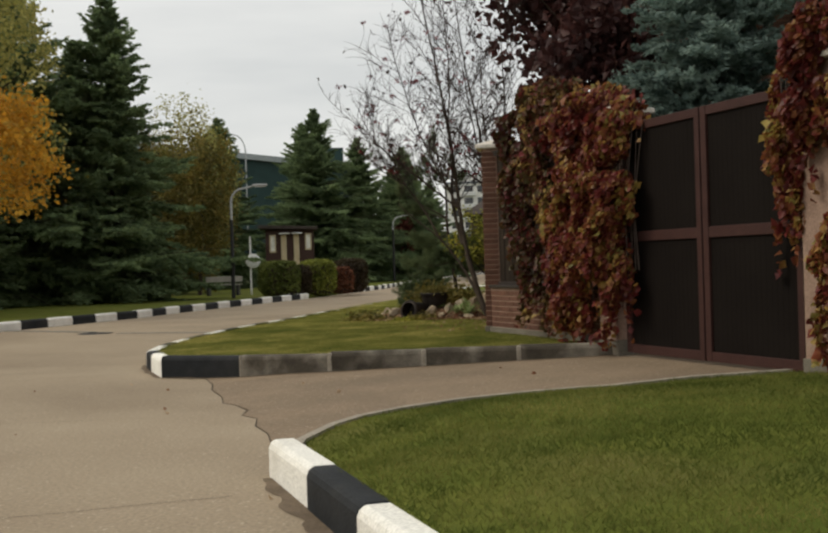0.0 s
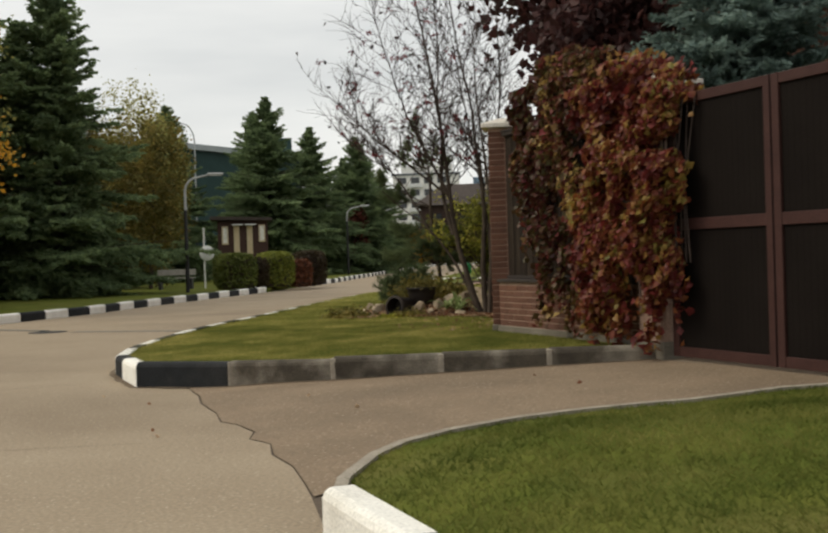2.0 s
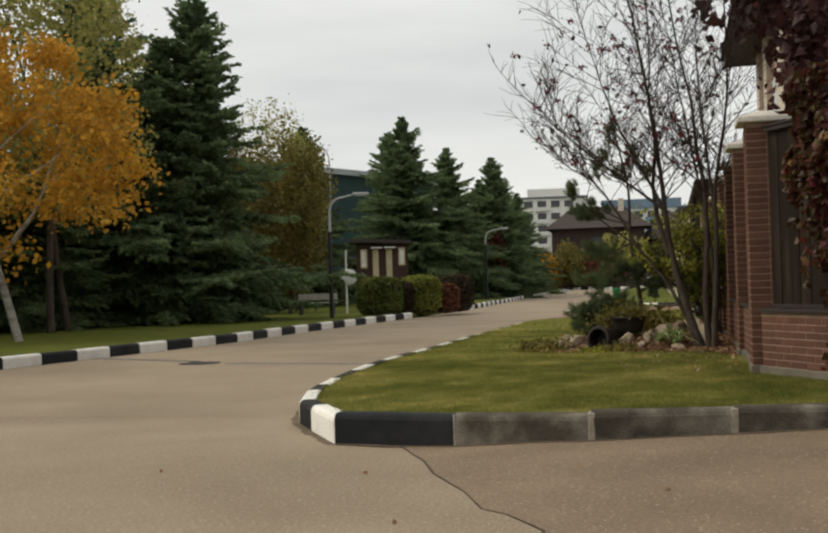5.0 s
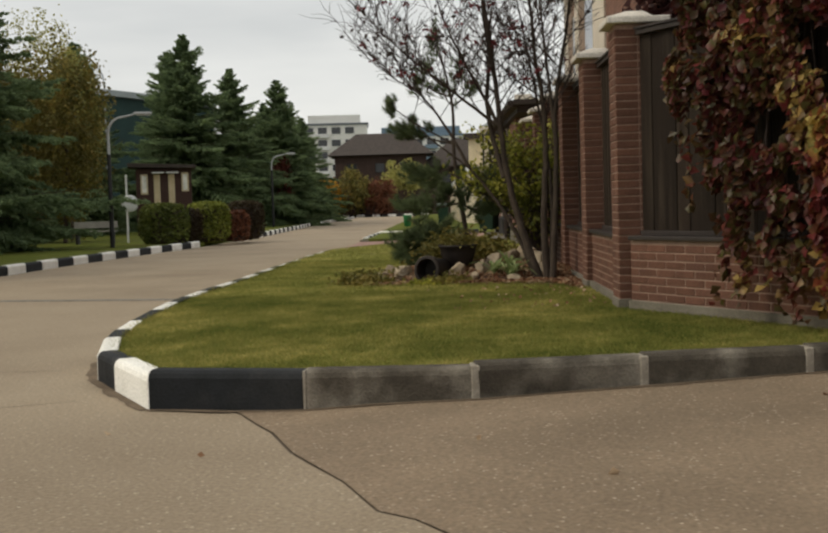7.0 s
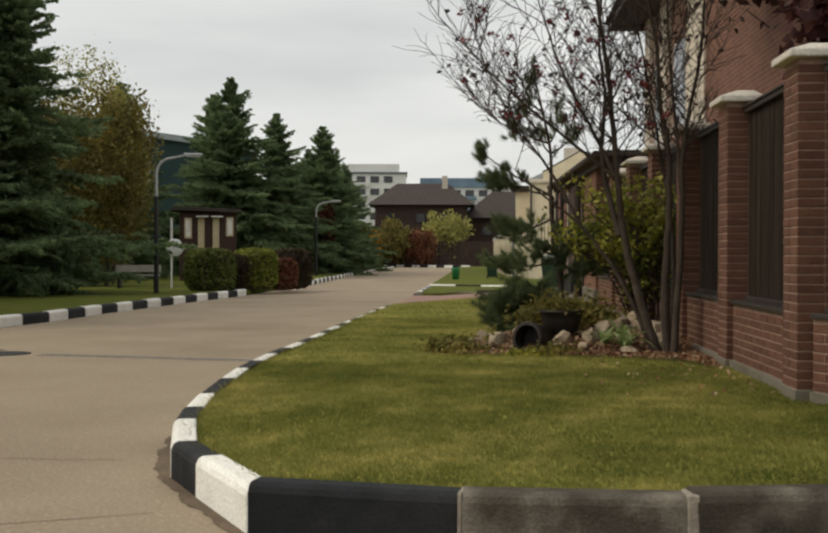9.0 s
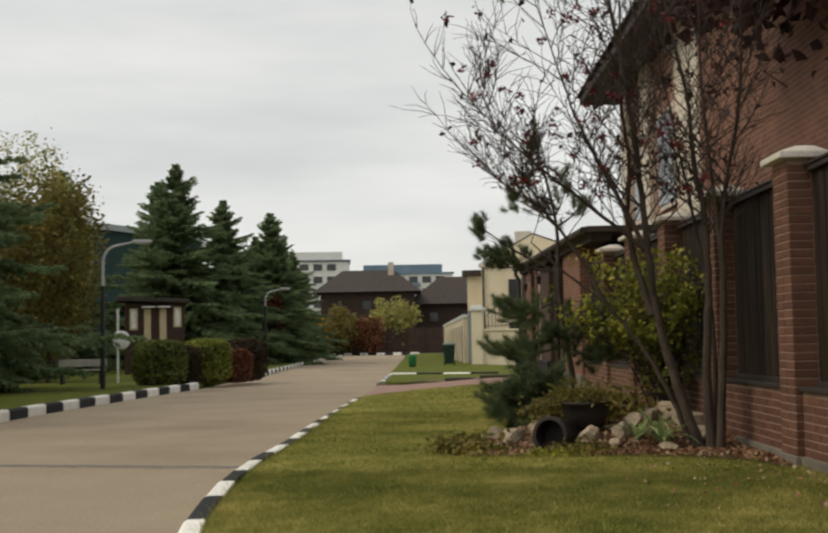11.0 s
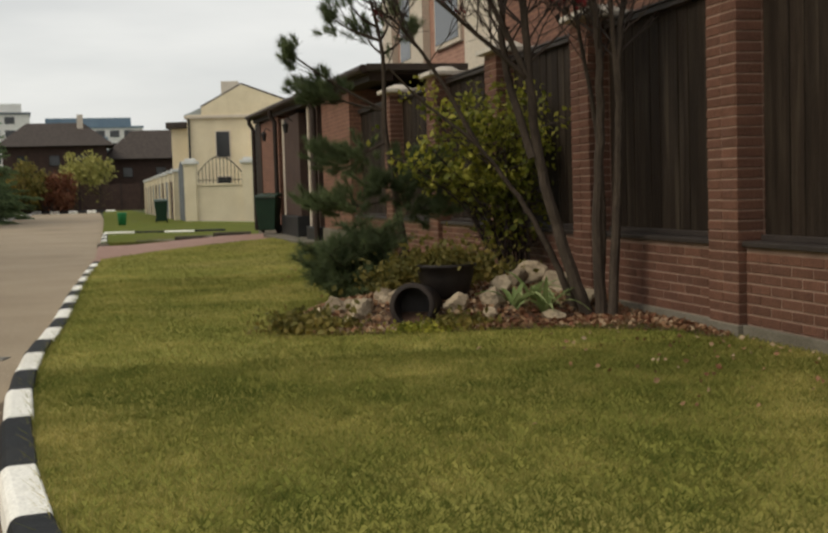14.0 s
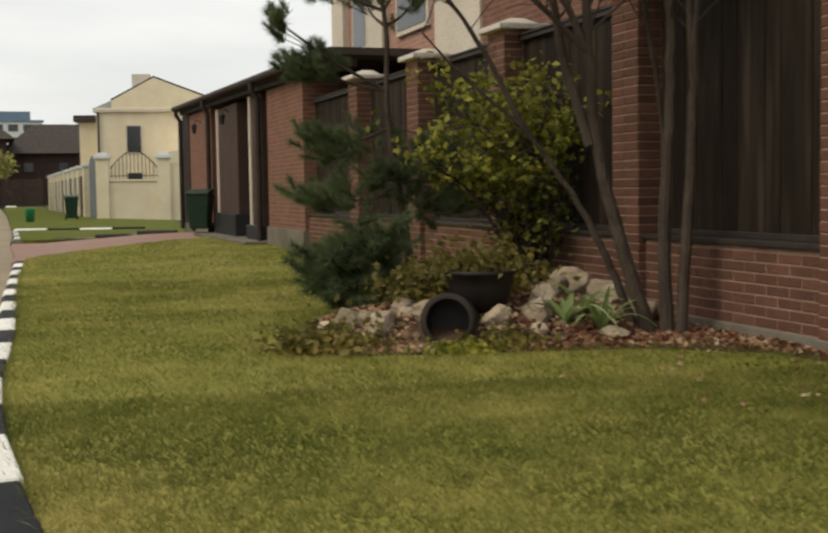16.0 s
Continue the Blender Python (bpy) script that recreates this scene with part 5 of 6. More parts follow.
def mound(x, y):
    d = ((x - 0.45) / 1.5) ** 2 + ((y - 8.6) / 1.1) ** 2
    return lawn_height(x, y) + 0.012 + 0.20 * max(0.0, 1 - d) + 0.02 * noise.noise((x * 4, y * 4, 1.0)) * max(0.0, 1.2 - d)


bed = sheet("planting_bed", ROCKERY, mound, M_EARTH, 0.16, "dark earth bed under stones and fallen leaves", 0.1, category="planting bed")
rr = random.Random(9)
rock(-0.41, 8.0, mound(-0.41, 8.0) + 0.07 * 0.4, (0.13, 0.10, 0.075), 1)
rock(1.02, 8.7, mound(1.02, 8.7) + 0.16 * 0.45, (0.15, 0.12, 0.10), 2)
rock(1.24, 8.42, mound(1.24, 8.42) + 0.13 * 0.45, (0.14, 0.11, 0.10), 3)
rock(0.85, 8.55, mound(0.85, 8.55) + 0.12 * 0.45, (0.13, 0.10, 0.09), 4)
rock(1.38, 8.05, mound(1.38, 8.05) + 0.09 * 0.45, (0.13, 0.10, 0.09), 5)
rock(-0.22, 8.35, mound(-0.22, 8.35) + 0.06 * 0.4, (0.11, 0.08, 0.065), 6)
rock(-0.62, 8.2, mound(-0.62, 8.2) + 0.07 * 0.45, (0.11, 0.08, 0.07), 7)
rock(-0.8, 7.95, mound(-0.8, 7.95) + 0.06 * 0.45, (0.10, 0.07, 0.06), 8)
rock(-0.92, 7.75, mound(-0.92, 7.75) + 0.05 * 0.45, (0.08, 0.06, 0.05), 9)
rock(-0.10, 8.05, mound(-0.10, 8.05) + 0.07 * 0.45, (0.09, 0.08, 0.07), 10)
rock(0.62, 7.9, mound(0.62, 7.9) + 0.08 * 0.45, (0.12, 0.09, 0.08), 11)
rock(0.33, 7.8, mound(0.33, 7.8) + 0.07 * 0.45, (0.10, 0.08, 0.07), 12)
rock(0.72, 8.2, mound(0.72, 8.2) + 0.08 * 0.45, (0.11, 0.08, 0.08), 13)
rock(1.05, 7.6, mound(1.05, 7.6) + 0.05 * 0.45, (0.09, 0.07, 0.05), 14)
for k in range(26):
    a = rr.uniform(-1, 1)
    x = 0.25 + a * 1.15
    y = 7.45 + abs(a) * 0.35 + rr.uniform(0, 0.9)
    if (x + 0.03) ** 2 + (y - 7.75) ** 2 < 0.11 or (x - 0.27) ** 2 + (y - 8.1) ** 2 < 0.09:
        continue
    s = rr.uniform(0.03, 0.065)
    rock(x, y, mound(x, y) + s * 0.3, (s * 1.3, s, s * 0.8), 20 + k, label="small pale stone in the rockery")

pipe_m = Matrix.Translation((-0.03, 7.62, 0.39)) @ Matrix.Rotation(radians(-16), 4, "Z") @ Matrix.Rotation(radians(84), 4, "X")
pipe = Shape().lathe([(0.140, 0.0), (0.170, 0.0), (0.178, -0.012), (0.178, -0.07), (0.165, -0.085), (0.165, -0.36), (0.140, -0.36), (0.140, 0.0)], 28, pipe_m)
po = tagged(new("clay_pipe", pipe.mesh("clay_pipe", M_CLAY, 0, True)), "dark clay pipe lying open-ended among the stones", "pipe")
# A dark disc set into the bore paints the shade inside the pipe.
back = Shape().lathe([(0.0, -0.22), (0.142, -0.22)], 28, pipe_m)
part("shade_disc", back, M_POT, po, "dark disc standing in for the shade inside the pipe")

pot = thing("planter_bowl", Matrix.Translation((0.27, 8.12, 0.40)), "dark iron planter bowl with withered plants", "planter")
part("bowl", Shape().lathe([(0.0, 0.0), (0.13, 0.0), (0.17, 0.03), (0.215, 0.16), (0.235, 0.245), (0.25, 0.25), (0.25, 0.275), (0.225, 0.275), (0.205, 0.22), (0.0, 0.21)], 32), M_POT, pot, smooth=True)
part("soil", Shape().lathe([(0.0, 0.232), (0.212, 0.228)], 24), M_EARTH, pot, "dark potting soil")
rgp = np.random.default_rng(61)
pc = np.stack([rgp.normal(size=900) * 0.14 - 0.03, rgp.normal(size=900) * 0.09, 0.24 + np.abs(rgp.normal(size=900)) * 0.085], 1)
place(new("planting", leaves("planting", pc, M_OCHRE, 0.035, rgp, None, 1.6)), pot, "withered green and brown plants", "stuff")


def clump(name, m, n, material, label, seed, size=0.04, radius=0.16, high=0.16):
    r = np.random.default_rng(seed)
    t = thing(name, m, label, "plant")
    c = r.normal(size=(n, 3)) * (radius, radius * 0.8, high * 0.5)
    c[:, 2] = np.abs(c[:, 2])
    st = Shape()
    for k in range(10):
        a = r.uniform(0, 6.28)
        st.tube([(0, 0, -0.02), (math.cos(a) * radius * 0.5, math.sin(a) * radius * 0.5, high * 0.5)], [0.004, 0.002], 4, False)
    part("stalk_tuft", st, M_TWIG, t, kind="stuff")
    place(new("foliage", leaves("foliage", c, material, size, r, None, 1.5)), t)
    return t


clump("low_plant", Matrix.Translation((0.06, 7.36, mound(0.06, 7.36))), 600, M_SHRUB, "low yellow-green plant at the front of the rockery", 71, 0.03, 0.13, 0.05)
clump("low_plant", Matrix.Translation((0.30, 7.40, mound(0.30, 7.40))), 500, M_OCHRE, "low browning plant at the front of the rockery", 72, 0.035, 0.13, 0.09)
clump("low_plant", Matrix.Translation((-0.80, 7.62, mound(-0.80, 7.62))), 900, M_OCHRE, "low dull green plant at the rockery's edge", 73, 0.04, 0.17, 0.14)
clump("low_plant", Matrix.Translation((-0.08, 8.55, mound(-0.08, 8.55))), 700, M_OCHRE, "leafy dull green plant behind the planter bowl", 74, 0.040, 0.13, 0.24)
clump("low_plant", Matrix.Translation((0.45, 8.75, mound(0.45, 8.75))), 1300, M_OCHRE, "dull green plant behind the planter bowl", 75, 0.045, 0.22, 0.32)
clump("low_plant", Matrix.Translation((0.15, 9.0, mound(0.15, 9.0))), 700, M_OCHRE, "thin leafy plant at the foot of the shrub", 76, 0.040, 0.26, 0.22)


def straps(m, n, seed, label, length=0.36):
    """Arching strap leaves from one crown, each a ribbon."""
    r = random.Random(seed)
    t = thing("strap_leaf_plant", m, label, "plant", "strap-leaved plants")
    for k in range(n):
        a = r.uniform(0, 6.28)
        ln, arch, w = length * r.uniform(0.7, 1.15), r.uniform(0.3, 1.0), r.uniform(0.016, 0.026)
        s = Shape()
        pts = []
        for i in range(7):
            u = i / 6
            out = ln * (u * (0.35 + 0.5 * arch))
            z = ln * (0.95 * u - arch * 0.95 * u * u)
            ww = w * (1 - u ** 2.2) + 0.002
            c = Vector((math.cos(a) * out, math.sin(a) * out, z))
            sd = Vector((-math.sin(a), math.cos(a), 0)) * ww
            pts += [c - sd, c + Vector((0, 0, -0.006)), c + sd]
        s.add(pts, [(3 * i + j, 3 * i + j + 1, 3 * i + j + 4, 3 * i + j + 3) for i in range(6) for j in range(2)])
        part("leaf", s, M_STRAP, t)
    return t


straps(Matrix.Translation((0.78, 7.78, mound(0.78, 7.78))), 11, 4, "pale green strap-leaved plant among stones", 0.5)
straps(Matrix.Translation((1.0, 7.7, mound(1.0, 7.7))), 13, 5, "arching pale green strap-leaved plant", 0.44)
straps(Matrix.Translation((0.95, 7.98, mound(0.95, 7.98))), 6, 6, "upright pale strap-leaved plant by the big stones", 0.46)

# fallen leaves
rl = np.random.default_rng(81)
fp = rl.uniform((-1.05, 6.1), (2.2, 9.9), (11500, 2))
fp = fp[inside(ROCKERY, fp) & ((np.abs(fp[:, 0] + 0.0) > 0.20) | (np.abs(fp[:, 1] - 7.8) > 0.22))]
fall = np.array([(x, y, mound(x, y) + 0.008 + 0.012 * rl.uniform()) for x, y in fp])
tagged(new("fallen_leaves", leaves("fallen_leaves", fall, M_MULCH, 0.038, rl, rl.normal(size=(len(fall), 3)) * (1, 1, 0.15), 1.3)), "brown and russet fallen leaves over the bed", "leaf litter", kind="stuff")
sp = []
while len(sp) < 420:
    s_, o_ = rl.uniform(0.2, 12), abs(rl.normal()) * 0.7 + 0.03
    q = W0 + WU * s_ + WN * o_
    sp.append((q.x, q.y, lawn_height(q.x, q.y) + 0.03))
tagged(new("fallen_leaves", leaves("fallen_leaves", np.array(sp), M_MULCH, 0.026, rl, rl.normal(size=(len(sp), 3)) * (1, 1, 0.2), 1.3)), "scattered brown leaves along the wall's foot", "leaf litter", kind="stuff")
rdl = [(1.92, -2.87), (1.74, -2.61), (0.89, -1.24), (0.13, -0.74), (4.5, -5.9), (-0.5, -1.5), (2.9, -1.6), (3.9, 0.1), (1.5, -4.2), (3.0, -6.8), (2.2, -0.9), (4.4, -0.5), (-1.5, -3.0)]
tagged(new("fallen_leaves", leaves("fallen_leaves", np.array([(x, y, rise(x, y) + 0.012) for x, y in rdl]), M_MULCH, 0.045, rl, rl.normal(size=(len(rdl), 3)) * (1, 1, 0.3), 1.3)), "a few curled leaves on the asphalt", "leaf litter", kind="stuff")


# ---- grass blades ----
def blades(name, pts, height, material, label, seed, high=0.04, wide=0.0032):
    r = np.random.default_rng(seed)
    n = len(pts)
    z = np.array([height(x, y) for x, y in pts])
    base = np.stack([pts[:, 0], pts[:, 1], z - 0.003], 1)
    a = r.uniform(0, 6.28, n)
    side = np.stack([np.cos(a), np.sin(a), np.zeros(n)], 1) * wide * r.uniform(0.7, 1.3, n)[:, None]
    lean = r.normal(size=(n, 3)) * 0.85
    lean[:, 2] = 1.0
    tip = base + lean * (high * r.uniform(0.5, 1.25, n))[:, None]
    verts = np.stack([base - side, base + side, tip], 1).reshape(-1, 3)
    return tagged(new(name, array_mesh(name, verts, np.arange(3 * n).reshape(-1, 3), material)), label, "grass", kind="stuff")


rb = np.random.default_rng(91)
pts = np.concatenate([rb.uniform((-3.2, 0.1), (5.0, 6.2), (260000, 2)), rb.uniform((-4.6, 6.2), (2.6, 14.0), (120000, 2)), rb.uniform((-7.0, 14.0), (1.0, 24.5), (60000, 2))])
inner = [(0.45 + (x - 0.45) * 0.94, 8.1 + (y - 8.1) * 0.8) for x, y in ROCKERY]
pts = pts[inside(lawn_outline, pts) & ~inside(inner, pts)]
blades("grass", pts, lambda x, y: max(lawn_height(x, y), mound(x, y) - 0.004) if y > 6 and y < 10 and x > -1.1 else lawn_height(x, y), M_BLADE2, "short mown yellowing grass blades on the lawn", 92, 0.030, 0.0040)
near_outline = DRIVE_NEAR[1:] + [(8.2, -2.2), (10.0, -4.0), (9.0, -9.0)] + offset([(4.3, -5.46), (7.6, -9.65)], 0.14)[::-1]
pts = rb.uniform((3.4, -9.8), (10.0, -0.5), (150000, 2))
pts = pts[inside(near_outline, pts)]
grid_h = {}


def quick_height(x, y):
    key = (round(x * 8), round(y * 8))
    if key not in grid_h:
        grid_h[key] = near_lawn_height(key[0] / 8, key[1] / 8)
    return grid_h[key]


blades("grass", pts, quick_height, M_BLADE, "short mown green grass blades beside the driveway", 93, 0.034, 0.0040)
edge_pts = []
for line, side in ((offset([(0.1, 0.0)] + DRIVE_FAR[1:], 0.155), 1), (offset(ISLAND_EDGE, -0.155), 1)):
    for p in resample([(*q, 0) for q in line], 0.012):
        edge_pts.append((p.x + rb.normal() * 0.012, p.y + rb.normal() * 0.012))
blades("grass", np.array(edge_pts), lawn_height, M_BLADE2, "longer grass fringe along the kerb", 94, 0.06, 0.0035)


# ---- road details ----
def drain(a, b, width, label):
    a, b = Vector((*a, 0)), Vector((*b, 0))
    t = thing("channel_drain", frame_of(a, b - a), label, "drain", kind="structure")
    ln = (b - a).length
    part("frame", Shape().box(0, ln, -width / 2, width / 2, -0.02, 0.006), M_IRON, t, "dark slot")
    part("edge", Shape().box(0, ln, -width / 2 - 0.03, -width / 2, -0.02, 0.010), M_MORTAR, t, bevel=0.002)
    part("edge", Shape().box(0, ln, width / 2, width / 2 + 0.03, -0.02, 0.010), M_MORTAR, t, bevel=0.002)
    n = int(ln / 0.5)
    for k in range(n):
        part("grate", Shape().box(k * ln / n + 0.01, (k + 1) * ln / n - 0.01, -width / 2 + 0.02, width / 2 - 0.02, 0.0, 0.009), M_DRAIN, t, bevel=0.002)
    return t


drain((-6.4, 8.35), (-3.3, 8.3), 0.16, "narrow steel channel drain across the road")
drain((-10.0, 9.5), (-7.3, 8.75), 0.2, "steel channel drain running to the kerb")
mh = thing("manhole_cover", Matrix.Translation((-6.95, 8.35, 0)), "dark round manhole cover in the asphalt", "manhole", kind="structure")
part("ring", Shape().lathe([(0.0, 0.004), (0.27, 0.004), (0.28, 0.008), (0.34, 0.008), (0.345, -0.01)], 28), M_IRON, mh)
for a, b in (((1.6, -8.3), (4.35, -5.8)), ((-7.5, 0.3), (-1.35, 1.66)), ((-2.9, -1.45), (-0.48, 0.42)), ((-1.9, -5.05), (2.0, -3.1))):
    q = resample([(*a, 0), (*b, 0)], 0.18)
    s = Shape()
    for i, p in enumerate(q):
        j = 0.03 * noise.noise((p.x * 2, p.y * 2, 5))
        s.v += [(p.x, p.y + j, 0.003), (p.x, p.y + j + 0.006 + 0.008 * abs(noise.noise((p.x * 5, p.y * 5, 2))), 0.003)]
    s.f += [(2 * i, 2 * i + 2, 2 * i + 3, 2 * i + 1) for i in range(len(q) - 1)]
    tagged(new("crack", s.mesh("crack", M_CRACK)), "fine dark crack across the asphalt", "crack", kind="structure")
M_DIRT = mat("road_dirt", (0.105, 0.076, 0.050), (0.165, 0.122, 0.084), 5, 0.95, 50, 0.4, c=(0.07, 0.052, 0.036), c_amount=0.6)


def dirt_line(line, width, height, label, seed):
    """A ragged band of grit washed against a kerb's foot, on the left of its line."""
    r = random.Random(seed)
    fine = [(p.x, p.y) for p in resample([(*p, 0) for p in line], 0.07)]
    inner, s = offset(fine, -0.01), Shape()
    outer = [offset(fine, width * (0.45 + 0.9 * abs(noise.noise((k * 0.13, seed, 0.0))) + 0.25 * r.random()))[k] for k in range(len(fine))]
    for a, b in zip(inner, outer):
        s.v += [(a[0], a[1], height(*a) + 0.005), (b[0], b[1], height(*b) + 0.004)]
    s.f += [(2 * k, 2 * k + 2, 2 * k + 3, 2 * k + 1) for k in range(len(fine) - 1)]
    return tagged(new("dirt", s.mesh("dirt", M_DIRT)), label, "dirt", kind="structure")


dirt_line(ISLAND_EDGE[:9], 0.10, lambda x, y: 0.0, "brown grit along the foot of the painted kerb", 3)
dirt_line([(p[0], p[1]) for p in (DRIVE_FAR + [(5.35, 1.26)])[::-1]], 0.06, drive_height, "dark grit along the foot of the bare kerb", 5)
dirt_line([(7.6, -9.65), (4.18, -5.31)], 0.10, lambda x, y: 0.0, "brown grit along the kerb beside the lawn", 7)
MORTAR_MESH = Shape().box(-0.026, 0.026, -0.004, 0.152, 0.0, 0.296).mesh("joint", M_MORTAR, 0.006, False, 1)
jr = thing("kerb_joints", Matrix.Identity(4), "pale mortar joints between bare kerb stones", "mortar joint", kind="structure")
drive_pts = resample([(*p, 0) for p in DRIVE_FAR + [(5.35, 1.26)]], 1.0)
for k in range(1, len(drive_pts) - 1):
    p, d = drive_pts[k], (drive_pts[k + 1] - drive_pts[k - 1]).normalized()
    ob = new("joint", MORTAR_MESH)
    ob.matrix_world = Matrix.Translation((p.x, p.y, 0.235 + 0.012 * p.x - 0.298)) @ Matrix.Rotation(math.atan2(d.y, d.x), 4, "Z") @ Matrix.Scale(1.0 if k > 1 else 0.35, 4, (1, 0, 0))
    ob.parent = jr
strip = Shape()
ln = offset(DRIVE_NEAR, 0.07)
for (a, b), (c, d) in zip(zip(DRIVE_NEAR, DRIVE_NEAR[1:]), zip(ln, ln[1:])):
    q = [(a, c), (b, d)]
    pts8 = [(p[0], p[1], rise(*p) + dz) for p in (a, b, d, c) for dz in (-0.1, 0.045 if p != DRIVE_NEAR[0] and p != ln[0] else -0.02)]
    strip.add(pts8, [(0, 2, 3, 1), (2, 4, 5, 3), (4, 6, 7, 5), (6, 0, 1, 7), (1, 3, 5, 7)])
tagged(new("edging", strip.mesh("edging", M_MORTAR)), "thin pale concrete edging of the driveway", "edging", kind="structure")

# the paved path to the entrance
PATH_OUT = [(-5.25, 19.8), (-4.95, 19.7), (-4.25, 21.65), (-3.25, 24.05), (-2.0, 26.1), (-2.5, 29.6), (-7.3, 29.7), (-7.0, 28.2), (-5.65, 22.0)]
path_z = lambda x, y: 0.06 + 0.20 * min(1.0, max(0.0, (x + 6.6) / 2.9))
pav = sheet("pavement", PATH_OUT, path_z, M_PAVER, 0.8, "pink paved path to the entrance building", 0.1)
kerb([(-7.4, 29.95), (-2.6, 30.3)], lambda k: "bare", lambda x, y: path_z(x, y) + 0.06, "low dark kerb edging the paved path", face=-1)
kerb([(-8.9, 37.8), (-4.6, 37.2)], stripe, lambda x, y: 0.20, "flush black and white kerb across the verge", face=-1)


# ---- things across the road ----
def lamp_post(m, high, arm, label, dark=0.7, head=0.5):
    t = thing("street_lamp", m, label, "street lamp", "street lamps")
    part("lower_pole", Shape().tube([(0, 0, -0.1), (0, 0, high * dark)], [0.075, 0.06], 12), M_IRON, t, "dark lower pole")
    pts = [(0, 0, high * dark), (0, 0, high * 0.86)] + [(arm * (1 - math.cos(u)) * 0.55, 0, high * 0.86 + high * 0.12 * math.sin(u)) for u in (0.4, 0.8, 1.2, 1.57)] + [(arm, 0, high)]
    part("arm", Shape().tube(pts, [0.05, 0.045, 0.04, 0.04, 0.035, 0.035, 0.03], 10), M_ALU, t, "pale curved arm")
    hd = part("head", Shape().box(arm - 0.05, arm + head, -0.09, 0.09, high - 0.02, high + 0.07), M_ALU, t, "flat lamp head", 0.03)
    part("lens", Shape().box(arm + 0.03, arm + head - 0.06, -0.07, 0.07, high - 0.035, high - 0.021), M_WHITEMETAL, hd)
    return t


lamp_post(at(-14.42, 26.9, 0.14, radians(28)), 4.08, 0.84, "dark street lamp with a pale curved arm on the verge")
lamp_post(at(-21.0, 58.8, 0.14, radians(28)), 4.2, 0.9, "street lamp with a pale arm before dark spruces", 0.78)
lamp_post(at(-31.3, 58.6, 0.14, radians(200)), 10.2, 1.4, "tall grey street lamp far behind the trees", 0.3)

mp = thing("traffic_mirror", at(-16.6, 32.2, 0.14), "white pole carrying a round white-backed traffic mirror", "mirror")
part("pole", Shape().tube([(0, 0, -0.1), (0, 0, 2.4)], 0.035, 12), M_WHITEMETAL, mp)
mm = Matrix.Translation((0.16, -0.08, 1.38)) @ Matrix.Rotation(radians(40), 4, "Z") @ Matrix.Rotation(radians(90), 4, "X")
disc = part("shell", Shape().lathe([(0.0, -0.12), (0.15, -0.10), (0.27, -0.03), (0.30, 0.0), (0.28, 0.02), (0.0, 0.02)], 28, mm), M_WHITEMETAL, mp, "white domed shell", smooth=True)
part("arm", Shape().tube([(0, 0, 1.45), (0.14, -0.06, 1.42)], 0.02, 8), M_IRON, mp)

bench = thing("bench", at(-17.4, 31.3, 0.14, radians(20)), "low bench with a pale slatted seat", "bench")
for k in range(3):
    part("slat", Shape().box(-0.75, 0.75, -0.2 + 0.14 * k, -0.09 + 0.14 * k, 0.42, 0.46), M_BENCH, bench, bevel=0.008)
part("backrest", Shape().box(-0.75, 0.75, 0.24, 0.28, 0.55, 0.78), M_BENCH, bench, bevel=0.008)
for x in (-0.6, 0.6):
    part("leg", Shape().box(x - 0.05, x + 0.05, -0.2, 0.26, 0, 0.42), M_IRON, bench, bevel=0.008)

BX = Vector((2.24, 1.1, 0)).normalized()
booth = thing("guard_booth", frame_of((-21.4, 42.5), BX, 0.14), "small brown timber booth with pale door strips", "booth")
part("wall", Shape().box(0, 2.45, 0, 2.2, 0, 3.0), M_BOOTH, booth, "brown horizontal boards")
part("roof", Shape().add([(-0.35, -0.35, 3.08), (2.65, -0.35, 2.98), (2.65, 2.5, 2.98), (-0.35, 2.5, 3.08), (-0.35, -0.35, 3.26), (2.65, -0.35, 3.12), (2.65, 2.5, 3.12), (-0.35, 2.5, 3.26)], [(3, 2, 1, 0), (4, 5, 6, 7), (0, 1, 5, 4), (1, 2, 6, 5), (2, 3, 7, 6), (3, 0, 4, 7)]), M_ROOF, booth, "flat grey-brown roof", 0.01)
for x0, x1, z0, z1 in ((0.2, 0.52, 1.85, 2.75), (2.0, 2.32, 1.95, 2.8)):
    w = part("window", Shape().box(x0, x1, -0.04, 0.0, z0, z1), M_WOODPALE, booth, "pale framed window", 0.01)
    part("pane", Shape().box(x0 + 0.06, x1 - 0.06, -0.05, -0.042, z0 + 0.07, z1 - 0.07), M_APT, w, "bright pane")
for x0 in (0.78, 1.42):
    d = part("door", Shape().box(x0, x0 + 0.28, -0.05, 0.0, 0.1, 2.75), M_WOODPALE, booth, "pale yellow door strip", 0.01)
    part("canopy", Shape().box(x0 - 0.08, x0 + 0.45, -0.32, 0.0, 2.78, 2.84), M_WHITEMETAL, d, "small white canopy", 0.006)


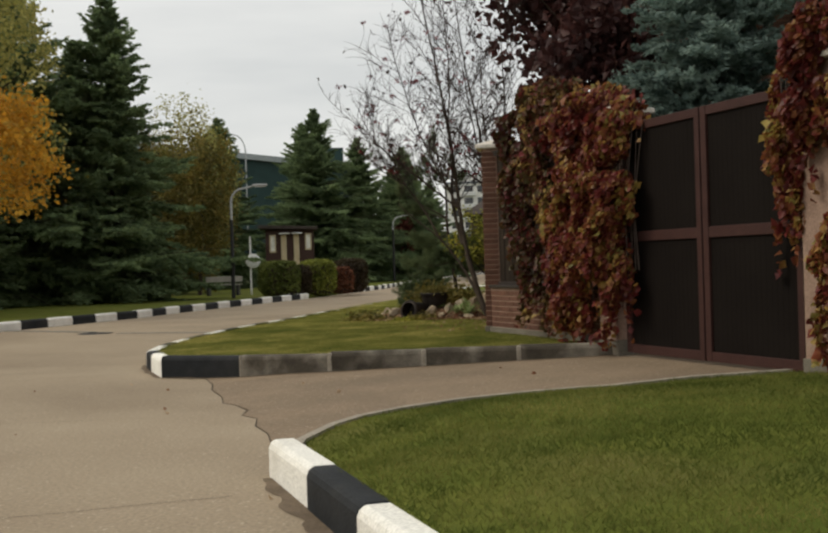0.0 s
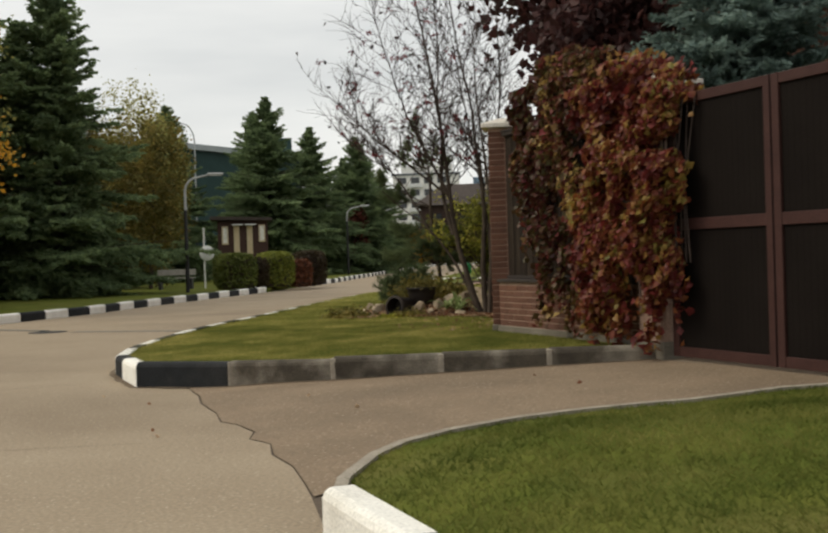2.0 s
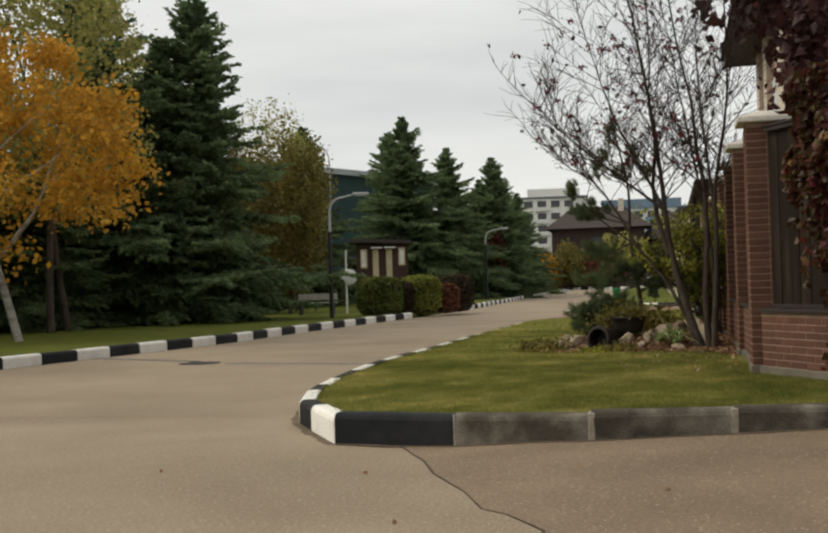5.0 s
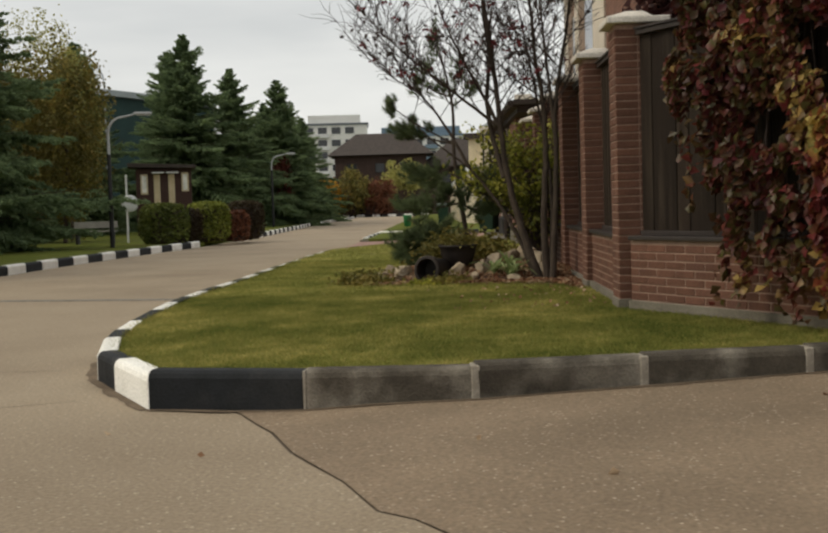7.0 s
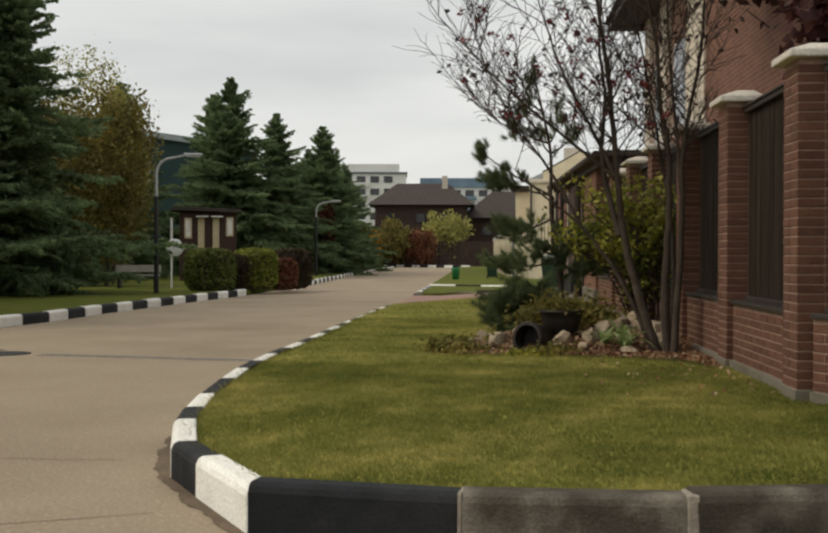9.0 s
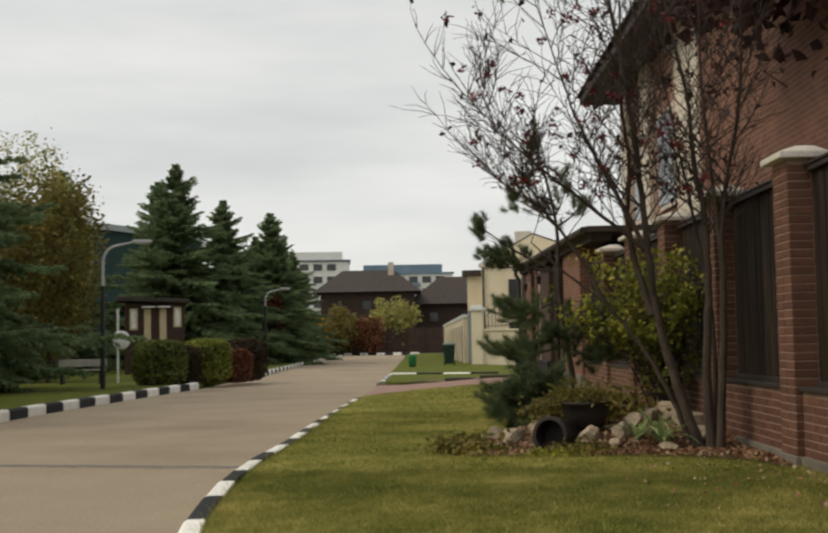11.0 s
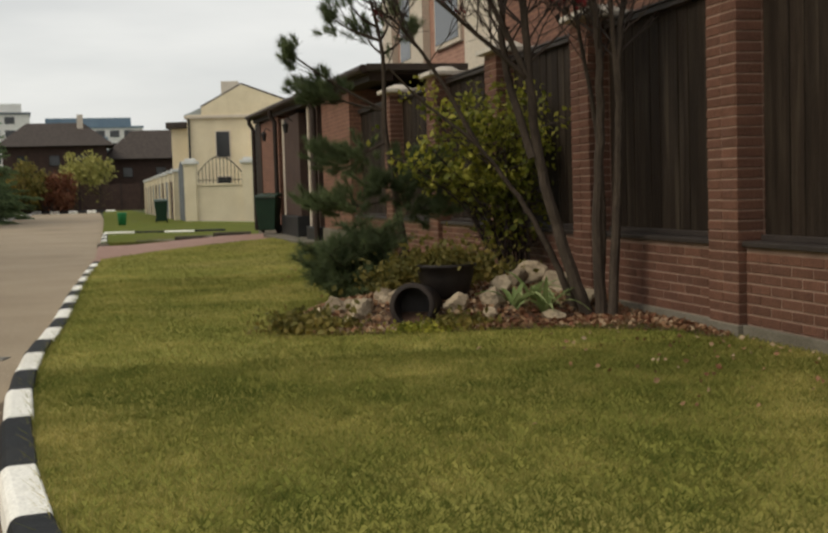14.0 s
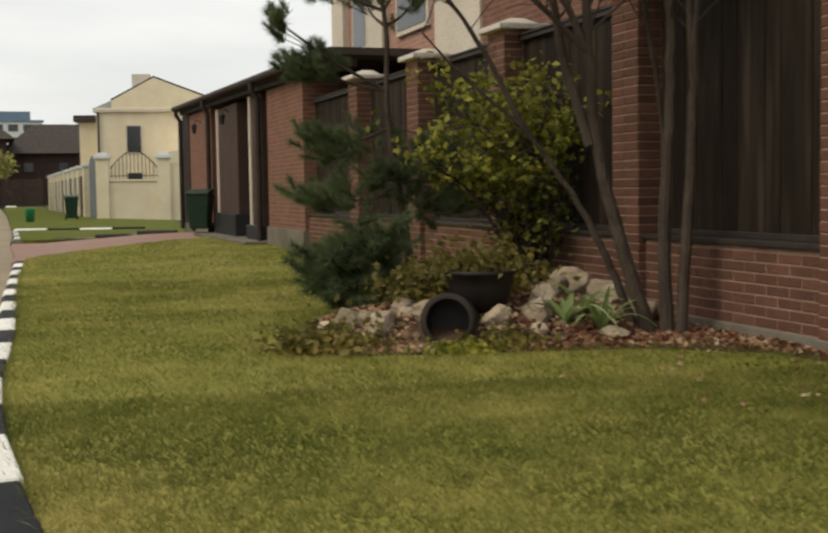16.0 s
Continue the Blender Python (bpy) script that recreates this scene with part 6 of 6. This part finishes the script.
def hedge(x, y, sx, sy, high, material, label, n, seed, turn=0.9):
    r = np.random.default_rng(seed)
    t = thing("hedge", at(x, y, 0.14, turn), label, "hedge", "clipped hedges")
    c = r.normal(size=(n, 3))
    c /= (np.abs(c) ** 4).sum(1, keepdims=True) ** 0.25
    c *= r.uniform(0.82, 1.06, n)[:, None]
    c = c * (sx / 2, sy / 2, high / 2) + (0, 0, high / 2)
    inner = Shape().box(-sx * 0.38, sx * 0.38, -sy * 0.38, sy * 0.38, 0, high * 0.86)
    part("inner_growth", inner, M_TWIG, t, "dark inner branches", 0.12, kind="stuff")
    place(new("foliage", leaves("foliage", c, material, 0.075, r, None, 1.4)), t)
    return t


hedge(-14.1, 29.9, 1.5, 1.2, 1.30, M_HEDGE, "rounded dark green clipped hedge", 5000, 101)
hedge(-13.25, 31.5, 1.35, 1.2, 1.32, M_LIGHTHEDGE, "rounded bright green clipped hedge", 5000, 102)
hedge(-13.6, 30.7, 0.6, 1.2, 1.12, M_BROWNHEDGE, "narrow brownish clipped hedge", 2200, 103)
hedge(-12.55, 32.3, 0.8, 0.9, 1.0, M_REDHEDGE, "small red-leaved clipped hedge", 2600, 104)
hedge(-12.85, 33.8, 1.3, 1.15, 1.34, M_BROWNHEDGE, "rounded brown-green clipped hedge", 4000, 105)

teal = thing("teal_hall", at(-52.0, 103.0, 0.0, radians(24)), "large dark teal hall with a pale sloping roof edge", "building")
part("wall", Shape().box(-22, 8, 0, 18, 0, 11.4), M_TEAL, teal, "dark teal cladding")
part("roof", Shape().add([(-22.6, -0.6, 15.4), (8.4, -0.6, 11.5), (8.4, 18.4, 11.5), (-22.6, 18.4, 15.4), (-22.6, -0.6, 16.0), (8.4, -0.6, 12.1), (8.4, 18.4, 12.1), (-22.6, 18.4, 16.0)], [(3, 2, 1, 0), (4, 5, 6, 7), (0, 1, 5, 4), (1, 2, 6, 5), (2, 3, 7, 6), (3, 0, 4, 7)]), M_TEALROOF, teal, "pale grey sheet roof")
part("gable", Shape().add([(-22, 0, 11.4), (8, 0, 11.4), (-22, 0, 15.5)], [(0, 1, 2)]), M_TEAL, teal)
part("vent", Shape().box(5.2, 7.0, 2, 4, 11.8, 14.2), M_TEAL, teal, "dark roof vent")


# ---- far end of the road ----
def brown_house(m, w, d, eave, ridge, label, wins):
    t = thing("timber_house", m, label, "house", "brown houses beyond the fence")
    part("wall", Shape().box(0, w, 0, d, 0, eave), M_DARKHOUSE, t, "dark brown walls")
    r = Shape().add([(-0.9, -0.9, eave - 0.1), (w + 0.9, -0.9, eave - 0.1), (w + 0.9, d + 0.9, eave - 0.1), (-0.9, d + 0.9, eave - 0.1), (w * 0.22, d / 2, ridge), (w * 0.78, d / 2, ridge)], [(0, 1, 5, 4), (1, 2, 5), (2, 3, 4, 5), (3, 0, 4), (3, 2, 1, 0)])
    rf = part("roof", r, M_ROOF, t, "dark brown hipped roof")
    part("chimney", Shape().box(w * 0.72, w * 0.72 + 0.7, d * 0.35, d * 0.35 + 0.7, eave + 0.5, ridge + 0.9), M_CREAMSTRIP, rf, "pale chimney", 0.02)
    for x, z in wins:
        q = part("window", Shape().box(x, x + 1.3, -0.06, 0.0, z, z + 1.3), M_EAVE, t, "dark framed window", 0.02)
        part("pane", Shape().box(x + 0.12, x + 1.18, -0.08, -0.062, z + 0.12, z + 1.18), M_GLASS, q)
    return t


brown_house(at(-41.4, 136.2, 0, radians(13)), 11.5, 9, 7.6, 10.4, "dark brown house with a hipped roof and pale chimney", ((1.5, 5.2), (5.0, 5.2), (8.0, 5.2), (8.0, 2.2)))
brown_house(at(-32.0, 146.0, 0, radians(10)), 15.0, 9, 6.2, 9.8, "wide dark brown house with a low hipped roof", ((2, 3.8), (6, 3.8), (10, 3.8)))
brown_house(at(-16.5, 132.0, 0, radians(8)), 9.0, 9, 6.4, 9.4, "dark brown house behind the cream wall", ((2, 4), (5, 4)))

FF = Vector((10.5, 2.6, 0)).normalized()
ff = thing("board_fence", frame_of((-36.5, 116.6), FF), "dark red-brown board fence at the road's end", "fence")
for k in range(60):
    part("board", Shape().box(k * 0.235, k * 0.235 + 0.22, 0.02 * (k % 2), 0.04 + 0.02 * (k % 2), 0.1, 2.75 + 0.05 * math.sin(k * 0.9)), M_DARKHOUSE, ff)
for k in range(8):
    part("post", Shape().box(k * 2.0 - 0.06, k * 2.0 + 0.06, -0.06, 0.0, 0, 2.95), M_EAVE, ff)
for k, (x, y, mt, s, lab) in enumerate(((-35.6, 114.2, M_GOLD, 0.95, "golden autumn bush over the far fence"), (-33.0, 115.0, M_OCHRE, 1.1, "ochre bush over the far fence"), (-28.6, 121.0, M_BIRCH, 1.35, "yellow-green bush over the far fence"), (-30.0, 115.6, M_REDHEDGE, 0.85, "russet bush over the far fence"), (-37.6, 113.0, M_BIRCH, 1.0, "yellow-green bush beside the far fence"))):
    broadleaf("autumn_bush", at(x, y, 0.0, k, s), 120 + k, 4.4, 0.3, (2.1, 2.0), mt, lab, 2600, 0.22, clumps=60, trunk_r=0.06)


def apartment(m, w, floors, label, blue):
    t = thing("apartment_block", m, label, "apartment block", "far apartment blocks")
    h = floors * 3.1
    part("wall", Shape().box(0, w, 0, 14, 0, h), M_APT, t, "white rendered walls")
    part("penthouse", Shape().box(w * 0.12, w * 0.9, 2, 12, h, h + 2.6), M_APTBLUE if blue else M_APT, t, "blue-grey top storey")
    part("parapet", Shape().box(-0.3, w + 0.3, -0.3, 14.3, h - 0.02, h + 0.45), M_APTBLUE if blue else M_GREYPANEL, t)
    if w > 30:
        part("lift_house", Shape().box(w * 0.4, w * 0.55, 4, 9, h + 2.6, h + 4.6), M_GREYPANEL, t)
    mesh_w = Shape().box(0, 2.2, -0.15, 0.02, 0, 1.6).mesh("window", M_GLASS)
    mesh_b = Shape().box(0, 3.4, -1.1, 0.0, 0, 1.0).mesh("balcony", M_APTBLUE if blue else M_WHITEMETAL)
    for fl in range(floors):
        x, k = 1.2, 0
        while x + 2.4 < w:
            ob = new("window", mesh_w)
            ob.parent, ob.location = t, (x, 0, fl * 3.1 + 0.9)
            if k % 3 == 1:
                b = new("balcony", mesh_b)
                b.parent, b.location = t, (x - 0.6, 0, fl * 3.1 - 0.1)
            x += 3.4
            k += 1
    return t


apartment(at(-95.0, 279.0, 0, radians(16)), 17.0, 7, "white apartment block with dark windows in the distance", False)
apartment(at(-80.0, 290.0, 0, radians(14)), 26.0, 6, "white apartment block with a blue-grey top storey", True)
apartment(at(-56.0, 330.0, 0, radians(10)), 34.0, 6, "long white apartment block on the skyline", False)
apartment(at(-24.0, 360.0, 0, radians(6)), 22.0, 6, "pale apartment block with a blue-grey top storey far off", True)

# ---- the cream house and its boundary wall ----
CW = thing("boundary_wall", Matrix.Translation((-8.65, 53.8, 0)), "cream boundary wall with an arched iron grille", "wall")
part("wall", Shape().box(0.55, 2.7, 0, 0.3, 0, 1.75), M_CREAM, CW, "cream rendered wall", 0.01)
part("wall", Shape().box(3.15, 4.3, 0, 0.3, 0, 2.55), M_CREAM, CW, "cream rendered wall", 0.01)
part("ledge", Shape().box(0.5, 2.75, -0.05, 0.35, 1.75, 1.84), M_CREAM, CW, "cream ledge", 0.01)
for x in (0.0, 2.65):
    p_ = part("post", Shape().box(x, x + 0.55, -0.1, 0.4, 0, 2.75), M_CREAM, CW, "square cream post", 0.01)
    part("cap", Shape().box(x - 0.08, x + 0.63, -0.18, 0.48, 2.75, 2.9).box(x + 0.05, x + 0.5, -0.05, 0.35, 2.9, 3.02), M_WHITEMETAL, p_, "white stepped cap", 0.015)
gr = new("grille")
place(gr, CW, "black arched iron grille")
for k in range(13):
    x = 0.65 + k * 0.165
    top = 2.35 + 0.75 * math.sin(math.pi * (k + 0.5) / 13)
    part("bar", Shape().tube([(x, 0.15, 1.84), (x, 0.15, top)], 0.016, 6), M_IRON, gr)
part("arch", Shape().tube([(0.6 + 2.05 * u / 12, 0.15, 2.32 + 0.78 * math.sin(math.pi * u / 12)) for u in range(13)], 0.022, 6), M_IRON, gr)
part("bottom_bar", Shape().tube([(0.58, 0.15, 2.0), (2.66, 0.15, 2.0)], 0.018, 6), M_IRON, gr)

SD = frame_of((-8.6, 54.3), (-0.218, 0.976))
sf = thing("side_fence", SD, "row of cream posts with grey panels along the verge", "fence")
for k in range(10):
    s0 = 0.3 + k * 4.0
    p_ = part("post", Shape().box(s0 + 3.4, s0 + 4.0, -0.1, 0.4, 0, 2.5), M_CREAM, sf, "square cream post", 0.01)
    part("cap", Shape().box(s0 + 3.33, s0 + 4.07, -0.17, 0.47, 2.5, 2.65), M_WHITEMETAL, p_, "white cap", 0.015)
    if k == 0:
        for j in range(14):
            part("picket", Shape().box(s0 + 0.24 * j, s0 + 0.24 * j + 0.2, 0.1, 0.14, 0.15, 2.6 + 0.35 * math.sin(math.pi * j / 13)), M_GREYPANEL, sf)
    else:
        part("panel", Shape().box(s0, s0 + 3.4, 0.15, 0.3, 0, 2.1), M_DARKHOUSE if k % 2 else M_GREYPANEL, sf)

ch = thing("cream_house", Matrix.Translation((-11.25, 73.2, 0)), "two-storey cream house with a low gable", "house")
part("wall", Shape().box(0, 8.4, 0, 11, 0, 6.3), M_CREAM, ch, "cream rendered wall", 0.01)
part("gable", Shape().add([(0.9, 0.02, 6.3), (6.9, 0.02, 6.3), (6.9, 0.02, 6.75), (3.4, 0.02, 8.1), (0.9, 0.02, 6.75), (0.9, 0.5, 6.3), (6.9, 0.5, 6.3), (6.9, 0.5, 6.75), (3.4, 0.5, 8.1), (0.9, 0.5, 6.75)], [(0, 1, 2, 3, 4), (9, 8, 7, 6, 5), (1, 0, 5, 6), (2, 1, 6, 7), (3, 2, 7, 8), (4, 3, 8, 9), (0, 4, 9, 5)]), M_CREAM, ch, "cream parapet gable")
part("cornice", Shape().box(-0.15, 8.55, -0.15, 11.1, 6.05, 6.25), M_CREAMSTRIP, ch, "pale cornice", 0.02)
part("roof", Shape().add([(-0.3, 0.5, 6.3), (8.7, 0.5, 6.3), (8.7, 11.3, 6.3), (-0.3, 11.3, 6.3), (3.4, 0.6, 7.9), (3.4, 11.0, 7.9)], [(0, 4, 5, 3), (1, 2, 5, 4), (0, 1, 4), (2, 3, 5)]), M_TEALROOF, ch, "grey metal roof")
part("coping", Shape().tube([(0.85, 0.2, 6.8), (3.4, 0.2, 8.16), (6.95, 0.2, 6.8)], 0.06, 6), M_ROOF, ch, "dark gable coping")
part("chimney", Shape().box(1.7, 2.8, 4, 5, 7.0, 8.7), M_CREAMSTRIP, ch, "pale chimney with a flat cap", 0.02)
part("bay", Shape().box(-1.3, 0.0, 2.0, 8, 0, 5.6), M_CREAM, ch, "cream side bay", 0.01)
part("bay_roof", Shape().box(-1.6, 0.1, 1.7, 8.2, 5.6, 6.0), M_ROOF, ch, "dark bay roof", 0.02)
for x, z, w, h in ((1.7, 3.6, 0.95, 1.7), (5.3, 3.9, 0.5, 1.0), (1.7, 0.9, 0.95, 1.6), (4.6, 0.9, 1.2, 1.6)):
    q = part("window", Shape().box(x, x + w, -0.05, 0.0, z, z + h), M_CREAMSTRIP, ch, "pale framed window", 0.01)
    part("pane", Shape().box(x + 0.07, x + w - 0.07, -0.065, -0.052, z + 0.07, z + h - 0.07), M_GLASS, q)
part("annexe", Shape().add([(3.6, -4.0, 0), (8.6, -4.0, 0), (8.6, 0, 0), (3.6, 0, 0), (3.6, -4.0, 3.3), (8.6, -4.0, 4.6), (8.6, 0, 4.6), (3.6, 0, 3.3)], [(0, 1, 5, 4), (1, 2, 6, 5), (3, 0, 4, 7), (4, 5, 6, 7)]), M_CREAM, ch, "cream lean-to annexe")
part("drainpipe", Shape().tube([(0.12, -0.08, 6.2), (0.12, -0.08, 0.1)], 0.06, 8), M_IRON, ch, "dark drainpipe")


# ---- bins ----
def wheelie(m, label, material, s=1.0):
    t = thing("wheelie_bin", m, label, "bin", "bins by the road")
    body = Shape().add([(-0.22, -0.28, 0.08), (0.22, -0.28, 0.08), (0.22, 0.24, 0.08), (-0.22, 0.24, 0.08), (-0.29, -0.36, 0.95), (0.29, -0.36, 0.95), (0.29, 0.34, 0.95), (-0.29, 0.34, 0.95)], [(3, 2, 1, 0), (4, 5, 6, 7), (0, 1, 5, 4), (1, 2, 6, 5), (2, 3, 7, 6), (3, 0, 4, 7)])
    part("body", body, material, t, bevel=0.02)
    part("lid", Shape().add([(-0.31, -0.4, 0.955), (0.31, -0.4, 0.955), (0.31, 0.36, 0.97), (-0.31, 0.36, 0.97), (-0.29, -0.37, 1.0), (0.29, -0.37, 1.0), (0.29, 0.33, 1.07), (-0.29, 0.33, 1.07)], [(3, 2, 1, 0), (4, 5, 6, 7), (0, 1, 5, 4), (1, 2, 6, 5), (2, 3, 7, 6), (3, 0, 4, 7)]), material, t, bevel=0.015)
    for x in (-0.24, 0.24):
        part("wheel", Shape().tube([(x - 0.03, 0.26, 0.1), (x + 0.03, 0.26, 0.1)], 0.1, 14), M_IRON, t, "black wheel")
    return t


q = ENT_M @ Vector((23.6, 0.36, 0))
wheelie(Matrix.Translation((q.x, q.y, 0.36)) @ Matrix.Rotation(radians(-10), 4, "Z") @ Matrix.Scale(0.88, 4), "dark green wheeled bin beside the porch column", M_BINGREEN)
wheelie(Matrix.Translation((-9.5, 52.3, 0.14)) @ Matrix.Rotation(radians(10), 4, "Z"), "dark green wheeled bin before the cream wall", M_BINGREEN)
bb = thing("litter_bin", Matrix.Translation((-10.7, 49.6, 0.14)), "small bright green litter bin on the verge", "bin")
part("body", Shape().lathe([(0.0, 0.0), (0.16, 0.0), (0.2, 0.5), (0.2, 0.55), (0.17, 0.55), (0.14, 0.06), (0.0, 0.05)], 16), M_BRIGHTGREEN, bb, smooth=True)


# ---- far woods ----
rw = np.random.default_rng(131)
tr = []
for k in range(150):
    a = rw.uniform(-1.35, 0.30)
    d = rw.uniform(170, 260) if a > -0.75 else rw.uniform(70, 150)
    x, y, h = d * math.sin(a), d * math.cos(a), rw.uniform(5, 9) if a > -0.62 else rw.uniform(8, 13)
    if -0.62 < a < 0.1:
        h *= 0.6
    n = 70
    u = rw.uniform(0, 1, n)
    rad = (1 - u) ** 0.7 * rw.uniform(2.0, 4.2)
    b = rw.uniform(0, 6.28, n)
    tr.append(np.stack([x + np.cos(b) * rad, y + np.sin(b) * rad, u * h], 1))
tagged(new("far_woods", leaves("far_woods", np.concatenate(tr), M_HEDGE, 1.3, rw, None, 1.5, 0.3)), "dull green line of distant woods", "woods", kind="stuff")
